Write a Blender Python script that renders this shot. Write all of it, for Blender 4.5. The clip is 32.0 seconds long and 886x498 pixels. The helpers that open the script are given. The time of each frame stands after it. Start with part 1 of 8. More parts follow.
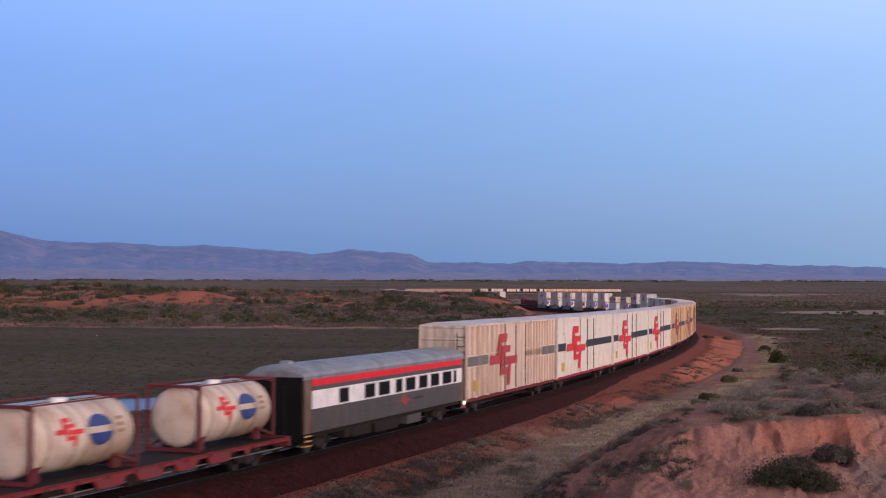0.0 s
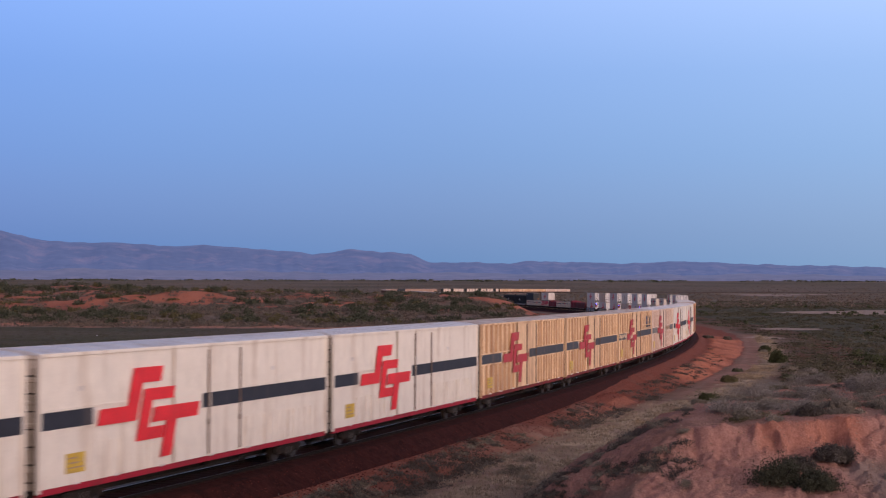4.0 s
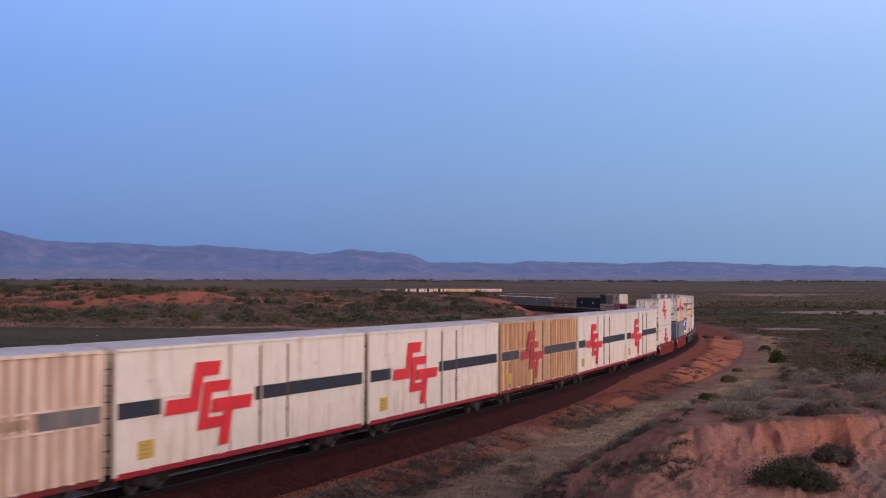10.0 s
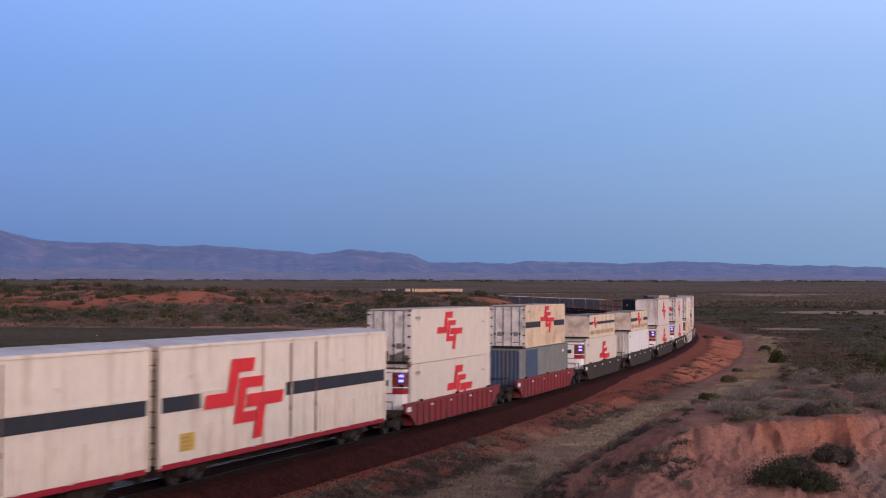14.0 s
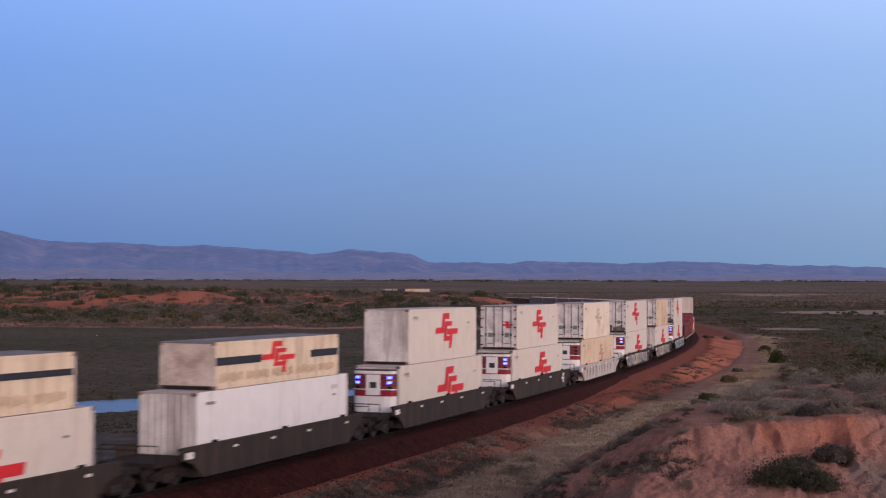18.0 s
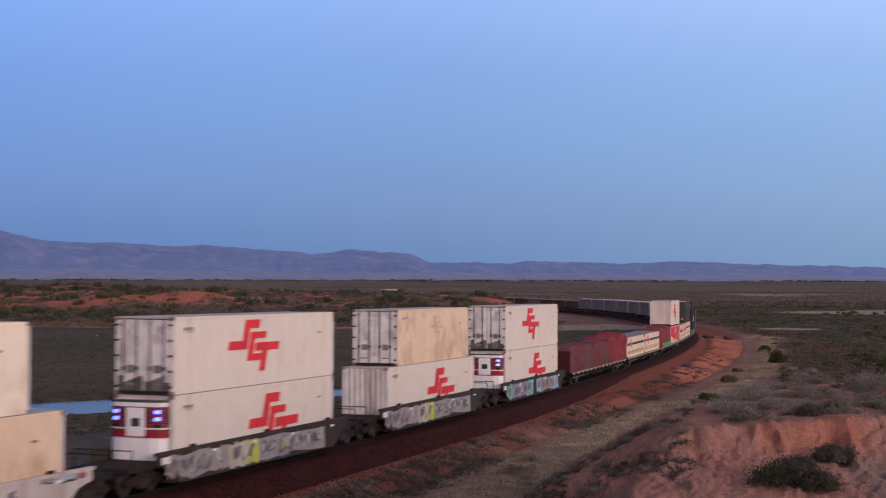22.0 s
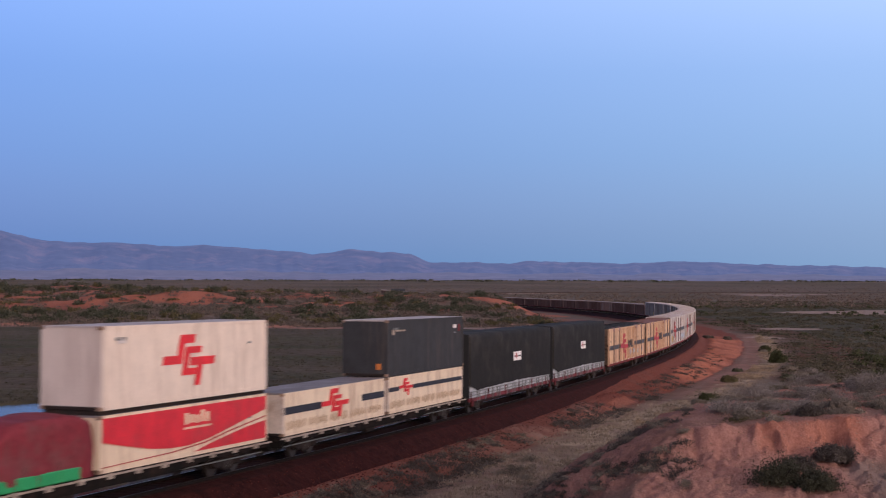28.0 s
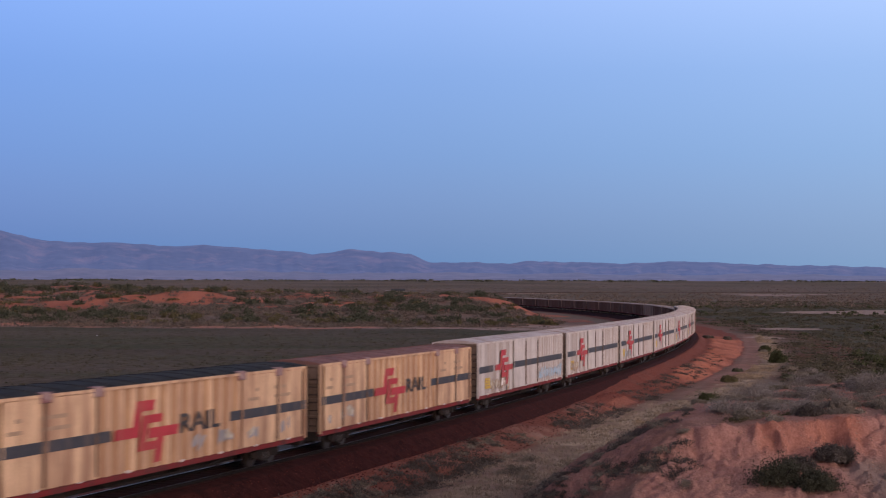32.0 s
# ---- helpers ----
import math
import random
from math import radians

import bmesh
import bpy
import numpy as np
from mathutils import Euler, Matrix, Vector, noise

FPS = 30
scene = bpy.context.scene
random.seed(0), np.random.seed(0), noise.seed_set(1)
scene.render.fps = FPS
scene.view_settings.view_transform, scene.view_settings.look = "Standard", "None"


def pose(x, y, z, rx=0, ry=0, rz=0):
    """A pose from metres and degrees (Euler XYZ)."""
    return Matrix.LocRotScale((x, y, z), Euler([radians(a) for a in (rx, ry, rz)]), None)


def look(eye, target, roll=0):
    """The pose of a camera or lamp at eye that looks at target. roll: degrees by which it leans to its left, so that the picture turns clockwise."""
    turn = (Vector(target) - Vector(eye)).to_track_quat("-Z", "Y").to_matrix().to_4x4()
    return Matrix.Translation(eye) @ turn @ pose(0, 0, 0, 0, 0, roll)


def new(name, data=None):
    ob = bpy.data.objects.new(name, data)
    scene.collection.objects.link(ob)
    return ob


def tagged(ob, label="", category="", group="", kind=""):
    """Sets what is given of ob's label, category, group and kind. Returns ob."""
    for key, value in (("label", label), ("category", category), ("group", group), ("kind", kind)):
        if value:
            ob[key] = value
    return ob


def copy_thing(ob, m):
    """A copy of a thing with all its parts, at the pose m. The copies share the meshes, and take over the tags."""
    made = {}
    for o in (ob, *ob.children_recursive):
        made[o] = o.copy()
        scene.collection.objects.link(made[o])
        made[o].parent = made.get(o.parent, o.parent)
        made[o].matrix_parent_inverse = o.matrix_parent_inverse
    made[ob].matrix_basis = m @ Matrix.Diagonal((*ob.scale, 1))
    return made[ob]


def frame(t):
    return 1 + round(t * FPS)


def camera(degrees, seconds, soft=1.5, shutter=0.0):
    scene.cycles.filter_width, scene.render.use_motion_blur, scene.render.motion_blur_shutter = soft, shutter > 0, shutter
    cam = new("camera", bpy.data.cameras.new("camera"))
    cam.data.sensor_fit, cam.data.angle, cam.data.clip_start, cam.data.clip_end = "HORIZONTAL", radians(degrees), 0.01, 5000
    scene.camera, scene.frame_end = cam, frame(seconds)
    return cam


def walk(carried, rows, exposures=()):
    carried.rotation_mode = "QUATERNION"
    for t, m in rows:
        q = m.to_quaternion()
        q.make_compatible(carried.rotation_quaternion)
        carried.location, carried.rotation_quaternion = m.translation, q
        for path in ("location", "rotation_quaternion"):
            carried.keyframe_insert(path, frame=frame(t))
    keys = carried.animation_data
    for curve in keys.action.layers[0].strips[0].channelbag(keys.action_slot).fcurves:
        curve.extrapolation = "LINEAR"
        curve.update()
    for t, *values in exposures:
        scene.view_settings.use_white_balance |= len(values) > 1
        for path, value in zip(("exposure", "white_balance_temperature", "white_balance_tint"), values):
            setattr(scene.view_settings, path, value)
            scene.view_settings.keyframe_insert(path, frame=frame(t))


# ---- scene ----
# The camera stands still on a low rise beside the line; rail top near it is z = 0.
EYE = (0.0, 0.0, 7.955)
VIEW = look(EYE, (0.0, 1000.0, EYE[2] + 18.967), 0.12)
cam = camera(32.82, 32.0, soft=1.1, shutter=0.5)
walk(cam, [(0.0, VIEW), (32.0, VIEW)],
     exposures=[(0, 0.12), (6, -0.02), (13, -0.03), (19, -0.08), (23, -0.08), (25, 0.03), (28, 0.06), (30, 0.08), (32, -0.02)])

# ---- world, light ----
world = bpy.data.worlds.new("dusk_sky")
scene.world = world
world.use_nodes = True
wn = world.node_tree
wn.nodes.clear()


def wnode(kind, **sets):
    n = wn.nodes.new(kind)
    for k, v in sets.items():
        if k == "blend_type":
            n.blend_type = v
        elif k == "operation":
            n.operation = v
        elif k == "data_type":
            n.data_type = v
    return n


wout = wnode("ShaderNodeOutputWorld")
wbg = wnode("ShaderNodeBackground")
wbg.inputs[1].default_value = 1.0
wco = wnode("ShaderNodeTexCoord")
wsep = wnode("ShaderNodeSeparateXYZ")
wn.links.new(wco.outputs["Generated"], wsep.inputs[0])
# elevation ramp: eastern twilight, dull blue at the horizon, pale blue above
wramp = wnode("ShaderNodeValToRGB")
SKY_STOPS = [(0.00, (0.118, 0.254, 0.500)), (0.03, (0.119, 0.268, 0.550)), (0.08, (0.132, 0.307, 0.672)), (0.135, (0.172, 0.352, 0.775)),
             (0.19, (0.260, 0.444, 0.915)), (0.35, (0.21, 0.32, 0.58)), (0.6, (0.125, 0.19, 0.35)), (1.0, (0.085, 0.13, 0.24))]
ramp = wramp.color_ramp
ramp.elements[0].position, ramp.elements[0].color = SKY_STOPS[0][0], (*SKY_STOPS[0][1], 1)
ramp.elements[1].position, ramp.elements[1].color = SKY_STOPS[-1][0], (*SKY_STOPS[-1][1], 1)
for sp, sc in SKY_STOPS[1:-1]:
    e = ramp.elements.new(sp)
    e.color = (*sc, 1)
wn.links.new(wsep.outputs[2], wramp.inputs[0])
# the afterglow in the west, behind and to the right of the camera
GLOW = Vector((0.60, -0.80, 0.08)).normalized()
wdot = wnode("ShaderNodeVectorMath", operation="DOT_PRODUCT")
wn.links.new(wco.outputs["Generated"], wdot.inputs[0])
wdot.inputs[1].default_value = GLOW
wgl = wnode("ShaderNodeMapRange")
wgl.inputs["From Min"].default_value, wgl.inputs["From Max"].default_value = -1.0, 1.0
wn.links.new(wdot.outputs["Value"], wgl.inputs["Value"])
wpow = wnode("ShaderNodeMath", operation="POWER")
wpow.inputs[1].default_value = 1.95
wn.links.new(wgl.outputs[0], wpow.inputs[0])
wglow = wnode("ShaderNodeMix", data_type="RGBA", blend_type="ADD")
wglow.inputs[7].default_value = (0.80, 0.535, 0.465, 1)
wn.links.new(wpow.outputs[0], wglow.inputs[0])
# the sky lightens towards the south, nearer the afterglow
wside = wnode("ShaderNodeMapRange")
wside.inputs["From Min"].default_value, wside.inputs["From Max"].default_value = -1.0, 1.0
wn.links.new(wsep.outputs[0], wside.inputs["Value"])
wtint = wnode("ShaderNodeValToRGB")
SIDE_STOPS = [(0.0, (0.30, 0.34, 0.40)), (0.16, (0.36, 0.41, 0.49)), (0.34, (0.76, 0.87, 1.03)), (0.395, (0.86, 0.935, 1.03)), (0.5, (1.045, 1.02, 1.01)), (0.605, (1.34, 1.21, 1.08)), (0.66, (1.48, 1.30, 1.11)), (1.0, (1.48, 1.30, 1.11))]
tint = wtint.color_ramp
tint.elements[0].position, tint.elements[0].color = SIDE_STOPS[0][0], (*SIDE_STOPS[0][1], 1)
tint.elements[1].position, tint.elements[1].color = SIDE_STOPS[-1][0], (*SIDE_STOPS[-1][1], 1)
for sp, sc in SIDE_STOPS[1:-1]:
    e = tint.elements.new(sp)
    e.color = (*sc, 1)
wn.links.new(wside.outputs[0], wtint.inputs[0])
wlean = wnode("ShaderNodeVectorMath", operation="MULTIPLY")
wn.links.new(wramp.outputs[0], wlean.inputs[0])
wn.links.new(wtint.outputs[0], wlean.inputs[1])
wn.links.new(wlean.outputs[0], wglow.inputs[6])
# a low sun's sky beneath it all
wsky = wnode("ShaderNodeTexSky")
wsky.sky_type = "NISHITA"
wsky.sun_disc = False
wsky.sun_elevation, wsky.sun_rotation = radians(1.0), radians(143)
wskys = wnode("ShaderNodeMix", data_type="RGBA", blend_type="ADD")
wskys.inputs[0].default_value = 0.05
wn.links.new(wglow.outputs[2], wskys.inputs[6])
wn.links.new(wsky.outputs[0], wskys.inputs[7])
wn.links.new(wskys.outputs[2], wbg.inputs[0])
wn.links.new(wbg.outputs[0], wout.inputs[0])

sun = new("sun", bpy.data.lights.new("sun", "SUN"))
sun.data.energy, sun.data.angle, sun.data.color = 2.1, radians(28), (1.0, 0.775, 0.655)
sun.matrix_world = look((60, -80, 16), (0, 0, 0))

# ---- materials ----


def material(name, colour, rough=0.8, metal=0.0, vary=0.25, scale=1.5, fine=18.0, bump=0.15, dirt=None, dirt_amount=0.35,
             dirt_scale=0.5, streak=False, stretch=(1, 1, 1), jitter=0.0, emit=None, spec=0.5):
    m = bpy.data.materials.new(name)
    m.use_nodes = True
    t = m.node_tree
    b = t.nodes["Principled BSDF"]
    co = t.nodes.new("ShaderNodeTexCoord")
    mp = t.nodes.new("ShaderNodeMapping")
    mp.inputs["Scale"].default_value = stretch
    t.links.new(co.outputs["Object"], mp.inputs[0])
    big = t.nodes.new("ShaderNodeTexNoise")
    big.inputs["Scale"].default_value, big.inputs["Detail"].default_value = scale, 5.0
    t.links.new(mp.outputs[0], big.inputs["Vector"])
    small = t.nodes.new("ShaderNodeTexNoise")
    small.inputs["Scale"].default_value, small.inputs["Detail"].default_value = fine, 4.0
    t.links.new(mp.outputs[0], small.inputs["Vector"])
    mixn = t.nodes.new("ShaderNodeMath")
    mixn.operation = "ADD"
    t.links.new(big.outputs[0], mixn.inputs[0])
    t.links.new(small.outputs[0], mixn.inputs[1])
    rng = t.nodes.new("ShaderNodeMapRange")
    rng.inputs["From Min"].default_value, rng.inputs["From Max"].default_value = 0.65, 1.35
    rng.inputs["To Min"].default_value, rng.inputs["To Max"].default_value = 1 - vary, 1 + vary
    t.links.new(mixn.outputs[0], rng.inputs["Value"])
    mul = t.nodes.new("ShaderNodeVectorMath")
    mul.operation = "SCALE"
    mul.inputs[0].default_value = colour
    t.links.new(rng.outputs[0], mul.inputs["Scale"])
    last = mul.outputs[0]
    if jitter:
        oi = t.nodes.new("ShaderNodeObjectInfo")
        jr = t.nodes.new("ShaderNodeMapRange")
        jr.inputs["To Min"].default_value, jr.inputs["To Max"].default_value = 1 - jitter, 1 + jitter
        t.links.new(oi.outputs["Random"], jr.inputs["Value"])
        ml = t.nodes.new("ShaderNodeVectorMath")
        ml.operation = "SCALE"
        t.links.new(last, ml.inputs[0])
        t.links.new(jr.outputs[0], ml.inputs["Scale"])
        last = ml.outputs[0]
    if dirt is not None:
        dn = t.nodes.new("ShaderNodeTexNoise")
        dn.inputs["Scale"].default_value, dn.inputs["Detail"].default_value = dirt_scale, 8.0
        dn.inputs["Roughness"].default_value = 0.65
        if streak:
            dm = t.nodes.new("ShaderNodeMapping")
            dm.inputs["Scale"].default_value = (3.2, 3.2, 0.35)
            t.links.new(co.outputs["Object"], dm.inputs[0])
            t.links.new(dm.outputs[0], dn.inputs["Vector"])
        else:
            t.links.new(mp.outputs[0], dn.inputs["Vector"])
        dr = t.nodes.new("ShaderNodeMapRange")
        dr.inputs["From Min"].default_value, dr.inputs["From Max"].default_value = 0.62 - dirt_amount * 0.45, 0.80 - dirt_amount * 0.2
        t.links.new(dn.outputs[0], dr.inputs["Value"])
        dx = t.nodes.new("ShaderNodeMix")
        dx.data_type = "RGBA"
        t.links.new(dr.outputs[0], dx.inputs[0])
        t.links.new(last, dx.inputs[6])
        dx.inputs[7].default_value = (*dirt, 1)
        last = dx.outputs[2]
    t.links.new(last, b.inputs["Base Color"])
    b.inputs["Roughness"].default_value, b.inputs["Metallic"].default_value = rough, metal
    b.inputs["Specular IOR Level"].default_value = spec
    if bump:
        bp = t.nodes.new("ShaderNodeBump")
        bp.inputs["Strength"].default_value, bp.inputs["Distance"].default_value = bump, 0.02
        t.links.new(small.outputs[0], bp.inputs["Height"])
        t.links.new(bp.outputs[0], b.inputs["Normal"])
    if emit:
        b.inputs["Emission Color"].default_value = (*emit[0], 1)
        b.inputs["Emission Strength"].default_value = emit[1]
    return m


M = dict(
    van_orange=material("weathered_cream_paint", (0.76, 0.52, 0.31), 0.7, dirt=(0.30, 0.15, 0.085), dirt_amount=0.45, streak=True, vary=0.15),
    van_ochre=material("rust_stained_ochre_paint", (0.62, 0.385, 0.215), 0.75, dirt=(0.27, 0.13, 0.07), dirt_amount=0.5, streak=True, vary=0.18),
    van_white=material("white_paint", (0.72, 0.645, 0.555), 0.6, dirt=(0.48, 0.37, 0.28), dirt_amount=0.22, streak=True, vary=0.10),
    van_pink=material("faded_pinkish_paint", (0.68, 0.53, 0.43), 0.75, dirt=(0.36, 0.22, 0.16), dirt_amount=0.4, streak=True, vary=0.15),
    van_grey=material("dull_white_paint", (0.52, 0.47, 0.44), 0.75, dirt=(0.33, 0.26, 0.22), dirt_amount=0.4, streak=True, vary=0.15),
    van_brown_shade=material("shaded_brown_dusty_paint", (0.15, 0.088, 0.070), 0.9, spec=0.1, dirt=(0.09, 0.05, 0.035), dirt_amount=0.4, streak=True, vary=0.2, jitter=0.25),
    roof_pale=material("pale_galvanised_roof", (0.50, 0.49, 0.52), 0.5, spec=0.5, dirt=(0.34, 0.29, 0.27), dirt_amount=0.25, vary=0.12),
    roof=material("dusty_galvanised_roof", (0.44, 0.39, 0.37), 0.7, spec=0.25, dirt=(0.25, 0.16, 0.12), dirt_amount=0.3, vary=0.15),
    roof_red=material("rusty_red_roof", (0.20, 0.10, 0.085), 0.8, spec=0.15, dirt=(0.11, 0.06, 0.05), dirt_amount=0.4),
    van_end=material("dusty_cream_end_panel", (0.54, 0.45, 0.37), 0.8, spec=0.2, dirt=(0.16, 0.10, 0.07), dirt_amount=0.4, streak=True),
    hood=material("rusty_maroon_hood", (0.20, 0.085, 0.085), 0.8, dirt=(0.34, 0.27, 0.25), dirt_amount=0.4, dirt_scale=3),
    end_grey=material("grimy_end_panel", (0.17, 0.12, 0.095), 0.85, spec=0.15, dirt=(0.10, 0.06, 0.04), dirt_amount=0.4),
    stripe=material("charcoal_stripe_paint", (0.045, 0.045, 0.052), 0.6, dirt=(0.16, 0.11, 0.08), dirt_amount=0.2, streak=True),
    stripe_faded=material("faded_grey_stripe_paint", (0.135, 0.125, 0.12), 0.7, dirt=(0.28, 0.22, 0.18), dirt_amount=0.3, streak=True),
    van_grey_shade=material("shaded_grimy_grey_paint", (0.27, 0.245, 0.225), 0.8, spec=0.2, dirt=(0.15, 0.11, 0.09), dirt_amount=0.45, streak=True, vary=0.2),
    pocket=material("dusty_pale_steel", (0.44, 0.37, 0.30), 0.85, dirt=(0.10, 0.07, 0.055), dirt_amount=0.5, dirt_scale=3),
    van_dusty=material("dusty_tan_paint", (0.42, 0.265, 0.20), 0.85, spec=0.2, dirt=(0.22, 0.12, 0.09), dirt_amount=0.35, streak=True),
    van_tail=material("dull_brown_cream_paint", (0.30, 0.205, 0.16), 0.85, spec=0.2, dirt=(0.15, 0.09, 0.07), dirt_amount=0.4, streak=True),
    tank_ring=material("dusty_tank_band", (0.46, 0.36, 0.29), 0.6, dirt=(0.28, 0.17, 0.10), dirt_amount=0.4),
    tarp_dusty=material("dusty_grey_red_tarpaulin", (0.135, 0.036, 0.041), 0.85, spec=0.15, dirt=(0.098, 0.066, 0.064), dirt_amount=0.42, dirt_scale=0.5, bump=0.4, fine=6),
    tarp_shaded=material("shaded_maroon_tarpaulin", (0.055, 0.012, 0.016), 0.8, spec=0.15, bump=0.3, fine=6),
    box_door=material("grimy_container_door", (0.66, 0.61, 0.58), 0.65, dirt=(0.26, 0.215, 0.20), dirt_amount=0.30, dirt_scale=1.3),
    casting=material("rusty_corner_casting", (0.22, 0.15, 0.11), 0.8, dirt=(0.35, 0.16, 0.06), dirt_amount=0.3, jitter=0.4),
    van_rail=material("stained_cream_paint", (0.66, 0.44, 0.265), 0.75, dirt=(0.26, 0.13, 0.08), dirt_amount=0.55, streak=True, vary=0.18),
    ad_ink=material("faded_indigo_ink", (0.075, 0.065, 0.115), 0.7, dirt=(0.4, 0.25, 0.14), dirt_amount=0.25, streak=True),
    rail_head=material("polished_rail_head", (0.30, 0.28, 0.27), 0.42, 1.0, vary=0.1, bump=0.0),
    lining=material("shadowed_sheet_lining", (0.44, 0.455, 0.475), 0.85, dirt=(0.17, 0.175, 0.19), dirt_amount=0.4, dirt_scale=2.2),
    sill_dark=material("grimy_dark_red_sill", (0.105, 0.014, 0.018), 0.8, spec=0.15, dirt=(0.035, 0.020, 0.018), dirt_amount=0.5, dirt_scale=1.2),
    red=material("red_paint", (0.66, 0.022, 0.030), 0.55, dirt=(0.40, 0.05, 0.04), dirt_amount=0.15, streak=True),
    red_faded=material("faded_red_paint", (0.40, 0.032, 0.045), 0.7, dirt=(0.3, 0.12, 0.07), dirt_amount=0.35, streak=True),
    sill_red=material("dark_red_sill", (0.20, 0.024, 0.026), 0.75, spec=0.2, dirt=(0.07, 0.03, 0.026), dirt_amount=0.5, dirt_scale=1.5),
    steel_dark=material("grimy_dark_steel", (0.026, 0.021, 0.019), 0.85, 0.0, spec=0.12, dirt=(0.042, 0.024, 0.018), dirt_amount=0.3, dirt_scale=2),
    wheel=material("wheel_steel", (0.07, 0.06, 0.055), 0.5, 0.6, dirt=(0.05, 0.03, 0.02), dirt_amount=0.3),
    # rail and sleeper near-black: shade under the train put into the colour
    rail=material("rail_steel", (0.014, 0.010, 0.009), 0.8, 0.0, spec=0.1),
    sleeper=material("concrete_sleeper", (0.05, 0.030, 0.025), 0.95, spec=0.05, dirt=(0.06, 0.026, 0.02), dirt_amount=0.5),
    yellow=material("yellow_placard", (0.55, 0.36, 0.04), 0.6, dirt=(0.3, 0.2, 0.08), dirt_amount=0.3, dirt_scale=4),
    line_white=material("white_line_paint", (0.78, 0.74, 0.70), 0.6),
    stripe_dark=material("navy_black_stripe_paint", (0.020, 0.021, 0.030), 0.6, dirt=(0.10, 0.075, 0.06), dirt_amount=0.12, streak=True),
    box_white=material("white_container_paint", (0.70, 0.625, 0.535), 0.55, dirt=(0.5, 0.38, 0.28), dirt_amount=0.15, streak=True, vary=0.07),
    box_clean=material("clean_white_container_paint", (0.82, 0.79, 0.77), 0.5, dirt=(0.5, 0.42, 0.36), dirt_amount=0.12, streak=True, vary=0.06),
    box_beige=material("beige_container_paint", (0.72, 0.55, 0.38), 0.6, dirt=(0.42, 0.26, 0.15), dirt_amount=0.3, vary=0.1),
    box_pale=material("pale_cream_container_paint", (0.82, 0.70, 0.55), 0.6, dirt=(0.55, 0.42, 0.30), dirt_amount=0.2, vary=0.08),
    box_cream=material("cream_container_paint", (0.75, 0.61, 0.44), 0.6, dirt=(0.36, 0.22, 0.14), dirt_amount=0.28, streak=True, vary=0.1),
    box_end=material("grey_container_end", (0.66, 0.61, 0.57), 0.6, dirt=(0.25, 0.19, 0.16), dirt_amount=0.3, streak=True),
    box_grey=material("grey_container_paint", (0.165, 0.180, 0.175), 0.6, dirt=(0.15, 0.12, 0.1), dirt_amount=0.25, streak=True),
    box_blue=material("blue_container_paint", (0.05, 0.075, 0.14), 0.6, dirt=(0.08, 0.07, 0.07), dirt_amount=0.3, streak=True),
    box_dark=material("charcoal_container_paint", (0.036, 0.037, 0.039), 0.7, spec=0.2, dirt=(0.09, 0.07, 0.06), dirt_amount=0.2, streak=True),
    well_grey=material("grey_brown_well_paint", (0.042, 0.035, 0.031), 0.8, spec=0.15, dirt=(0.075, 0.054, 0.042), dirt_amount=0.3, streak=True),
    well_red=material("red_well_paint", (0.21, 0.020, 0.026), 0.7, dirt=(0.13, 0.04, 0.035), dirt_amount=0.35, streak=True),
    tarp_red=material("dusty_red_tarpaulin", (0.190, 0.027, 0.036), 0.75, spec=0.2, dirt=(0.16, 0.070, 0.068), dirt_amount=0.25, dirt_scale=0.6, bump=0.4, fine=6),
    tarp_black=material("black_tarpaulin", (0.020, 0.019, 0.018), 0.8, spec=0.12, dirt=(0.05, 0.045, 0.04), dirt_amount=0.3, bump=0.4, fine=5),
    green=material("green_cargo_strap", (0.02, 0.30, 0.10), 0.6),
    tank=material("cream_tank_shell", (0.66, 0.54, 0.44), 0.5, dirt=(0.34, 0.2, 0.11), dirt_amount=0.45, vary=0.1),
    frame_red=material("red_tank_frame", (0.115, 0.012, 0.017), 0.6, dirt=(0.12, 0.04, 0.03), dirt_amount=0.3),
    blue_spot=material("navy_roundel_paint", (0.03, 0.055, 0.19), 0.6),
    coach_grey=material("grey_coach_paint", (0.085, 0.075, 0.072), 0.5, spec=0.3, dirt=(0.12, 0.09, 0.08), dirt_amount=0.3, streak=True),
    coach_white=material("white_coach_band", (0.84, 0.80, 0.78), 0.5, dirt=(0.5, 0.44, 0.4), dirt_amount=0.15, streak=True),
    coach_red=material("red_coach_band", (0.72, 0.014, 0.02), 0.45),
    coach_roof=material("silver_coach_roof", (0.27, 0.28, 0.30), 0.5, 0.3, dirt=(0.15, 0.13, 0.12), dirt_amount=0.3),
    crimson_sill=material("crimson_sill", (0.34, 0.012, 0.030), 0.65, spec=0.3, dirt=(0.12, 0.02, 0.022), dirt_amount=0.35, dirt_scale=1.5),
    roof_dull=material("dull_grey_roof", (0.23, 0.205, 0.205), 0.7, spec=0.2, dirt=(0.13, 0.10, 0.09), dirt_amount=0.4),
    soot=material("sooty_black_panel", (0.010, 0.010, 0.011), 0.9, spec=0.06),
    black=material("black_rubber", (0.012, 0.012, 0.013), 0.8),
    glass=material("dark_window_glass", (0.012, 0.013, 0.018), 0.12, vary=0.05, bump=0.0),
    lamp_blue=material("lit_blue_lamp", (0.1, 0.15, 0.9), 0.4, bump=0, emit=((0.09, 0.12, 1.0), 6.0)),
    lamp_warm=material("lit_marker_lamp", (0.9, 0.7, 0.6), 0.4, bump=0, emit=((1.0, 0.66, 0.50), 6.0)),
    chrome=material("bare_metal", (0.5, 0.48, 0.46), 0.4, 0.8),
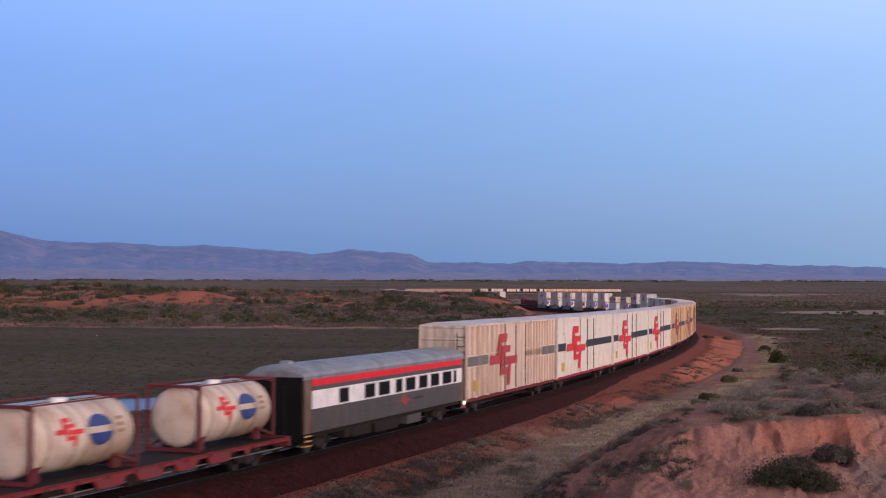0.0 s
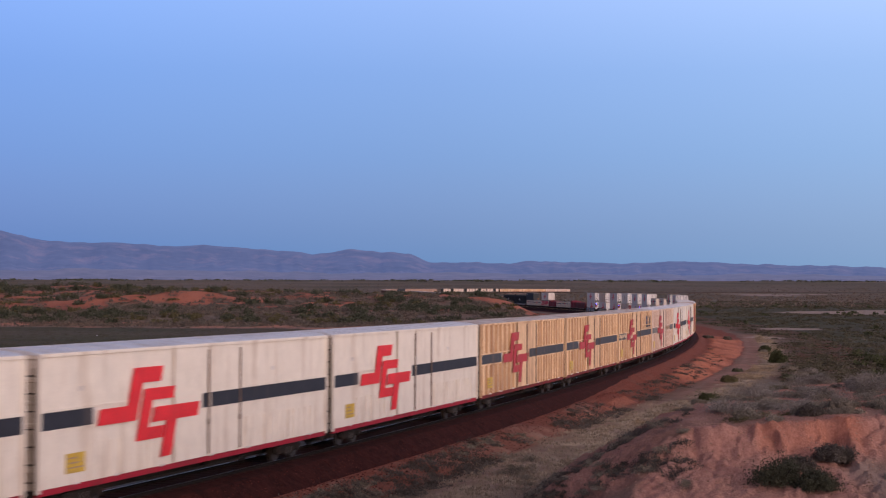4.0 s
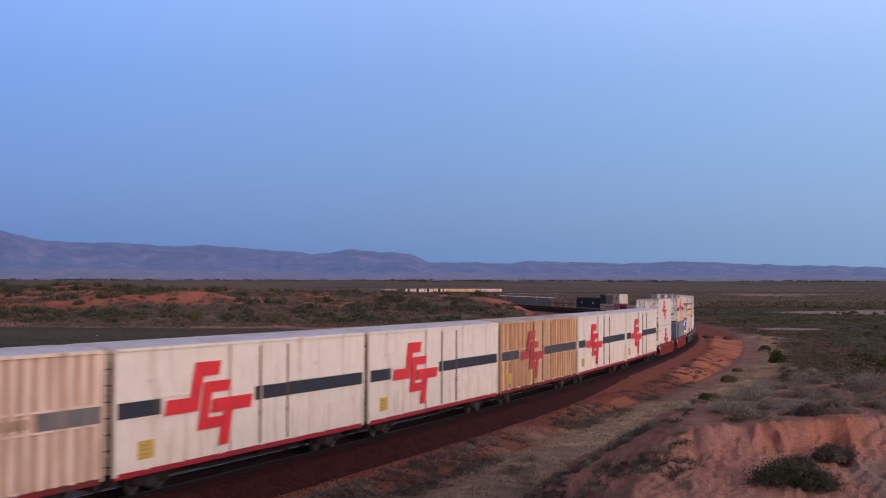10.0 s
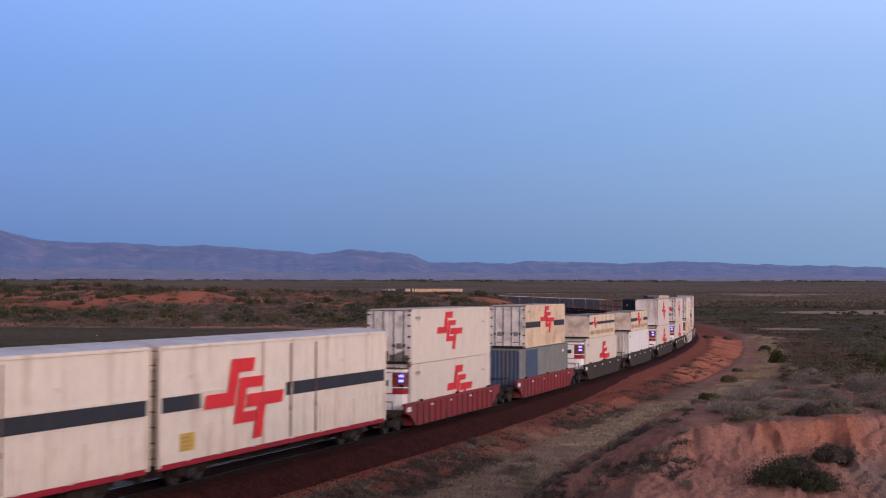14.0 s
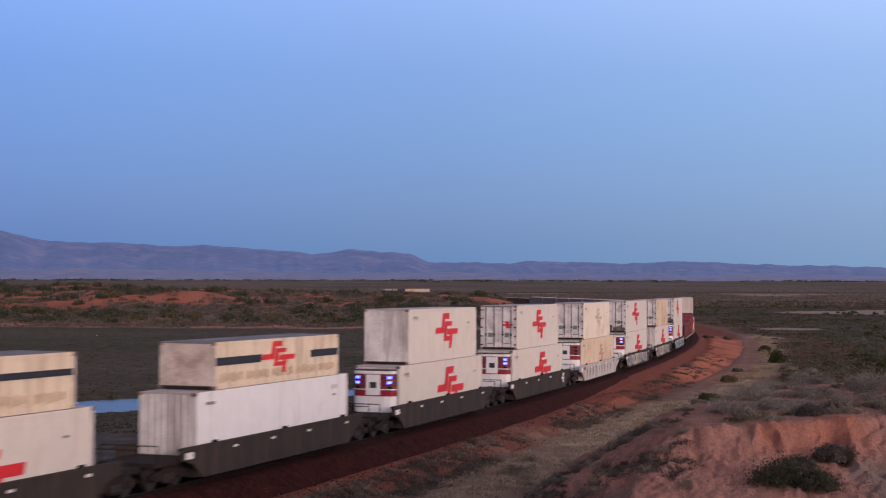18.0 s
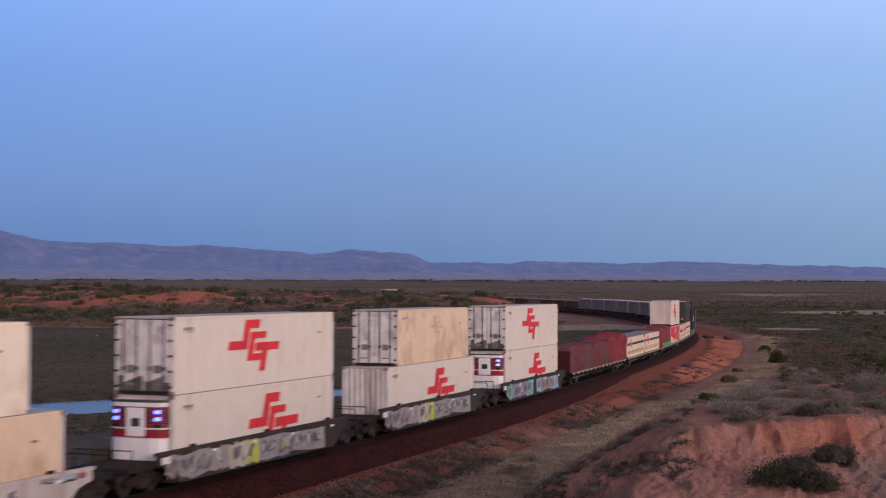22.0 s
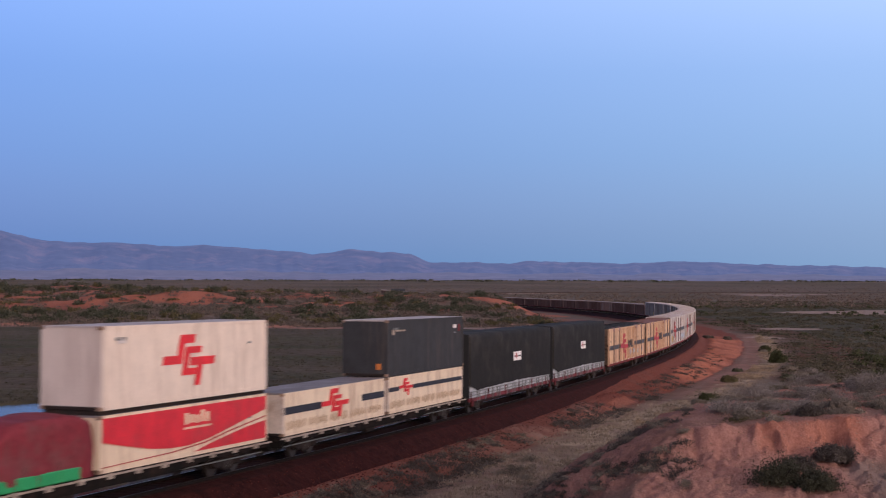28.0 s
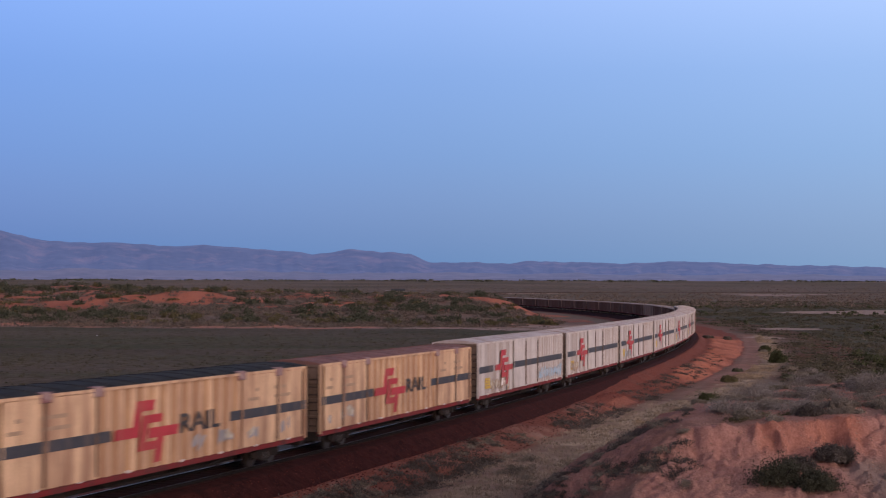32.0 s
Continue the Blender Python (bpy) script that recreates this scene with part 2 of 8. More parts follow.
    dark_red=material("maroon_paint", (0.17, 0.02, 0.025), 0.6),
    letter=material("black_lettering", (0.03, 0.03, 0.035), 0.7, dirt=(0.2, 0.13, 0.08), dirt_amount=0.25, streak=True),
    faint_letter=material("washed_out_brown_lettering", (0.52, 0.38, 0.25), 0.8, dirt=(0.66, 0.52, 0.37), dirt_amount=0.4, dirt_scale=3),
    faint=material("faded_brown_lettering", (0.34, 0.23, 0.15), 0.8),
    curtain_red=material("red_curtain_vinyl", (0.62, 0.022, 0.036), 0.5, dirt=(0.40, 0.05, 0.055), dirt_amount=0.2),
    orange=material("orange_label", (0.5, 0.16, 0.03), 0.6),
    step=material("yellow_step_edge", (0.55, 0.30, 0.08), 0.6),
)


# the same paints in the grooves between ribs, darkened by dust and painted shading
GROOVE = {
    "weathered_cream_paint": material("shaded_dusty_cream_groove", (0.47, 0.27, 0.135), 0.8, dirt=(0.28, 0.14, 0.065), dirt_amount=0.5, streak=True, vary=0.15),
    "rust_stained_ochre_paint": material("shaded_rusty_ochre_groove", (0.40, 0.21, 0.10), 0.8, dirt=(0.24, 0.11, 0.055), dirt_amount=0.5, streak=True, vary=0.15),
    "stained_cream_paint": material("shaded_stained_cream_groove", (0.44, 0.26, 0.14), 0.8, dirt=(0.24, 0.12, 0.07), dirt_amount=0.5, streak=True, vary=0.15),
    "faded_pinkish_paint": material("shaded_dusty_pink_groove", (0.50, 0.35, 0.26), 0.8, dirt=(0.33, 0.2, 0.15), dirt_amount=0.5, streak=True, vary=0.15),
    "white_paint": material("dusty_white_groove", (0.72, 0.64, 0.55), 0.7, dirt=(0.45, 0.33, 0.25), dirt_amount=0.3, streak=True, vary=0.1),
    "dull_white_paint": material("shaded_dusty_grey_groove", (0.42, 0.37, 0.34), 0.8, dirt=(0.3, 0.23, 0.19), dirt_amount=0.5, streak=True, vary=0.15),
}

# ---- the line: curvature along it, level of the rails ----
KNOTS_U = (-900, 30, 90, 150, 220, 300, 380, 480, 590, 620, 650, 950, 1010, 2350)
KNOTS_K = (.00088, .00088, .00085, .00088, .00103, .00107, .00098, .00088, .00088, .0002, 0, 0, -.001355, -.001355)
LU = np.arange(-1000.0, 2350.0, 1.0)
_k = np.interp(LU, KNOTS_U, KNOTS_K)
_i0 = 1000
_th = np.cumsum(_k)
LTH = 1.18058 + _th - _th[_i0]
_x, _y = np.cumsum(np.cos(LTH)), np.cumsum(np.sin(LTH))
LX, LY = -27.824 + _x - _x[_i0], 13.380 + _y - _y[_i0]
LZ = np.interp(LU, (-1000, 0, 60, 560, 680, 1150, 1750, 2350), (0.5, 0.46, 0.0, -3.83, -4.3, -4.4, -8.2, -9.0))
SPEED = 22.06


def on_line(u, side=0.0, up=0.0):
    """A point of the line: u metres along it, side metres to the right of that way, above the rails."""
    a = np.interp(u, LU, LTH)
    return Vector((np.interp(u, LU, LX) + side * math.sin(a), np.interp(u, LU, LY) - side * math.cos(a), np.interp(u, LU, LZ) + up))


def running_pose(u, half=7.0):
    """The pose of a vehicle whose middle is u along the line, its x axis back along the train."""
    p, q = on_line(u - half), on_line(u + half)
    d = q - p
    return Matrix.LocRotScale((p + q) / 2, Euler((0, -math.atan2(d.z, d.xy.length), math.atan2(d.y, d.x))), None)


RUNNING = []  # (thing, middle of its vehicle at the start, half wheelbase)

# ---- mesh helpers ----


def part(name, bm, mat, parent=None, label="", smooth=False):
    me = bpy.data.meshes.new(name)
    bmesh.ops.recalc_face_normals(bm, faces=bm.faces[:])
    bm.to_mesh(me)
    bm.free()
    mats = mat if isinstance(mat, (list, tuple)) else [mat]
    for mm in mats:
        me.materials.append(mm)
    if smooth:
        for p in me.polygons:
            p.use_smooth = True
    ob = new(name, me)
    if parent is not None:
        ob.parent = parent
    if label:
        ob["label"] = label
    return ob


def box(bm, x0, x1, y0, y1, z0, z1, bevel=0.0):
    v = [bm.verts.new((x, y, z)) for x in (x0, x1) for y in (y0, y1) for z in (z0, z1)]
    fs = [bm.faces.new([v[i] for i in f]) for f in ((0, 1, 3, 2), (4, 6, 7, 5), (0, 4, 5, 1), (2, 3, 7, 6), (0, 2, 6, 4), (1, 5, 7, 3))]
    if bevel:
        es = {e for f in fs for e in f.edges}
        bmesh.ops.bevel(bm, geom=list(es), offset=bevel, segments=1, affect="EDGES")
    return bm


def boxes(*rows, bevel=0.0):
    bm = bmesh.new()
    for r in rows:
        box(bm, *r, bevel=bevel)
    return bm


def tube(bm, a, b, r, seg=8, caps=True):
    a, b = Vector(a), Vector(b)
    w = (b - a).normalized()
    s = w.orthogonal().normalized()
    t = w.cross(s)
    rings = []
    for p in (a, b):
        rings.append([bm.verts.new(p + (s * math.cos(2 * math.pi * k / seg) + t * math.sin(2 * math.pi * k / seg)) * r) for k in range(seg)])
    for k in range(seg):
        bm.faces.new((rings[0][k], rings[0][(k + 1) % seg], rings[1][(k + 1) % seg], rings[1][k]))
    if caps:
        bm.faces.new(rings[0])
        bm.faces.new(rings[1])
    return bm


def extrude_x(bm, poly, x0, x1):
    """A closed outline in y, z drawn out along x."""
    a = [bm.verts.new((x0, y, z)) for y, z in poly]
    b = [bm.verts.new((x1, y, z)) for y, z in poly]
    n = len(poly)
    for k in range(n):
        bm.faces.new((a[k], a[(k + 1) % n], b[(k + 1) % n], b[k]))
    bm.faces.new(a)
    bm.faces.new(b)
    return bm


def extrude_y(bm, poly, y0, y1):
    a = [bm.verts.new((x, y0, z)) for x, z in poly]
    b = [bm.verts.new((x, y1, z)) for x, z in poly]
    n = len(poly)
    for k in range(n):
        bm.faces.new((a[k], a[(k + 1) % n], b[(k + 1) % n], b[k]))
    bm.faces.new(a)
    bm.faces.new(b)
    return bm


def ribbed(bm, x0, x1, y, z0, z1, pitch, depth, out=-1):
    """A folded steel wall along x, its ribs standing out by depth."""
    n = max(1, round((x1 - x0) / pitch))
    w = (x1 - x0) / n
    xs = []
    for k in range(n):
        a = x0 + k * w
        xs += [(a, 0), (a + 0.34 * w, 0), (a + 0.46 * w, 1), (a + 0.88 * w, 1)]
    xs.append((x1, 0))
    lo = [bm.verts.new((x, y + out * depth * d, z0)) for x, d in xs]
    hi = [bm.verts.new((x, y + out * depth * d, z1)) for x, d in xs]
    for k in range(len(xs) - 1):
        f = bm.faces.new((lo[k], lo[k + 1], hi[k + 1], hi[k]))
        # grooves and rib flanks take the second material, which carries the rib shading
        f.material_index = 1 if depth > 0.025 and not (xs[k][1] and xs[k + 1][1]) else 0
    return bm


def ribbed_end(bm, x, y0, y1, z0, z1, pitch, depth, out=-1):
    n = max(1, round((y1 - y0) / pitch))
    w = (y1 - y0) / n
    ys = []
    for k in range(n):
        a = y0 + k * w
        ys += [(a, 0), (a + 0.34 * w, 0), (a + 0.46 * w, 1), (a + 0.88 * w, 1)]
    ys.append((y1, 0))
    lo = [bm.verts.new((x + out * depth * d, y, z0)) for y, d in ys]
    hi = [bm.verts.new((x + out * depth * d, y, z1)) for y, d in ys]
    for k in range(len(ys) - 1):
        bm.faces.new((lo[k], lo[k + 1], hi[k + 1], hi[k]))
    return bm


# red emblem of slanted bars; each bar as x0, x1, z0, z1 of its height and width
EMBLEM = ((.25, .54, .835, 1.0), (.25, .36, .44, .835), (0, .25, .44, .605), (.39, .70, .635, .765), (.39, .49, .215, .635), (.49, .655, .215, .345),
          (.52, 1.0, .395, .555), (.665, .775, 0, .395))


def emblem(x0, w, z0, h, y, thick=0.006):
    """The emblem as one welded plate."""
    xs = sorted({v for r in EMBLEM for v in r[:2]})
    zs = sorted({v for r in EMBLEM for v in r[2:]})
    bm = bmesh.new()
    pts = {}

    def at(i, j, k):
        if (i, j, k) not in pts:
            pts[i, j, k] = bm.verts.new((x0 + w * (xs[i] + 0.15 * (zs[j] - .5)), y + (k - 0.5) * 2 * thick, z0 + h * zs[j]))
        return pts[i, j, k]

    cell = {(i, j) for i in range(len(xs) - 1) for j in range(len(zs) - 1)
            if any(a <= xs[i] and xs[i + 1] <= b and c <= zs[j] and zs[j + 1] <= d for a, b, c, d in EMBLEM)}
    for i, j in cell:
        for k in (0, 1):
            bm.faces.new((at(i, j, k), at(i + 1, j, k), at(i + 1, j + 1, k), at(i, j + 1, k)))
        for (p, q), (r, t), out in (((i, j), (i, j + 1), (i - 1, j)), ((i + 1, j), (i + 1, j + 1), (i + 1, j)), ((i, j), (i + 1, j), (i, j - 1)), ((i, j + 1), (i + 1, j + 1), (i, j + 1))):
            if out not in cell:
                bm.faces.new((at(p, q, 0), at(r, t, 0), at(r, t, 1), at(p, q, 1)))
    return bm


def empty(name, label, category, group=""):
    return tagged(new(name), label, category, group)


def run(ob, mid, half=7.0, dx=0.0, dz=0.0):
    """ob travels with the vehicle whose middle is at mid, dx behind that middle and dz above the rails."""
    RUNNING.append((ob, mid, half, Matrix.Translation((dx, 0, dz))))
    return ob

# ---- terrain ----


def lattice(ix, iy, seed):
    h = (ix * 374761393 + iy * 668265263 + seed * 144665) & 0x7FFFFFFF
    h = ((h ^ (h >> 13)) * 1274126177) & 0x7FFFFFFF
    return ((h ^ (h >> 16)) & 0xFFFF) / 65535.0


def vnoise(x, y, seed=0):
    ix, iy = np.floor(x).astype(np.int64), np.floor(y).astype(np.int64)
    fx, fy = x - ix, y - iy
    fx, fy = fx * fx * (3 - 2 * fx), fy * fy * (3 - 2 * fy)
    a, b = lattice(ix, iy, seed), lattice(ix + 1, iy, seed)
    c, d = lattice(ix, iy + 1, seed), lattice(ix + 1, iy + 1, seed)
    return (a + (b - a) * fx) * (1 - fy) + (c + (d - c) * fx) * fy


def fbm(x, y, size, octaves=4, seed=0):
    x, y = np.asarray(x, float) / size, np.asarray(y, float) / size
    s, amp, tot = 0, 1.0, 0
    for o in range(octaves):
        s = s + amp * vnoise(x * 2 ** o, y * 2 ** o, seed + o * 17)
        tot += amp
        amp *= 0.5
    return s / tot - 0.5


def smooth(a, b, v):
    t = np.clip((v - a) / (b - a), 0, 1)
    return t * t * (3 - 2 * t)


_su, _sx, _sy, _sz, _st = LU[::5], LX[::5], LY[::5], LZ[::5], LTH[::5]


def line_coords(x, y):
    """Nearest place along the line, the distance to its right side (negative to its left), and the rail level there."""
    x, y = np.ravel(x), np.ravel(y)
    u, d, z = np.empty(len(x)), np.empty(len(x)), np.empty(len(x))
    for a in range(0, len(x), 20000):
        px, py = x[a:a + 20000, None], y[a:a + 20000, None]
        q = (px - _sx) ** 2 + (py - _sy) ** 2
        i = q.argmin(1)
        ex, ey = px[:, 0] - _sx[i], py[:, 0] - _sy[i]
        th = _st[i]
        along = ex * np.cos(th) + ey * np.sin(th)
        side = ex * np.sin(th) - ey * np.cos(th)
        far = np.sqrt(q[np.arange(len(i)), i])
        u[a:a + 20000] = _su[i] + along
        d[a:a + 20000] = np.where(np.abs(along) < 8, side, np.sign(side) * far)
        z[a:a + 20000] = np.interp(_su[i] + along, LU, LZ)
    return u, d, z


# crest of the red dune inside the bend: bearing (x over y) and height
DUNE_B = (-0.60, -0.36, -0.22, -0.15, -0.107, -0.05, -0.03, 0.006, 0.03, 0.045, 0.06, 0.08)
DUNE_H = (5.0, 5.1, 4.8, 4.3, 3.9, 3.3, 3.2, 3.4, 3.0, 1.2, -1.5, -4.0)
WATER_Z = -3.25
# bare salt pans and pale tracks: centre, half lengths, turn in degrees
PANS = ((79, 345, 9, 13, 0), (146, 530, 30, 34, 0), (168, 560, 20, 22, 0), (290, 1340, 26, 110, 0), (-75, 1150, 45, 90, 0), (40, 1500, 90, 60, 0),
        (34, 348, 20, 20, 0), (22, 322, 18, 8, 12), (2, 330, 16, 5, 4), (330, 1500, 60, 70, 0), (61, 285, 5, 8, 0))


def ellipse(x, y, cx, cy, a, b, turn):
    c, s = math.cos(radians(turn)), math.sin(radians(turn))
    return 1 - (((x - cx) * c + (y - cy) * s) / a) ** 2 - (((y - cy) * c - (x - cx) * s) / b) ** 2


def road_at(u):
    """How far the dirt road runs from the line."""
    return np.interp(u, (60, 110, 140, 175, 215, 262, 310), (7.3, 7.3, 8.3, 9.7, 10.3, 10.9, 14.0)) + fbm(u, u * 0, 22, 2, 4) * 1.2


def terrain(x, y):
    """Height of the ground, and how far it is red soil, pale flat, dark marsh, dry grass, mud, bare sand, dull clay."""
    shape = np.shape(x)
    x, y = np.ravel(np.asarray(x, float)), np.ravel(np.asarray(y, float))
    u, d, zr = line_coords(x, y)
    r = np.hypot(x, y)
    bear = np.where(y > 1, x / np.maximum(y, 1), np.sign(x) * 9)
    n1, n2, n3 = fbm(x, y, 40, 4, 3), fbm(x, y, 9, 4, 9), fbm(x, y, 1.6, 3, 21)
    n0 = fbm(x, y, 160, 4, 33)
    # the far plain: lies below the line, then lifts towards the ranges
    far = np.interp(r, (0, 300, 700, 1200, 1800, 2600, 3700, 4900), (-3.1, -3.3, -5.0, -6.8, -9.0, -7.5, 0.8, 3.0))
    z = far + n1 * 0.5 + n0 * 0.8 * smooth(150, 700, r)
    inner = (d < 0) & (u < 900)
    # salt flat inside the bend, with a pool
    flat_in = -3.05 + n2 * 0.12
    z = np.where(inner & (r < 420), flat_in + (z - flat_in) * smooth(300, 420, r), z)
    pmask = np.clip(ellipse(x, y, -28, 131, 33, 7.2, 40) + n2 * 0.5, 0, 1)
    z = np.where(inner, z - 0.9 * smooth(0, 0.4, pmask), z)
    # dune
    crest = np.interp(bear, DUNE_B, DUNE_H)
    up = smooth(332, 410, y + n1 * 26) * 0.42 + smooth(395, 480, y + n1 * 40) * 0.58
    down = 1 - smooth(505, 640, y)
    hump = np.minimum(up, down)
    hd = (crest + 3.2) * hump + (n1 * 3.0 + n2 * 2.4) * hump
    dune = (y > 300) & (y < 680) & (d < -14)
    z = np.where(dune, z + np.maximum(hd, 0) * smooth(-14, -34, d), z)
    # verge beside the line on the camera's side: a bank, then a dirt road at its foot
    outer = d > 0
    foot = np.interp(u, (60, 120, 140, 190, 250, 300), (5.2, 5.2, 6.0, 7.3, 9.0, 10.5))
    drop = np.interp(u, (60, 120, 190, 250, 320), (1.55, 1.6, 2.0, 1.7, 1.5))
    road_d = road_at(u)
    verge = zr - drop + n2 * 0.30
    z = np.where(outer & (r < 700), z + (verge - z) * (1 - smooth(14, 34, d)), z)
    # the rise on which the camera stands, and the eroded spur that runs out from it
    rise = 9.3 * np.exp(-((x - 1.5) ** 2 / (2 * 8.0 ** 2) + (y + 2) ** 2 / (2 * 10.0 ** 2)))
    z = np.where(outer, z + rise * smooth(6, 16, d), z)
    n4 = fbm(x, y, 0.42, 3, 28)
    n5 = fbm(x, y, 0.17, 2, 29)
    ridged = 0.5 - np.abs(fbm(x + 0.6 * n3, y * 0.45, 1.5, 3, 66)) * 3.2
    rill = 0.35 - np.abs(fbm(x + 0.3 * n4, y * 0.30, 0.42, 3, 67)) * 2.4
    # brow of the worn face, with a gully in it and a gentler shoulder beyond
    lip = 41.1 + n2 * 1.6 + n3 * 0.7 + n4 * 0.3 + 0.35 * np.exp(-((x - 10.45 - n3 * 0.5) / 0.30) ** 2) + 1.0 * smooth(10.6, 12.5, x)
    back = y - lip
    slip = back + ridged * 0.75 * smooth(0.3, -0.5, back) + rill * 0.34 * smooth(0.1, -0.3, back)
    drop_f = np.interp(slip, (-9, -7, -4.5, -3.0, -1.8, -0.9, -0.25, 0.0, 0.25), (-1.75, -1.65, -1.50, -1.25, -0.98, -0.70, -0.24, -0.05, 0.0))
    top_z = np.interp(y, (36, 47, 56, 68, 84), (4.02, 3.98, 3.75, 1.2, -1.2)) + 0.035 * (x - 8) + n2 * 0.45 + n3 * 0.16 + n4 * 0.05
    top_z = top_z + 0.20 * np.exp(-((x - 7.6) / 0.7) ** 2 - ((y - 46.8) / 1.0) ** 2) - 0.16 * np.exp(-((x - 6.9) / 0.8) ** 2 - ((y - 44.2) / 1.0) ** 2)
    face_z = top_z + drop_f * (1 - 0.35 * smooth(10.8, 13, x)) + (n4 * 0.30 + n5 * 0.16) * smooth(0.1, -0.4, back)
    step = np.interp(y, (30, 37, 39.2, 41.2, 42, 46.5, 49, 51.5, 55, 60, 70), (1.6, 1.35, 1.0, 0.1, 0, 0.8, 2.6, 4.2, 5.6, 7.6, 11.0))
    flank = np.interp(x - step - n2 * 0.7 - n3 * 0.35 + rill * 0.18, (-2.5, -1.0, 0.5, 2.6, 3.3, 5.0, 5.9, 6.7, 7.2, 8.0, 10.0), (-2.3, -1.6, -0.3, 1.75, 2.35, 3.2, 3.68, 3.97, 4.15, 4.6, 6.5)) + n3 * 0.22 + n4 * 0.20 + n5 * 0.09
    low_z = np.interp(y, (-10, 0, 10, 20, 28, 34), (6.2, 6.0, 4.4, 3.2, 2.4, 0)) + 0.05 * (x - 7)
    spur_h = np.maximum(np.minimum(face_z, flank), np.where(y < 34, low_z, -9))
    edge = face_z - flank
    spur_w = smooth(-2.6, -1.0, x) * (1 - smooth(34, 60, x)) * smooth(-14, 2, y) * (1 - smooth(74, 90, y)) * smooth(7.5, 10.5, d)
    spur = np.where(outer, spur_w, 0)
    z = np.where(outer, z + (np.maximum(spur_h, z) - z) * spur_w, z)
    # formation under the line
    near = np.abs(d)
    bed = zr - 0.95 - 0.02 * np.maximum(near - 2.2, 0) + n3 * 0.04
    heaped = zr + np.interp(near, (1.5, 1.85, 3.0), (-0.95, -0.36, -0.90)) + n3 * 0.10 + n4 * 0.06
    bed = np.where(outer & (near > 1.5), bed + (heaped - bed) * smooth(85, 140, u + n1 * 20), bed)
    fall = np.where(outer, (drop - 0.85) / np.maximum(foot - 3.0, 1.0), 0.17)
    slope = zr - 0.95 - (near - 3.0) * fall * (1 + 0.25 * n2) + n2 * 0.45 + n3 * 0.34 + n4 * 0.12
    worn = 0.25 - np.abs(fbm(u + d * 0.8, d * 0.55, 7.0, 4, 131)) * 1.7
    slope = slope + worn * np.where(outer, smooth(3.2, 4.4, near) * smooth(105, 140, u), 0) * 1.1
    z = np.where(near < 3.0, bed, z)
    bank = near >= 3.0
    z = np.where(bank & (slope > z) & (near < 22), slope, z)
    z = np.where(bank & (near < 9) & (z > slope) & ~(outer & (d > foot)), slope + (z - slope) * smooth(3.0, 9, near), z)
    # ground covers
    patch = n1 * 0.45 + n2 * 0.75 + fbm(x * 0.6, y * 2.2, 22, 3, 52) * 0.7 + 0.10 * smooth(-0.015, 0.015, bear)
    red = np.where(dune, smooth(-0.02, 0.07, patch) * smooth(0.22, 0.5, hump), 0.0)
    bare = np.where(dune, smooth(0.01, 0.11, patch + n3 * 0.05) * smooth(0.3, 0.6, hump) * 0.62, 0.0)
    strip = np.where(near < 7 + n2 * 6, 0.8 + n3 * 0.6 + n2 * 0.5, 0)
    strip = np.where(outer & (d < foot + 0.3 + n2 * 1.5), 0.95 + n3 * 0.4, strip)
    strip = np.where(outer & (d >= foot + 0.3 + n2 * 1.5), np.where(d < 26, np.clip(0.32 + n2 * 0.9, 0, 0.6), 0), strip)
    red = np.maximum(red, strip)
    on_spur = outer & (spur > 0.25) & (spur_h > -1.2)
    side_f = smooth(-0.15, 0.25, edge)
    front_f = smooth(0.25, -0.15, back + n3 * 0.5) * (1 - side_f)
    # flank gets less clay and deeper red, its shade put into the cover
    clay = np.where(on_spur, np.clip(np.maximum(front_f, 0.40 * side_f + n3 * 0.8) + n4 * 0.25, 0, 1), 0.0)
    clay = np.maximum(clay, np.where(on_spur & (back > 0), np.clip(0.55 + n2 * 1.4 + n3 * 0.8, 0, 1), 0))
    red = np.maximum(red, np.where(on_spur, side_f * np.clip(0.55 + n2 * 1.3 + n3 * 0.6, 0, 0.9), 0))
    # lit stretch of the face, put in as brighter bare soil
    glow = front_f * smooth(7.9, 8.7, x + n2 * 1.2) * (1 - smooth(10.9, 12.0, x + n2)) * smooth(-2.0, -0.6, back + n2) * np.clip(0.55 + n3 * 0.9 + ridged * 0.35, 0, 1)
    bare = np.maximum(bare, np.where(on_spur, glow * 0.8, 0))
    bare = np.maximum(bare, np.where(on_spur & (back > -0.6) & (x > 10.8), smooth(0.0, 0.16, n2 + n3 * 0.4) * 0.34, 0))
    face = outer & (u > 112) & (u < 275) & (d > 3.3) & (d < foot + 0.2 + n2)
    bare = np.maximum(bare, np.where(face, smooth(122, 165, u + n1 * 30) * (0.66 + n2 * 2.2 + n3 * 1.1) * smooth(3.4, 4.6, d + n2 * 1.5), 0))
    bare = np.maximum(bare, np.where(outer & (u < 150) & ~on_spur & (d > 4.0) & (d < foot + n2), smooth(0.06, 0.2, n2 + n3 * 0.5) * (0.12 + 0.25 * smooth(80, 110, u)), 0))
    red = np.where(r > 800, red * 0.3, red)
    marsh = np.where(inner & (y < 350) & (near > 9), smooth(0, 8, 332 + n1 * 26 - y) * (0.86 + 0.9 * fbm(x, y * 2.5, 50, 3, 62)), 0)
    marsh = np.maximum(marsh, np.where(outer & (d > 12) & (r > 70) & (r < 900) & (spur < 0.3), smooth(11.5, 17, d + n1 * 9 + n2 * 5) * (1.0 + n1 * 0.5), 0))
    marsh = np.maximum(marsh, np.where(r > 700, 0.35 + n0 * 1.2, 0))
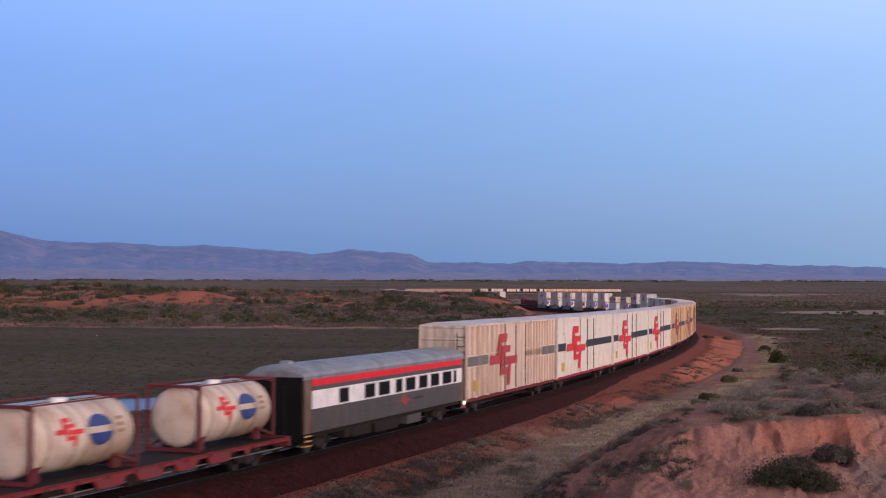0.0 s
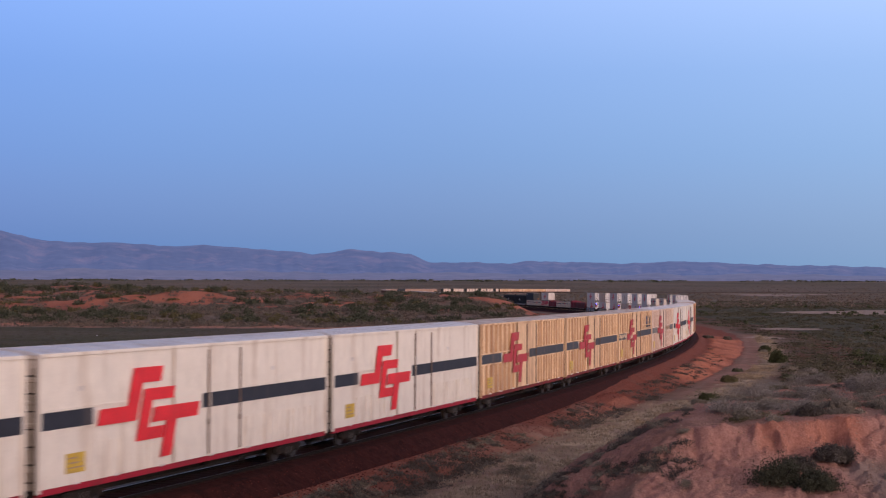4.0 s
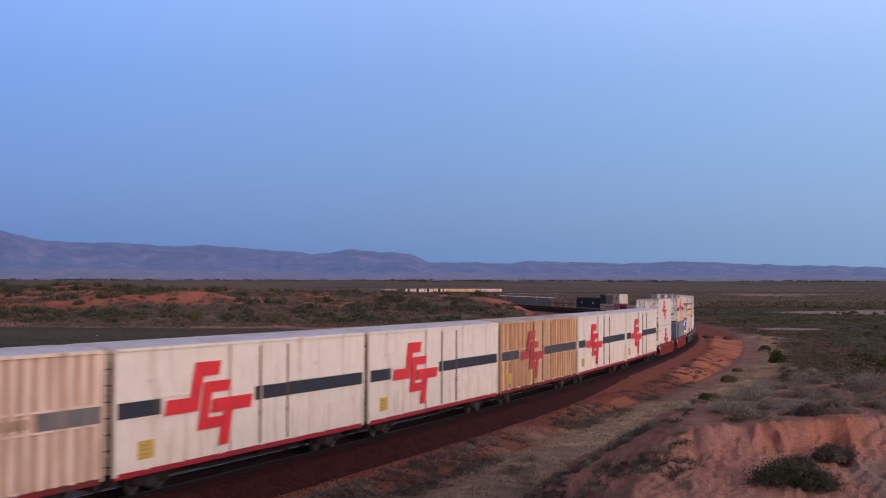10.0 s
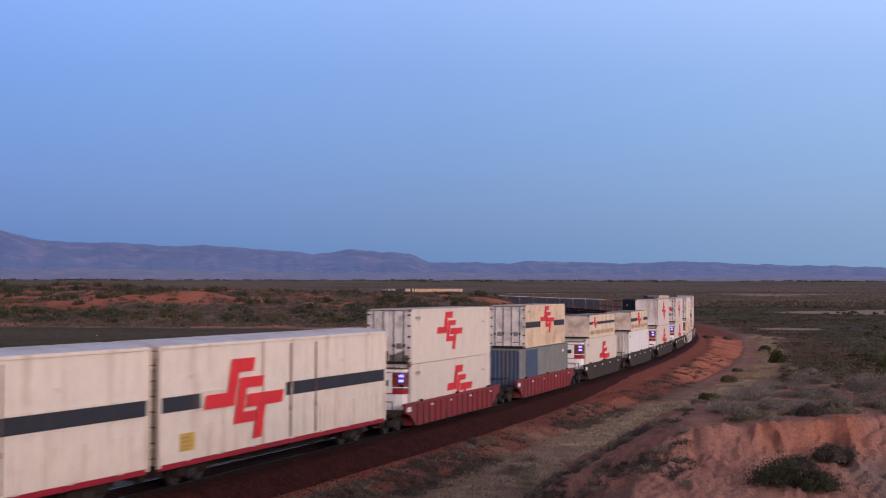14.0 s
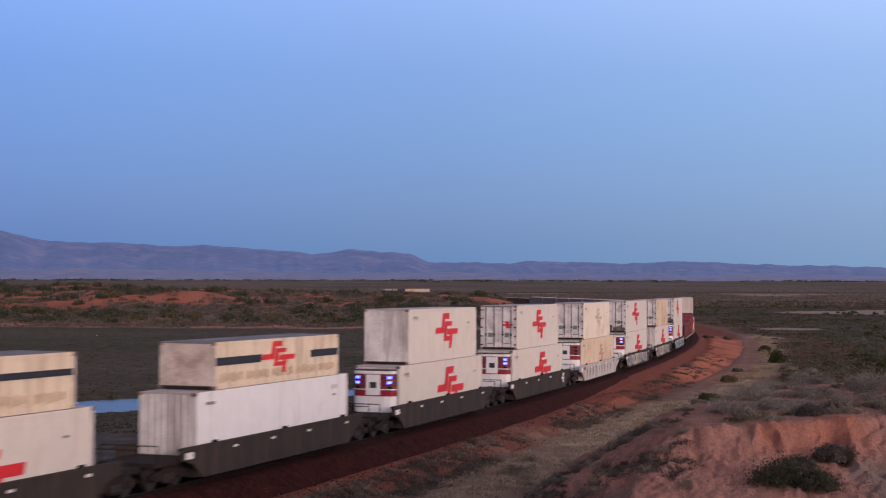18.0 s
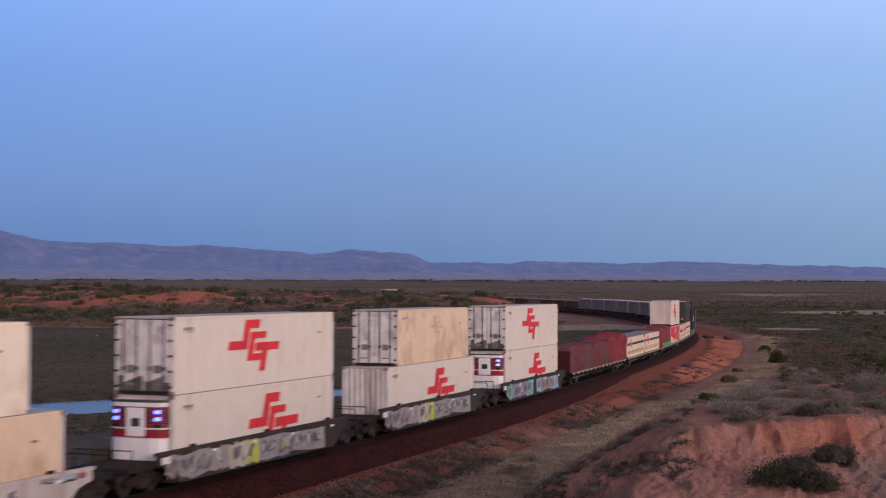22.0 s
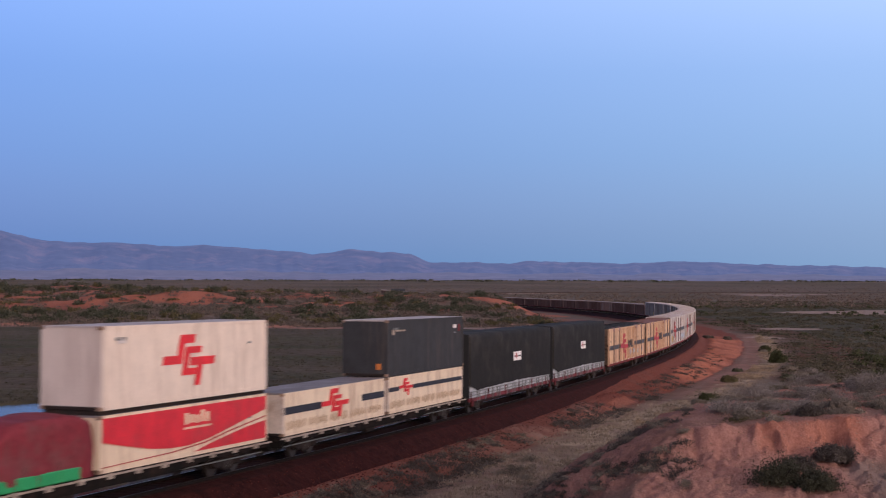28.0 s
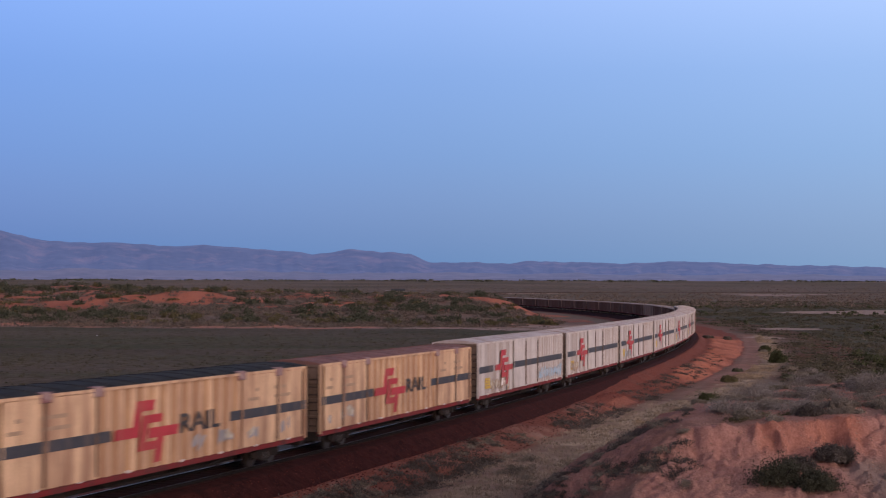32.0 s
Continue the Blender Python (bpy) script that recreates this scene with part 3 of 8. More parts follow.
    salt = np.zeros_like(x)
    for p in PANS:
        salt = np.maximum(salt, smooth(0.0, 0.35, ellipse(x, y, *p) + n1 * 0.9 + n2 * 0.5) * (ellipse(x, y, *p) > -1.2))
    salt = np.where(dune & (y > 352), 0, salt)
    shore = 331 + n1 * 26
    beach = np.where(inner & (near > 12), smooth(-5, 0, y - shore + 20 * n2) * smooth(12, 4, y - shore - 50 * n2 - 16 * n1 - 30 * smooth(-0.02, 0.1, bear)), 0)
    bare = np.maximum(bare, beach * np.clip(0.35 + n2 * 2.5, 0, 0.8))
    salt = np.maximum(salt, beach * 0.18)
    off = d - road_d
    on_road = np.where(outer & (r > 40) & (u < 320), 1 - smooth(290, 320, u), 0) * (1 - spur * smooth(9, 11, d))
    ruts = np.exp(-((np.abs(off) - 0.85 + n3 * 0.3) / 0.4) ** 2) * on_road
    away = smooth(100, 150, u)
    grass = np.exp(-((off - 0.9 - 1.6 * away + n2 * 1.6) / (2.4 - 1.0 * away)) ** 2) * on_road * np.clip(0.72 + n3 * 1.4 + n2 * 1.2, 0, 1) - 0.25 * ruts
    track = np.exp(-((off + 0.1) / 1.5) ** 4) * on_road * away
    mud_road = track * np.clip(0.32 + n3 * 0.7, 0, 1)
    salt = np.maximum(salt, np.where(on_spur, smooth(9.6, 10.6, x + n2 * 2) * smooth(39.9, 38.9, y + n3) * 0.85, 0))
    clay = np.where(on_spur, clay, mud_road)
    salt = np.maximum(salt, np.where(outer & (u < 105) & (d > 2.8) & (d < foot), np.clip(0.02 + n3 * 0.9 + n2 * 0.3, 0, 0.25), 0))
    salt = np.maximum(salt, ruts * (0.42 - 0.22 * away) * np.clip(0.8 + n2, 0, 1))
    mud = np.where(inner & (y < 128) & (near > 8), 1 - smooth(95, 125, y - 0.55 * x - 14 + n2 * 14), 0)
    return tuple(np.clip(v, -99, 99 if k == 0 else 1).reshape(shape) if k == 0 else np.clip(v, 0, 1).reshape(shape)
                 for k, v in enumerate((z, red, salt, marsh, grass, mud, bare, clay)))


def ground_material():
    m = bpy.data.materials.new("desert_ground")
    m.use_nodes = True
    t = m.node_tree
    b = t.nodes["Principled BSDF"]
    b.inputs["Roughness"].default_value = 0.95
    b.inputs["Specular IOR Level"].default_value = 0.08
    co = t.nodes.new("ShaderNodeTexCoord")

    def tex(scale, detail=6.0, rough=0.6):
        n = t.nodes.new("ShaderNodeTexNoise")
        n.inputs["Scale"].default_value, n.inputs["Detail"].default_value, n.inputs["Roughness"].default_value = scale, detail, rough
        t.links.new(co.outputs["Object"], n.inputs["Vector"])
        return n.outputs[0]

    def ramp2(fac, a, c, lo=0.35, hi=0.65):
        r = t.nodes.new("ShaderNodeValToRGB")
        r.color_ramp.elements[0].position, r.color_ramp.elements[0].color = lo, (*a, 1)
        r.color_ramp.elements[1].position, r.color_ramp.elements[1].color = hi, (*c, 1)
        t.links.new(fac, r.inputs[0])
        return r.outputs[0]

    def attr(name):
        a = t.nodes.new("ShaderNodeAttribute")
        a.attribute_name = name
        return a.outputs["Fac"]

    def mix(fac, a, c):
        x = t.nodes.new("ShaderNodeMix")
        x.data_type = "RGBA"
        t.links.new(fac, x.inputs[0])
        t.links.new(a, x.inputs[6])
        t.links.new(c, x.inputs[7])
        return x.outputs[2]

    big, mid, fine = tex(0.05), tex(0.6), tex(6.0)
    plain = ramp2(mid, (0.112, 0.080, 0.062), (0.196, 0.144, 0.110))
    plain = mix(ramp2(big, (0, 0, 0), (0.8, 0.8, 0.8)), plain, ramp2(fine, (0.10, 0.073, 0.058), (0.205, 0.146, 0.108)))
    redc = ramp2(fine, (0.110, 0.033, 0.024), (0.25, 0.080, 0.055), 0.3, 0.7)
    redc = mix(ramp2(mid, (0, 0, 0), (0.7, 0.7, 0.7), 0.45, 0.75), redc, ramp2(fine, (0.095, 0.037, 0.030), (0.200, 0.076, 0.058)))
    saltc = ramp2(mid, (0.22, 0.150, 0.118), (0.37, 0.275, 0.23))
    bands = t.nodes.new("ShaderNodeMapping")
    bands.inputs["Scale"].default_value = (0.012, 0.07, 1.0)
    t.links.new(co.outputs["Object"], bands.inputs[0])
    bn = t.nodes.new("ShaderNodeTexNoise")
    bn.inputs["Scale"].default_value, bn.inputs["Detail"].default_value, bn.inputs["Roughness"].default_value = 1.0, 6.0, 0.6
    t.links.new(bands.outputs[0], bn.inputs["Vector"])
    marshc = mix(ramp2(bn.outputs[0], (0, 0, 0), (1, 1, 1), 0.42, 0.60), ramp2(mid, (0.052, 0.041, 0.028), (0.098, 0.077, 0.054)), ramp2(mid, (0.036, 0.038, 0.018), (0.080, 0.080, 0.042)))
    grassc = ramp2(fine, (0.31, 0.243, 0.172), (0.47, 0.372, 0.264))
    mudc = ramp2(mid, (0.07, 0.06, 0.055), (0.13, 0.11, 0.10))
    c = mix(attr("marsh"), plain, marshc)
    c = mix(attr("mud"), c, mudc)
    c = mix(attr("red"), c, redc)
    speck = tex(17.0, 8.0, 0.75)
    barec = ramp2(speck, (0.35, 0.105, 0.057), (0.66, 0.255, 0.155), 0.32, 0.7)
    barec = mix(ramp2(mid, (0, 0, 0), (0.8, 0.8, 0.8), 0.45, 0.7), barec, ramp2(fine, (0.31, 0.118, 0.078), (0.54, 0.250, 0.175)))
    # rain-washed rills down the bare faces, their relief shading drawn as darker soil streaks
    mp = t.nodes.new("ShaderNodeMapping")
    mp.inputs["Scale"].default_value = (3.0, 0.7, 0.7)
    t.links.new(co.outputs["Object"], mp.inputs[0])
    rl = t.nodes.new("ShaderNodeTexNoise")
    rl.inputs["Scale"].default_value, rl.inputs["Detail"].default_value, rl.inputs["Distortion"].default_value = 1.0, 8.0, 0.6
    rl.inputs["Roughness"].default_value = 0.7
    t.links.new(mp.outputs[0], rl.inputs["Vector"])
    barec = mix(ramp2(rl.outputs[0], (0, 0, 0), (0.75, 0.75, 0.75), 0.47, 0.62), barec, ramp2(speck, (0.22, 0.075, 0.048), (0.38, 0.150, 0.098), 0.3, 0.7))
    clayc = ramp2(speck, (0.22, 0.105, 0.084), (0.60, 0.330, 0.258), 0.32, 0.70)
    clayc = mix(ramp2(mid, (0, 0, 0), (0.8, 0.8, 0.8), 0.42, 0.68), clayc, ramp2(fine, (0.28, 0.124, 0.098), (0.54, 0.262, 0.206), 0.3, 0.7))
    c = mix(attr("clay"), c, clayc)
    c = mix(attr("bare"), c, barec)
    c = mix(attr("salt"), c, saltc)
    c = mix(attr("grass"), c, grassc)
    t.links.new(c, b.inputs["Base Color"])
    bp = t.nodes.new("ShaderNodeBump")
    bp.inputs["Strength"].default_value, bp.inputs["Distance"].default_value = 0.8, 0.20
    grit = tex(4.0, 12.0, 0.8)
    t.links.new(grit, bp.inputs["Height"])
    t.links.new(bp.outputs[0], b.inputs["Normal"])
    return m


def grid_mesh(name, x, y, z, wrap=False):
    nr, nc = x.shape
    idx = np.arange(nr * nc).reshape(nr, nc)
    a, c = idx[:-1, :-1].ravel(), idx[:-1, 1:].ravel()
    e, f = idx[1:, 1:].ravel(), idx[1:, :-1].ravel()
    faces = np.stack([a, c, e, f], 1)
    if wrap:
        faces = np.concatenate([faces, np.stack([idx[:-1, -1], idx[:-1, 0], idx[1:, 0], idx[1:, -1]], 1)])
    me = bpy.data.meshes.new(name)
    me.vertices.add(nr * nc)
    me.vertices.foreach_set("co", np.stack([x.ravel(), y.ravel(), z.ravel()], 1).ravel().astype(np.float32))
    me.loops.add(len(faces) * 4)
    me.loops.foreach_set("vertex_index", faces.ravel().astype(np.int32))
    me.polygons.add(len(faces))
    me.polygons.foreach_set("loop_start", (np.arange(len(faces)) * 4).astype(np.int32))
    me.polygons.foreach_set("use_smooth", np.ones(len(faces), bool))
    me.update(calc_edges=True)
    return me


def build_ground():
    az = np.concatenate([np.arange(-180, -20, 4.0), np.arange(-20, 2, 0.11), np.arange(2, 18, 0.07), np.arange(18, 180, 4.0)])
    rad = np.concatenate([np.arange(0.02, 12, 1.2), 12 * 1.03 ** np.arange(0, 34), np.arange(33, 48, 0.085), 48 * 1.005 ** np.arange(0, 353), 279.2 * 1.0125 ** np.arange(0, 240)])
    rad = rad[rad < 4890]
    A, R = np.meshgrid(np.radians(az), rad)
    x, y = R * np.sin(A) + 0.37, R * np.cos(A) - 0.41
    z, red, salt, marsh, grass, mud, bare, clay = terrain(x, y)
    me = grid_mesh("ground", x, y, z, wrap=True)
    for nm, v in (("red", red), ("salt", salt), ("marsh", marsh), ("grass", grass), ("mud", mud), ("bare", bare), ("clay", clay)):
        me.attributes.new(nm, "FLOAT", "POINT").data.foreach_set("value", v.ravel().astype(np.float32))
    me.materials.append(ground_material())
    return tagged(new("ground", me), "red and brown semi-desert plain with scrub and salt flats", "ground", kind="structure")


ground = build_ground()


def build_water():
    a = np.linspace(0, 2 * np.pi, 64, endpoint=False)
    me = bpy.data.meshes.new("water")
    c, n = math.cos(radians(40)), math.sin(radians(40))
    pts = [(-28 + c * 40 * math.cos(t) - n * 10 * math.sin(t), 131 + n * 40 * math.cos(t) + c * 10 * math.sin(t), WATER_Z) for t in a]
    me.from_pydata(pts, [], [list(range(64))])
    m = material("still_water", (0.05, 0.05, 0.055), 0.24, vary=0.1, bump=0.10, fine=5, spec=0.4)
    me.materials.append(m)
    return tagged(new("water", me), "still shallow pool reflecting the evening sky", "water", kind="structure")


build_water()


def build_ranges():
    """The long range along the eastern horizon."""
    # bearing in degrees and height of the skyline above eye level, per thousand of distance
    B = (-60, -40, -16.4, -15.4, -14.2, -12.2, -10.2, -9.0, -8.0, -5.3, -4.9, -3.6, -1.3, -0.5, 1.6, 2.5, 3.3, 5.0, 6.9, 9.0, 11.5, 16.4, 40, 60)
    Hh = (24, 34, 29.5, 25, 22.4, 22.2, 19.6, 21.4, 19.6, 16.8, 15.0, 18.3, 16.0, 10.0, 10.0, 9.0, 11.2, 10.2, 9.6, 11.0, 9.2, 7.0, 5, 4)
    az = np.arange(-60, 60, 0.09)
    rows = np.linspace(0, 1, 30)
    A, T = np.meshgrid(az, rows)
    dist = 3900 + 950 * T
    prof = np.interp(A, B, Hh)
    n = fbm(A * 22 + 500, T * 30 + 5, 24, 4, 71) * 2
    gully = fbm(A * 22 + 900 + T * 9, T * 26, 11, 5, 81) * 2
    gully = gully + fbm(A * 60 + 100 + T * 14, T * 40, 9, 3, 85) * 0.8
    foot = smooth(0.0, 0.5, T) * (0.24 + 0.10 * fbm(A * 10 + 40, T * 0 + 1, 22, 3, 5))
    ang = prof * (foot + smooth(0.40, 1.0, T + n * 0.05) * (1 - foot)) + gully * np.minimum(T, 1.1 - T) * 3.4 + fbm(A * 40 + 300, T * 0 + 3, 16, 5, 91) * 1.7 * T
    ang = np.where(T < 0.02, -3, ang)
    x, y = dist * np.sin(np.radians(A)), dist * np.cos(np.radians(A))
    z = EYE[2] + dist * ang / 1000 - 6 * (1 - T)
    me = grid_mesh("mountain_range", x, y, z)
    # haze put in as blue emission; pinkish noise stands for lit ridges
    m = material("rock_with_haze_emission", (0.036, 0.040, 0.060), 1.0, vary=0.6, scale=0.004, fine=0.02, bump=0.0, dirt=(0.15, 0.100, 0.105), dirt_amount=0.25,
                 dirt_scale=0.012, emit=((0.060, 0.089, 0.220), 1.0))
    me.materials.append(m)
    return tagged(new("backdrop_mountain_range", me), "long low purple mountain range on the horizon", "mountain range", kind="structure")


build_ranges()


def build_foothills():
    """Low pale hills in front of the range."""
    az = np.arange(-60, 60, 0.12)
    A, T = np.meshgrid(az, np.linspace(0, 1, 10))
    dist = 3700 + 160 * T
    top = np.interp(A, (-60, -17, -12, -8, -5, -2, 2, 8, 17, 60), (5, 4.8, 5.0, 4.2, 3.6, 3.2, 3.0, 2.6, 1.8, 1.5)) + fbm(A * 20 + 300, T * 0 + 2, 22, 4, 15) * 3.6 + fbm(A * 60, T * 0 + 7, 9, 3, 25) * 0.8
    ang = np.where(T < 0.05, -4, top * smooth(0, 1, T) - 0.6 * (1 - T))
    x, y = dist * np.sin(np.radians(A)), dist * np.cos(np.radians(A))
    me = grid_mesh("foothills", x, y, EYE[2] + dist * ang / 1000)
    # distance haze over the foothills put in as pale blue emission
    me.materials.append(material("foothill_with_haze_emission", (0.075, 0.062, 0.064), 1.0, vary=0.35, scale=0.006, fine=0.03, bump=0.0, dirt=(0.13, 0.10, 0.10), dirt_amount=0.3, dirt_scale=0.02,
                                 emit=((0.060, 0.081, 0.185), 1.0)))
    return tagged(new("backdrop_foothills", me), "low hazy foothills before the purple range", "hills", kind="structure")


build_foothills()


def sweep(name, profile, u0, u1, step, mat, label, closed=False):
    us = np.arange(u0, u1 + 0.01, step)
    n = len(profile)
    verts, faces = [], []
    for k, u in enumerate(us):
        for s, h in profile:
            verts.append(on_line(u, s, h))
        if k:
            b = k * n
            for j in range(n if closed else n - 1):
                j2 = (j + 1) % n
                faces.append((b - n + j, b - n + j2, b + j2, b + j))
    me = bpy.data.meshes.new(name)
    me.from_pydata(verts, [], faces)
    me.materials.append(mat)
    return tagged(new(name, me), label, "railway track", kind="structure")


# dark red stone, with some shade from the passing train painted in
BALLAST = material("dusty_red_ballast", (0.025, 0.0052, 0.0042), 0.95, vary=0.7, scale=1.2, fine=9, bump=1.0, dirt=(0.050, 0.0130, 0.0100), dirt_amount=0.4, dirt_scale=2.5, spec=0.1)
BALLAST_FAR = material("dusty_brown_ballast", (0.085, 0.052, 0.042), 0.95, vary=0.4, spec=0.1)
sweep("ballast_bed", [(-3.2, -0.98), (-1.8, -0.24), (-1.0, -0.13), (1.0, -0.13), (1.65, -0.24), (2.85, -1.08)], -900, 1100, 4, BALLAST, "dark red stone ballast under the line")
sweep("ballast_bed", [(-3.2, -0.98), (-1.8, -0.24), (1.8, -0.24), (3.0, -0.98)], 1100, 2340, 4, BALLAST_FAR, "dusty brown ballast of the far stretch of line")
for rs in (-0.755, 0.755):
    sweep("rail", [(rs - 0.07, -0.16), (rs - 0.02, -0.13), (rs - 0.036, -0.03), (rs - 0.036, 0), (rs + 0.036, 0), (rs + 0.036, -0.03), (rs + 0.02, -0.13), (rs + 0.07, -0.16)],
          -900, 2340, 4, M["rail"], "worn steel running rail")

    sweep("rail_head", [(rs - 0.030, 0.003), (rs + 0.030, 0.003)], -900, 2340, 4, M["rail_head"], "polished running surface of the rail")


def build_sleepers():
    verts, faces = [], []
    for k in range(560):
        m = running_pose(-30 + 0.67 * k, 0.3)
        b = len(verts)
        for x in (-0.12, 0.12):
            for y in (-1.02, 1.02):
                for z in (-0.35, -0.126):
                    verts.append(m @ Vector((x, y, z)))
        faces += [tuple(b + i for i in f) for f in ((0, 1, 3, 2), (4, 6, 7, 5), (0, 4, 5, 1), (2, 3, 7, 6), (1, 5, 7, 3))]
    me = bpy.data.meshes.new("sleepers")
    me.from_pydata(verts, [], faces)
    me.materials.append(M["sleeper"])
    tagged(new("sleepers", me), "dusty concrete railway sleepers", "railway sleepers", kind="stuff")


build_sleepers()

# ---- vegetation ----


def leaf_material(name, dark, light, rough=0.85):
    m = bpy.data.materials.new(name)
    m.use_nodes = True
    t = m.node_tree
    b = t.nodes["Principled BSDF"]
    g = t.nodes.new("ShaderNodeNewGeometry")
    r = t.nodes.new("ShaderNodeValToRGB")
    dark, light = [0.72 * a + 0.28 * b for a, b in zip(dark, light)], [0.35 * a + 0.65 * b for a, b in zip(dark, light)]
    r.color_ramp.elements[0].color, r.color_ramp.elements[1].color = (*dark, 1), (*light, 1)
    t.links.new(g.outputs["Random Per Island"], r.inputs[0])
    co = t.nodes.new("ShaderNodeTexCoord")
    n = t.nodes.new("ShaderNodeTexNoise")
    n.inputs["Scale"].default_value = 0.7
    t.links.new(co.outputs["Object"], n.inputs["Vector"])
    mr = t.nodes.new("ShaderNodeMapRange")
    mr.inputs["From Min"].default_value, mr.inputs["From Max"].default_value = 0.3, 0.7
    mr.inputs["To Min"].default_value, mr.inputs["To Max"].default_value = 0.6, 1.4
    t.links.new(n.outputs[0], mr.inputs["Value"])
    sc = t.nodes.new("ShaderNodeVectorMath")
    sc.operation = "SCALE"
    t.links.new(r.outputs[0], sc.inputs[0])
    t.links.new(mr.outputs[0], sc.inputs["Scale"])
    t.links.new(sc.outputs[0], b.inputs["Base Color"])
    b.inputs["Roughness"].default_value = rough
    b.inputs["Specular IOR Level"].default_value = 0.10
    tl = t.nodes.new("ShaderNodeBsdfTranslucent")
    t.links.new(sc.outputs[0], tl.inputs["Color"])
    mx = t.nodes.new("ShaderNodeMixShader")
    mx.inputs[0].default_value = 0.25
    t.links.new(b.outputs[0], mx.inputs[1])
    t.links.new(tl.outputs[0], mx.inputs[2])
    t.links.new(mx.outputs[0], t.nodes["Material Output"].inputs[0])
    return m


LEAF_GREY = leaf_material("grey_saltbush_leaf", (0.120, 0.100, 0.078), (0.300, 0.252, 0.198))
LEAF_DARK = leaf_material("dark_green_leaf", (0.030, 0.035, 0.016), (0.105, 0.106, 0.052))
LEAF_OLIVE = leaf_material("olive_scrub_leaf", (0.064, 0.055, 0.026), (0.165, 0.138, 0.070))
LEAF_MAROON = leaf_material("brown_scrub_leaf", (0.092, 0.068, 0.053), (0.222, 0.164, 0.128))
LEAF_FLAT = leaf_material("dull_olive_flat_leaf", (0.060, 0.053, 0.034), (0.118, 0.101, 0.068))
LEAF_DUNE = leaf_material("dusty_green_leaf", (0.062, 0.064, 0.038), (0.160, 0.156, 0.100))
LEAF_MAUVE = leaf_material("mauve_grey_leaf", (0.088, 0.072, 0.058), (0.205, 0.168, 0.138))
LEAF_ACACIA = leaf_material("dark_acacia_leaf", (0.036, 0.040, 0.026), (0.118, 0.118, 0.078))
LEAF_DUSK = leaf_material("dark_grey_brush_leaf", (0.056, 0.047, 0.041), (0.150, 0.126, 0.108))
LEAF_DEEP = leaf_material("deep_green_bush_leaf", (0.030, 0.031, 0.021), (0.100, 0.098, 0.066))
STRAW_GOLD = leaf_material("golden_grass_blade", (0.20, 0.142, 0.092), (0.44, 0.325, 0.215))
LEAF_SAGE = leaf_material("sage_grey_leaf", (0.130, 0.112, 0.096), (0.340, 0.290, 0.250))
STRAW = leaf_material("dry_grass_blade", (0.19, 0.146, 0.108), (0.33, 0.262, 0.192))
RNG = np.random.default_rng(7)


def quads_mesh(name, centres, u, v):
    """Many small four-sided leaves from centres and half-axes."""
    n = len(centres)
    co = np.stack([centres - u - v, centres + u - v * 0.6, centres + u * 0.5 + v, centres - u * 0.8 + v * 0.8], 1).reshape(-1, 3)
    me = bpy.data.meshes.new(name)
    me.vertices.add(n * 4)
    me.vertices.foreach_set("co", co.ravel().astype(np.float32))
    me.loops.add(n * 4)
    me.loops.foreach_set("vertex_index", np.arange(n * 4, dtype=np.int32))
    me.polygons.add(n)
    me.polygons.foreach_set("loop_start", (np.arange(n) * 4).astype(np.int32))
    me.update(calc_edges=True)
    return me


def bush_leaves(x, y, z, rad, tall, count, leaf, slim=0.6):
    """Leaf centres and axes for bushes at x, y, z; count leaves a bush, in a few uneven lobes."""
    n = len(x)
    lobes = 11
    la = RNG.uniform(0, 2 * np.pi, (n, lobes))
    lr = RNG.uniform(0.1, 0.8, (n, lobes))
    lz = RNG.uniform(0.25, 0.72, (n, lobes)) * (1.1 - 0.6 * lr)
    which = RNG.integers(0, lobes, (n, count))
    i = np.arange(n)[:, None]
    dirs = np.clip(RNG.normal(size=(n, count, 3)), -2.2, 2.2)
    shell = RNG.uniform(0.5, 1.3, (n, lobes))[i, which]
    px = np.cos(la)[i, which] * lr[i, which] + dirs[..., 0] * shell * 0.17
    py = np.sin(la)[i, which] * lr[i, which] + dirs[..., 1] * shell * 0.17
    pz = np.abs(lz[i, which] * 0.8 + dirs[..., 2] * shell * 0.20)
    c = np.stack([x[:, None] + px * rad[:, None], y[:, None] + py * rad[:, None], z[:, None] + np.maximum(pz, 0.02) * tall[:, None]], 2).reshape(-1, 3)
    k = n * count
    size = np.repeat(leaf if np.ndim(leaf) else np.full(n, leaf), count)[:, None] * RNG.uniform(0.6, 1.4, (k, 1))
    a = RNG.normal(size=(k, 3))
    a /= np.linalg.norm(a, axis=1, keepdims=True)
    b = np.cross(a, RNG.normal(size=(k, 3)))
    b /= np.linalg.norm(b, axis=1, keepdims=True)
    return c, a * size, b * size * slim


def stuff_bushes(name, label, category, x, y, rad, tall, count, leaf, mat, sink=0.05, slim=0.6):
    z = terrain(x, y)[0] - sink
    c, a, b = bush_leaves(x, y, z, rad, tall, count, leaf, slim)
    me = quads_mesh(name, c, a, b)
    me.materials.append(mat)
    return tagged(new(name, me), label, category, kind="stuff")


def scatter(n, dist, bear, keep=None, power=1.0):
    """Random places by distance and bearing (x over y), thinned by keep(x, y)."""
    r = dist[0] * (dist[1] / dist[0]) ** (RNG.uniform(0, 1, n) ** power)
    q = RNG.uniform(bear[0], bear[1], n)
    y = r
    x = q * r
    if keep is not None:
        k = RNG.uniform(0, 1, n) < keep(x, y)
        x, y = x[k], y[k]
    return x, y


def off_line(x, y, gap):
    u, d, z = line_coords(x, y)
    return np.abs(d) > gap


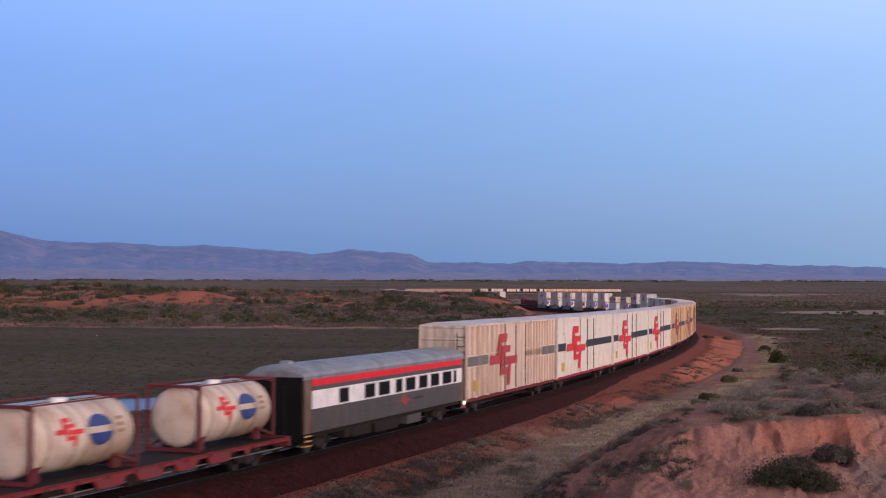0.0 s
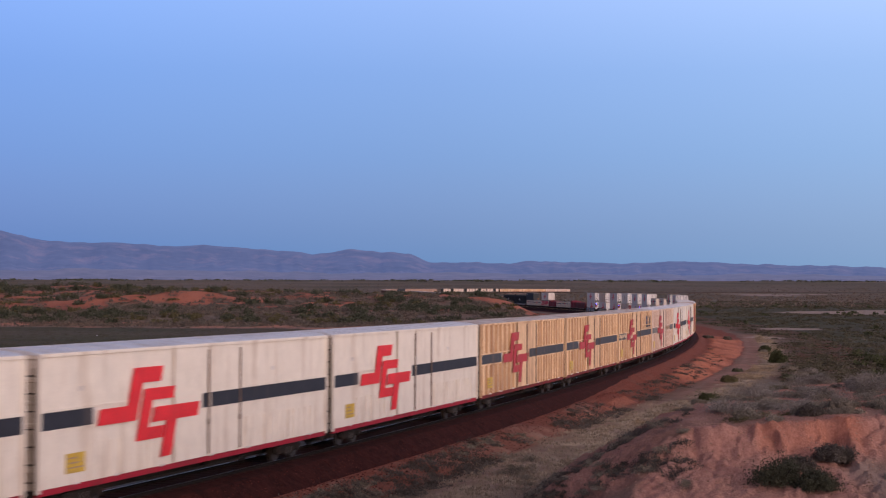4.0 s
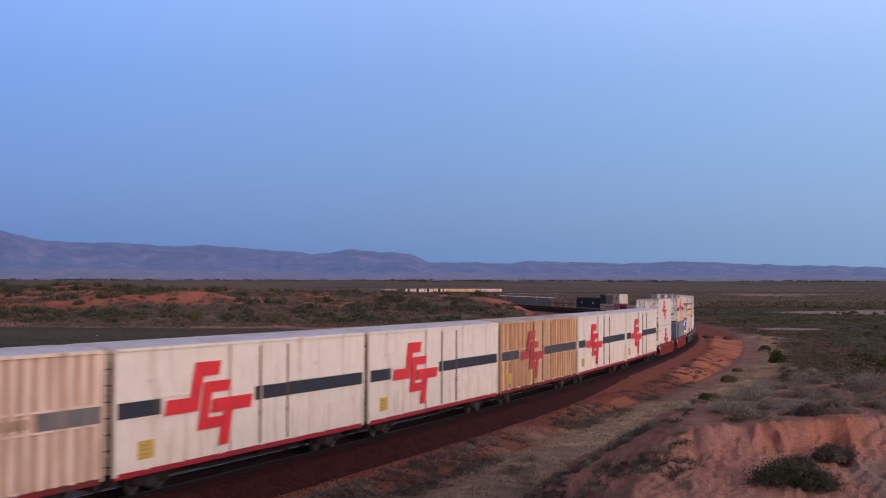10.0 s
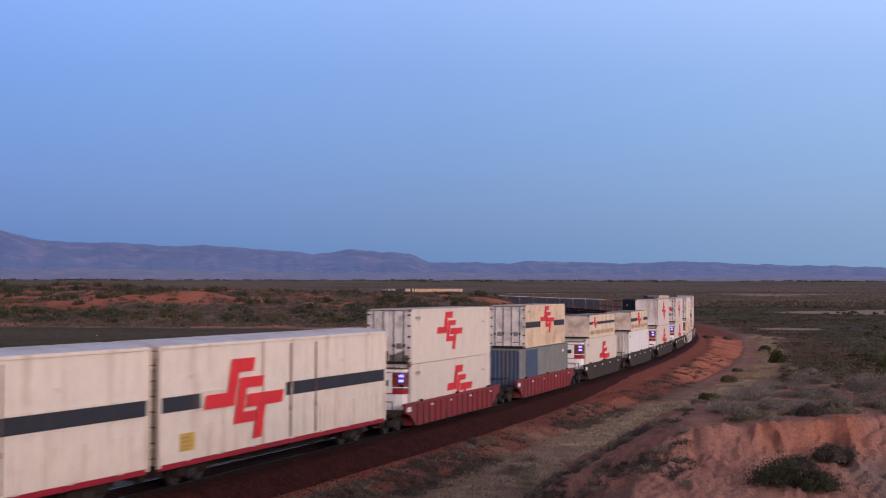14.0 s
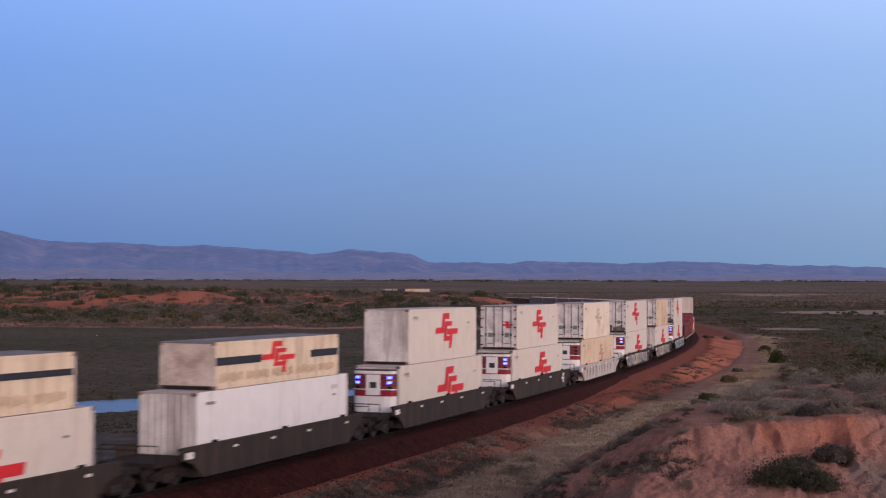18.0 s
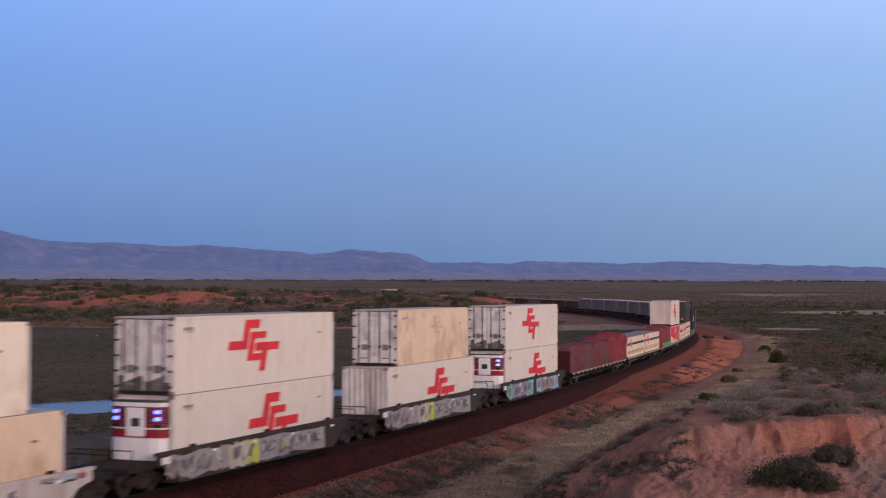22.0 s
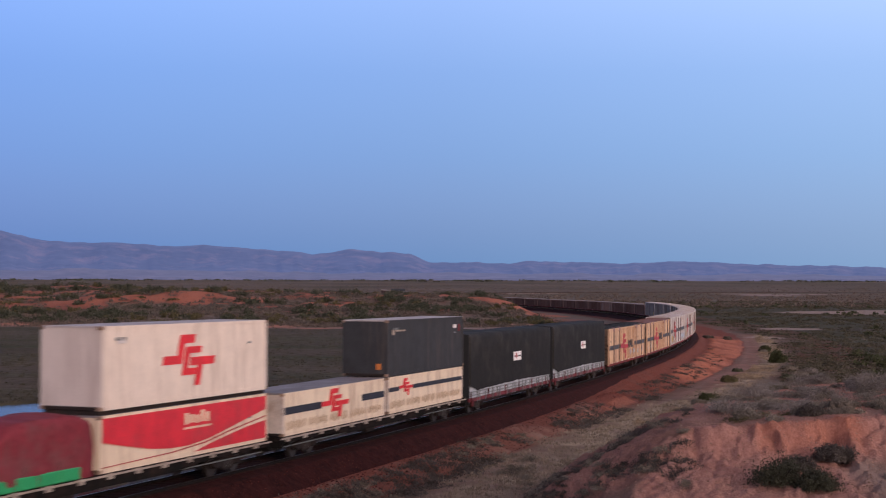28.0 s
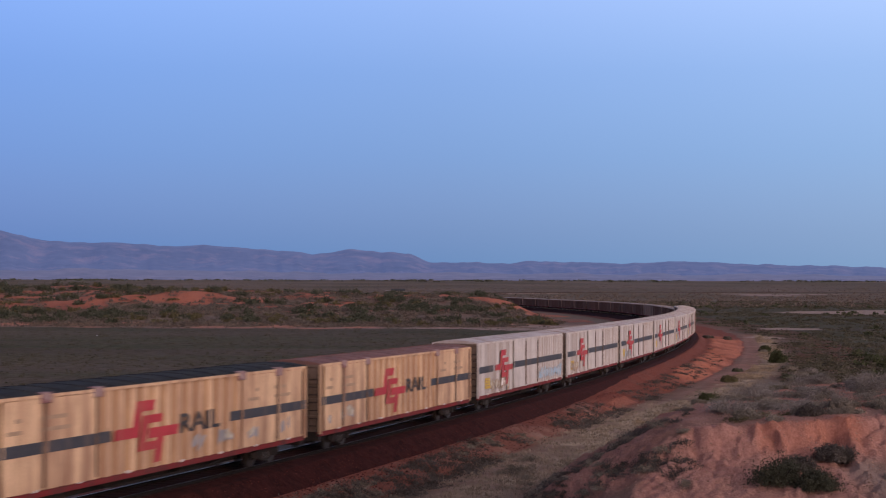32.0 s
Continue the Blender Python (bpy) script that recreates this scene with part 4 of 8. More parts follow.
# dune scrub, in drifts between the bare red sand
def on_dune(x, y):
    return smooth(-18, -40, line_coords(x, y)[1] + fbm(x, y, 20, 3, 8) * 24)


def sand(x, y):
    return smooth(0.0, 0.10, fbm(x, y, 40, 4, 3) * 0.45 + fbm(x, y, 9, 4, 9) * 0.75 + fbm(x * 0.6, y * 2.2, 22, 3, 52) * 0.7 + 0.10 * smooth(-0.015, 0.015, x / y))


x, y = scatter(15000, (336, 640), (-0.36, 0.08), lambda x, y: (0.10 + 0.90 * (1 - sand(x, y))) * on_dune(x, y))
stuff_bushes("dune_scrub", "low grey-brown saltbush over the red dune", "scrub", x, y, RNG.uniform(0.6, 1.7, len(x)), RNG.uniform(0.3, 0.8, len(x)), 24, 0.14, LEAF_MAROON)
x, y = scatter(2400, (345, 640), (-0.36, 0.08), lambda x, y: (0.25 + 0.75 * (1 - sand(x, y))) * on_dune(x, y))
stuff_bushes("dune_saltbush", "rounded grey saltbush on the red dune", "scrub", x, y, RNG.uniform(0.9, 2.0, len(x)), RNG.uniform(0.7, 1.5, len(x)), 90, 0.16, LEAF_MAUVE)
x, y = scatter(900, (350, 640), (-0.36, 0.08), lambda x, y: (0.15 + 0.85 * smooth(-0.03, 0.10, fbm(x, y, 18, 3, 77))) * on_dune(x, y))
stuff_bushes("dune_bushes", "dark green acacia bushes on the red dune", "bushes", x, y, RNG.uniform(1.5, 4.2, len(x)), RNG.uniform(1.1, 2.6, len(x)), 420, 0.20, LEAF_ACACIA)
x, y = scatter(900, (345, 640), (-0.36, 0.08), lambda x, y: smooth(-0.06, 0.1, fbm(x, y, 26, 3, 78)) * on_dune(x, y))
stuff_bushes("olive_bushes", "olive-green bushes on the dune", "bushes", x, y, RNG.uniform(1.0, 2.6, len(x)), RNG.uniform(0.7, 1.8, len(x)), 220, 0.18, LEAF_OLIVE)
x, y = scatter(4200, (337, 470), (-0.36, 0.06), lambda x, y: (0.15 + 0.85 * smooth(0.0, 0.12, fbm(x, y, 12, 3, 57))) * on_dune(x, y) * (1 - 0.8 * sand(x, y)))
stuff_bushes("saltbush_fringe", "grey-green saltbush along the foot of the dune", "scrub", x, y, RNG.uniform(0.6, 1.6, len(x)), RNG.uniform(0.35, 0.9, len(x)), 36, 0.15, LEAF_MAUVE)
# samphire over the flat inside the bend
x, y = scatter(12000, (105, 345), (-0.36, 0.14), lambda x, y: (line_coords(x, y)[1] < -12) * (0.35 + 0.65 * smooth(-0.1, 0.2, fbm(x, y * 3, 30, 3, 12))) * (terrain(x, y)[0] > -3.2))
stuff_bushes("samphire", "low dark samphire on the mud flat", "marsh plants", x, y, RNG.uniform(0.4, 1.1, len(x)), RNG.uniform(0.08, 0.22, len(x)), 10, 0.10, LEAF_FLAT)
# flats beyond the bend to the horizon
x, y = scatter(10000, (105, 900), (0.10, 0.36), lambda x, y: (line_coords(x, y)[1] > 15) * (0.3 + 0.7 * smooth(-0.1, 0.2, fbm(x, y * 2, 60, 3, 19))) * (terrain(x, y)[2] < 0.4), 1.0)
stuff_bushes("flat_scrub", "dark olive scrub over the flat plain", "scrub", x, y, RNG.uniform(0.8, 2.4, len(x)), RNG.uniform(0.08, 0.22, len(x)), 22, 0.10 + 0.0004 * y, LEAF_FLAT)
x, y = scatter(420, (150, 800), (0.14, 0.36), lambda x, y: (line_coords(x, y)[1] > 24) * smooth(-0.05, 0.2, fbm(x, y * 2, 60, 3, 19)))
stuff_bushes("flat_bushes", "scattered dark green bushes on the flat", "bushes", x, y, RNG.uniform(0.7, 2.0, len(x)), RNG.uniform(0.5, 1.2, len(x)), 50, 0.16 + 0.0003 * y, LEAF_DARK)
x, y = scatter(7000, (660, 3000), (-0.36, 0.36), lambda x, y: off_line(x, y, 12) * (terrain(x, y)[2] < 0.4))
stuff_bushes("plain_scrub", "brown scrub of the far plain", "scrub", x, y, RNG.uniform(1.5, 5.0, len(x)), RNG.uniform(0.3, 0.8, len(x)), 9, 0.55, LEAF_MAROON)
x, y = scatter(4200, (3300, 4600), (-0.37, 0.37), lambda x, y: 0.35 + smooth(-0.1, 0.25, fbm(x, y, 300, 3, 5)), 0.45)
stuff_bushes("far_trees", "dark line of low trees along the horizon", "trees", x, y, RNG.uniform(10, 32, len(x)), RNG.uniform(1.4, 3.6, len(x)), 16, 2.2, LEAF_ACACIA)


# verge of the line and the slopes in front
def verge(lo, hi, u0, u1):
    def f(x, y):
        u, d, z = line_coords(x, y)
        return ((d > lo) & (d < hi) & (u > u0) & (u < u1)) * 1.0
    return f


def beyond_road(x, y, lo, hi):
    u, d, z = line_coords(x, y)
    off = d - road_at(u)
    return ((off > lo) & (off < hi)) * 1.0


x, y = scatter(19000, (40, 300), (-0.1, 0.3), lambda x, y: verge(3.3, 6.3, 20, 215)(x, y) * smooth(-0.06, 0.10, fbm(x, y, 7, 3, 44)))
stuff_bushes("bank_scrub", "dark grey brush on the red bank beside the ballast", "scrub", x, y, RNG.uniform(0.35, 1.0, len(x)), RNG.uniform(0.16, 0.40, len(x)), 100, 0.05, LEAF_DUSK, slim=0.3)
x, y = scatter(52000, (44, 300), (-0.1, 0.3), lambda x, y: terrain(x, y)[4] * 0.9 * verge(5, 16, 20, 330)(x, y))
zz = terrain(x, y)[0]
kk = 9
cx = np.repeat(np.stack([x, y, zz], 1), kk, 0) + RNG.normal(size=(len(x) * kk, 3)) * (0.2, 0.2, 0)
hh = RNG.uniform(0.015, 0.06, (len(cx), 1))
lean = RNG.normal(size=(len(cx), 3)) * 0.35
up = (lean + (0, 0, 1)) * hh
wide = np.cross(up, RNG.normal(size=(len(cx), 3)))
wide = wide / np.linalg.norm(wide, axis=1, keepdims=True) * 0.011 * (1 + cx[:, 1:2] / 50)
me = quads_mesh("dry_grass", cx + up, wide, up)
me.materials.append(STRAW)
tagged(new("dry_grass", me), "pale dry grass along the track verge", "grass", kind="stuff")
x, y = scatter(2600, (50, 320), (0.0, 0.34), lambda x, y: beyond_road(x, y, 2.2, 60) * verge(9.6, 40, 20, 320)(x, y) * (terrain(x, y)[4] < 0.5) * (y > 84) * smooth(-0.05, 0.12, fbm(x, y, 10, 3, 61)))
stuff_bushes("verge_scrub", "grey-green saltbush between the track and the flat", "scrub", x, y, RNG.uniform(0.3, 1.0, len(x)), RNG.uniform(0.18, 0.5, len(x)), 170, 0.045, LEAF_MAUVE, slim=0.35)


x, y = scatter(20000, (100, 320), (0.08, 0.26), lambda x, y: beyond_road(x, y, 0.9, 3.6) * verge(6.0, 22, 85, 300)(x, y) * smooth(-0.04, 0.10, fbm(x, y, 8, 3, 64)))
stuff_bushes("roadside_grass", "yellow dry grass tussocks beside the dirt road", "grass", x, y, RNG.uniform(0.3, 0.8, len(x)), RNG.uniform(0.14, 0.40, len(x)), 60, 0.06, STRAW_GOLD, slim=0.25)
x, y = scatter(2200, (46, 90), (-0.14, 0.06), lambda x, y: verge(3.3, 13, 20, 85)(x, y) * smooth(-0.06, 0.10, fbm(x, y, 5, 3, 46)))
stuff_bushes("near_brush", "grey-brown brush over the red verge", "scrub", x, y, RNG.uniform(0.25, 0.7, len(x)), RNG.uniform(0.14, 0.36, len(x)), 200, 0.035, LEAF_GREY, slim=0.3)


def spur_top(lo, hi, seed):
    def f(x, y):
        return (terrain(x, y)[0] > 3.2) * (x > 8.0 + 0.10 * (y - 42)) * (y > 41.2 + 0.9 * (x > 10)) * (terrain(x, y)[6] < 0.62) * (0.02 + 0.98 * smooth(lo, hi, fbm(x, y, 3.2, 3, seed)))
    return f


def spur_side(x, y):
    z, bare = terrain(x, y)[0], terrain(x, y)[6]
    return (x < 6.9 + 0.2 * (y - 41)) * (z > -0.5) * (bare < 0.5) * smooth(0.0, 0.14, fbm(x, y, 1.9, 3, 99)) * smooth(7.2, 6.4, x - 0.15 * (y - 41)) * (line_coords(x, y)[1] > 11)


x, y = scatter(330, (41.0, 70), (0.13, 0.36), spur_top(-0.16, 0.10, 88))
stuff_bushes("spur_scrub", "feathery grey saltbush covering the top of the eroded spur", "scrub", x, y, RNG.uniform(0.25, 0.62, len(x)), RNG.uniform(0.16, 0.36, len(x)), 1100, 0.020, LEAF_GREY, slim=0.45)
x, y = scatter(170, (41.5, 66), (0.13, 0.36), spur_top(-0.10, 0.09, 89))
stuff_bushes("spur_bushes", "rounded grey-green saltbush standing above the low scrub", "scrub", x, y, RNG.uniform(0.5, 1.0, len(x)), RNG.uniform(0.35, 0.65, len(x)), 2600, 0.020, LEAF_SAGE, slim=0.5)
x, y = scatter(90, (41.0, 72), (0.13, 0.36), spur_top(-0.05, 0.12, 90))
stuff_bushes("spur_tufts", "olive-brown tufts on top of the eroded spur", "scrub", x, y, RNG.uniform(0.2, 0.6, len(x)), RNG.uniform(0.12, 0.34, len(x)), 500, 0.022, LEAF_OLIVE, slim=0.25)
x, y = scatter(500, (40.8, 74), (0.10, 0.36), lambda x, y: (x > 6.6) * (terrain(x, y)[6] < 0.4))
stuff_bushes("pale_tufts", "small pale dry tufts on the spur", "grass", x, y, RNG.uniform(0.06, 0.18, len(x)), RNG.uniform(0.05, 0.14, len(x)), 60, 0.016, STRAW, slim=0.2)
x, y = scatter(2600, (37, 60), (0.02, 0.165), spur_side)
stuff_bushes("slope_scrub", "dark brush on the shaded flank of the spur", "scrub", x, y, RNG.uniform(0.14, 0.46, len(x)), RNG.uniform(0.08, 0.26, len(x)), 300, 0.020, LEAF_DUSK, slim=0.25)
x, y = scatter(420, (37, 60), (0.02, 0.165), spur_side)
stuff_bushes("flank_saltbush", "grey saltbush clumps down the flank of the spur", "scrub", x, y, RNG.uniform(0.2, 0.5, len(x)), RNG.uniform(0.14, 0.32, len(x)), 700, 0.020, LEAF_GREY, slim=0.3)


def bush(label, x, y, rad, tall, mat, leaf=0.045, count=900):
    """One bush with its stems, on the ground at x, y."""
    z = float(terrain(np.array([x]), np.array([y]))[0][0]) - 0.03
    b = empty("bush", label, "bush", "bushes on the spur")
    b.location = (x, y, z)
    for k in range(7):
        a = 2 * math.pi * k / 7 + RNG.uniform(-.3, .3)
        tip = Vector((math.cos(a) * rad * 0.5, math.sin(a) * rad * 0.5, tall * RNG.uniform(0.35, 0.55)))
        bm = tube(bmesh.new(), (0, 0, -0.05), tip * 0.5, 0.022, 5)
        tube(bm, tip * 0.5, tip, 0.012, 5)
        part("stem", bm, M["steel_dark"], b)
    c, u, v = bush_leaves(np.zeros(3), np.zeros(3), np.zeros(3), np.full(3, rad), np.full(3, tall), count // 3, leaf, 0.3)
    me = quads_mesh("foliage", c, u, v)
    me.materials.append(mat)
    f = new("foliage", me)
    f.parent = b
    return b


for x, y, rad, tall, mat, lab in (
        (8.45, 37.9, 0.80, 0.80, LEAF_DEEP, "dense dark green bush below the red bank"), (9.30, 37.7, 0.62, 0.55, LEAF_DEEP, "dense dark green bush below the red bank"),
        (9.25, 39.0, 0.50, 0.5, LEAF_DUSK, "dark saltbush beside the dense bush"), (10.15, 39.5, 0.50, 0.5, LEAF_DUSK, "dark saltbush at the foot of the bank"),
        (10.60, 39.8, 0.42, 0.45, LEAF_DUSK, "dark saltbush at the foot of the bank"), (9.35, 39.3, 0.28, 0.3, LEAF_GREY, "small grey saltbush at the foot of the bank"),
        (11.6, 38.3, 0.34, 0.26, LEAF_SAGE, "grey saltbush on the gravel"),
        (10.25, 42.3, 0.40, 0.34, LEAF_DUSK, "round dark saltbush on the lip of the bank"),
        (11.4, 43.4, 0.5, 0.38, LEAF_GREY, "round grey saltbush on the lip of the bank"), (8.5, 42.3, 0.45, 0.26, LEAF_GREY, "low grey saltbush on the lip of the bank"),
        (43.3, 195.0, 1.05, 2.0, LEAF_DARK, "dark green wattle beside the dirt road"), (48.3, 226.0, 0.9, 1.1, LEAF_DARK, "olive wattle beside the dirt road"),
        (21.6, 123.0, 0.95, 0.8, LEAF_DARK, "low dark green bush at the roadside"), (44.9, 199.0, 0.8, 0.9, LEAF_DARK, "dark green wattle beside the dirt road"),
        (46.2, 262.0, 0.9, 0.5, LEAF_MAUVE, "grey bush on the red bank"), (49.6, 262.5, 0.7, 0.5, LEAF_MAUVE, "dull green bush on the red bank"),
        (47.8, 224.0, 0.6, 0.4, LEAF_GREY, "grey saltbush beside the dirt road"), (41.0, 178.5, 0.9, 0.55, LEAF_GREY, "grey saltbush beside the dirt road"),
        (38.6, 163.0, 0.9, 0.6, LEAF_GREY, "grey saltbush beside the dirt road"), (36.2, 158.0, 0.8, 0.5, LEAF_DUNE, "dull green bush beside the dirt road"),
        (33.6, 172.0, 0.6, 0.35, LEAF_DUNE, "low green bush in the dirt road"), (41.6, 171.0, 1.1, 0.6, LEAF_SAGE, "pale grey saltbush on the verge"),
        (28.5, 150.0, 0.9, 0.7, LEAF_OLIVE, "olive bush on the red bank"), (7.9, 46.5, 0.25, 0.16, LEAF_GREY, "grey saltbush on top of the spur")):
    bush(lab, x, y, rad, tall, mat, leaf=0.008 + 0.0006 * y, count=7000 if y < 60 else 3600)


def stones(name, label, x, y, lo, hi, mat):
    """Loose stones and clods: small uneven octahedra half sunk in the ground."""
    z = terrain(x, y)[0]
    u, d, zr = line_coords(x, y)
    bedz = zr + np.interp(d, (1.0, 1.65, 2.85), (-0.13, -0.24, -1.08))
    z = np.where((d > 1.5) & (d < 3.0), np.maximum(z, bedz), z)
    n = len(x)
    r = RNG.uniform(lo, hi, (n, 1, 1)) * RNG.uniform(0.6, 1.3, (n, 6, 1))
    base = np.array([(1, 0, 0), (0, 1, 0), (-1, 0, 0), (0, -1, 0), (0, 0, .7), (0, 0, -.7)], float)
    co = (base[None] * r + np.stack([x, y, z], 1)[:, None]).reshape(-1, 3)
    tri = np.array([(0, 1, 4), (1, 2, 4), (2, 3, 4), (3, 0, 4), (1, 0, 5), (2, 1, 5), (3, 2, 5), (0, 3, 5)])
    f = (tri[None] + 6 * np.arange(n)[:, None, None]).reshape(-1, 3)
    me = bpy.data.meshes.new(name)
    me.from_pydata(co.tolist(), [], f.tolist())
    me.materials.append(mat)
    return tagged(new(name, me), label, "stones", kind="stuff")


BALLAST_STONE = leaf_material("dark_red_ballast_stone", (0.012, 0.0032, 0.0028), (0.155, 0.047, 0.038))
STONE = leaf_material("red_brown_stone", (0.20, 0.10, 0.07), (0.48, 0.30, 0.23))
x, y = scatter(11000, (34, 62), (0.0, 0.34), lambda x, y: (x > 1.5) * 1.0)
stones("spur_stones", "loose red stones and clods on the eroded bank", x, y, 0.010, 0.040, STONE)
x, y = scatter(9000, (45, 220), (-0.2, 0.25), verge(2.2, 6.0, 10, 230))
stones("verge_stones", "spilled ballast stones beside the line", x, y, 0.025, 0.07, BALLAST_STONE)
x, y = scatter(34000, (42, 150), (-0.32, 0.16), verge(1.7, 3.6, 0, 150))
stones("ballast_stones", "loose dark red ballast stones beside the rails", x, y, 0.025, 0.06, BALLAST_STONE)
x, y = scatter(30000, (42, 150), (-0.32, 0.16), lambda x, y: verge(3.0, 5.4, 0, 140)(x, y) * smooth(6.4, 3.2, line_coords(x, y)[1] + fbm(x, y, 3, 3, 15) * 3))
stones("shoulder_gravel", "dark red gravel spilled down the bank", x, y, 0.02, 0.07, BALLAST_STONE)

# ---- a shed far off and a marker on the flat ----


def shed(x, y):
    b = empty("shed", "small dark tin shed beside the far line", "shed")
    b.location = (x, y, float(terrain(np.array([x]), np.array([y]))[0][0]) - 0.2)
    part("wall", boxes((-5.5, 5.5, -3.0, 3.0, 0, 3.2)), M["box_dark"], b)
    part("roof", extrude_x(bmesh.new(), [(-3.2, 3.2), (0, 4.3), (3.2, 3.2)], -5.7, 5.7), M["box_dark"], b)
    part("door", boxes((-1.2, 1.2, -3.05, -3.003, 0, 2.6)), M["sill_dark"], b)


def marker(x, y):
    b = empty("marker_stone", "small white marker stone on the mud flat", "stone")
    b.location = (x, y, float(terrain(np.array([x]), np.array([y]))[0][0]) - 0.05)
    part("stone", boxes((-0.11, 0.11, -0.08, 0.08, 0, 0.12), bevel=0.02), M["box_clean"], b)
    part("cap", boxes((-0.08, 0.08, -0.06, 0.06, 0.12, 0.15), bevel=0.01), M["line_white"], b)


shed(-35.6, 1200.0)
marker(-64.3, 280.0)


# ---- rolling stock: shared running gear ----


def bogie(parent, x, name="bogie"):
    """A two-axle bogie: side frames, springs, axles and wheels."""
    bm = bmesh.new()
    for s in (-1, 1):
        y = s * 1.0
        extrude_y(bm, [(x - 1.25, 0.42), (x - 1.25, 0.62), (x - 0.55, 0.70), (x - 0.4, 0.86), (x + 0.4, 0.86), (x + 0.55, 0.70), (x + 1.25, 0.62), (x + 1.25, 0.42),
                       (x + 0.6, 0.40), (x + 0.35, 0.22), (x - 0.35, 0.22), (x - 0.6, 0.40)], y - 0.06, y + 0.06)
        for ax in (-0.9, 0.9):
            box(bm, x + ax - 0.16, x + ax + 0.16, y - 0.11 * 1, y + 0.11, 0.34, 0.60)
    box(bm, x - 0.22, x + 0.22, -1.0, 1.0, 0.50, 0.74)
    b = part(name, bm, M["steel_dark"], parent)
    for ax in (-0.9, 0.9):
        for s in (-1, 1):
            w = bmesh.new()
            tube(w, (x + ax, s * 0.70, 0.46), (x + ax, s * 0.83, 0.46), 0.455, 20)
            tube(w, (x + ax, s * 0.68, 0.46), (x + ax, s * 0.71, 0.46), 0.485, 20)
            tube(w, (x + ax, 0, 0.46), (x + ax, s * 0.95, 0.46), 0.09, 8)
            part("wheel", w, M["wheel"], b)
    for s in (-1, 1):
        for k in (-0.17, 0.17):
            part("spring", tube(bmesh.new(), (x + k, s * 1.02, 0.30), (x + k, s * 1.02, 0.55), 0.085, 8), M["wheel"], b)
    return b


def couplers(parent, half, z=0.9):
    for s in (-1, 1):
        bm = boxes((min(s * half, s * (half + 0.42)), max(s * half, s * (half + 0.42)), -0.12, 0.12, z - 0.13, z + 0.13))
        box(bm, min(s * (half + 0.22), s * (half + 0.40)), max(s * (half + 0.22), s * (half + 0.40)), -0.2, 0.2, z - 0.18, z + 0.18)
        part("coupler", bm, M["steel_dark"], parent)


def scrawl(parent, x0, x1, z0, z1, y, fills, seed, rim=None, wide=(0.45, 0.95)):
    """A row of sprayed shapes without meaning, on the side at y: a dark outline and a fill each."""
    rnd = random.Random(seed)
    out = -0.004 if y < 0 else 0.004
    x = x0
    while x < x1 - 0.2:
        w = min(rnd.uniform(*wide), x1 - x)
        cx, cz, hh = x + w / 2, (z0 + z1) / 2 + rnd.uniform(-.06, .06), (z1 - z0) / 2 * rnd.uniform(0.75, 1.05)
        n = rnd.randint(6, 9)
        ring = [(math.cos(2 * math.pi * k / n), math.sin(2 * math.pi * k / n), rnd.uniform(0.45, 1.2)) for k in range(n)]
        lean, fill = rnd.uniform(-0.5, 0.7), rnd.uniform(0.55, 0.85)
        kx = w * 0.62 * rnd.uniform(0.8, 1.1)
        p = [(cx + c * q * kx + lean * s_ * q * hh, cz + s_ * q * hh) for c, s_, q in ring]
        blob = part("graffiti_outline", extrude_y(bmesh.new(), p, min(y, y + out), max(y, y + out)), rim or M["letter"], parent)
        p = [(cx + (c * q * kx + lean * s_ * q * hh) * fill - 0.03, cz + s_ * q * hh * fill + 0.03) for c, s_, q in ring]
        part("graffiti_fill", extrude_y(bmesh.new(), p, min(y, y + 2 * out), max(y, y + 2 * out)), fills[rnd.randrange(len(fills))], blob)
        x += w * rnd.uniform(0.85, 1.15)


# ---- covered vans ----
VL, VW, EAVE, FLOOR = 22.0, 1.42, 5.28, 0.98


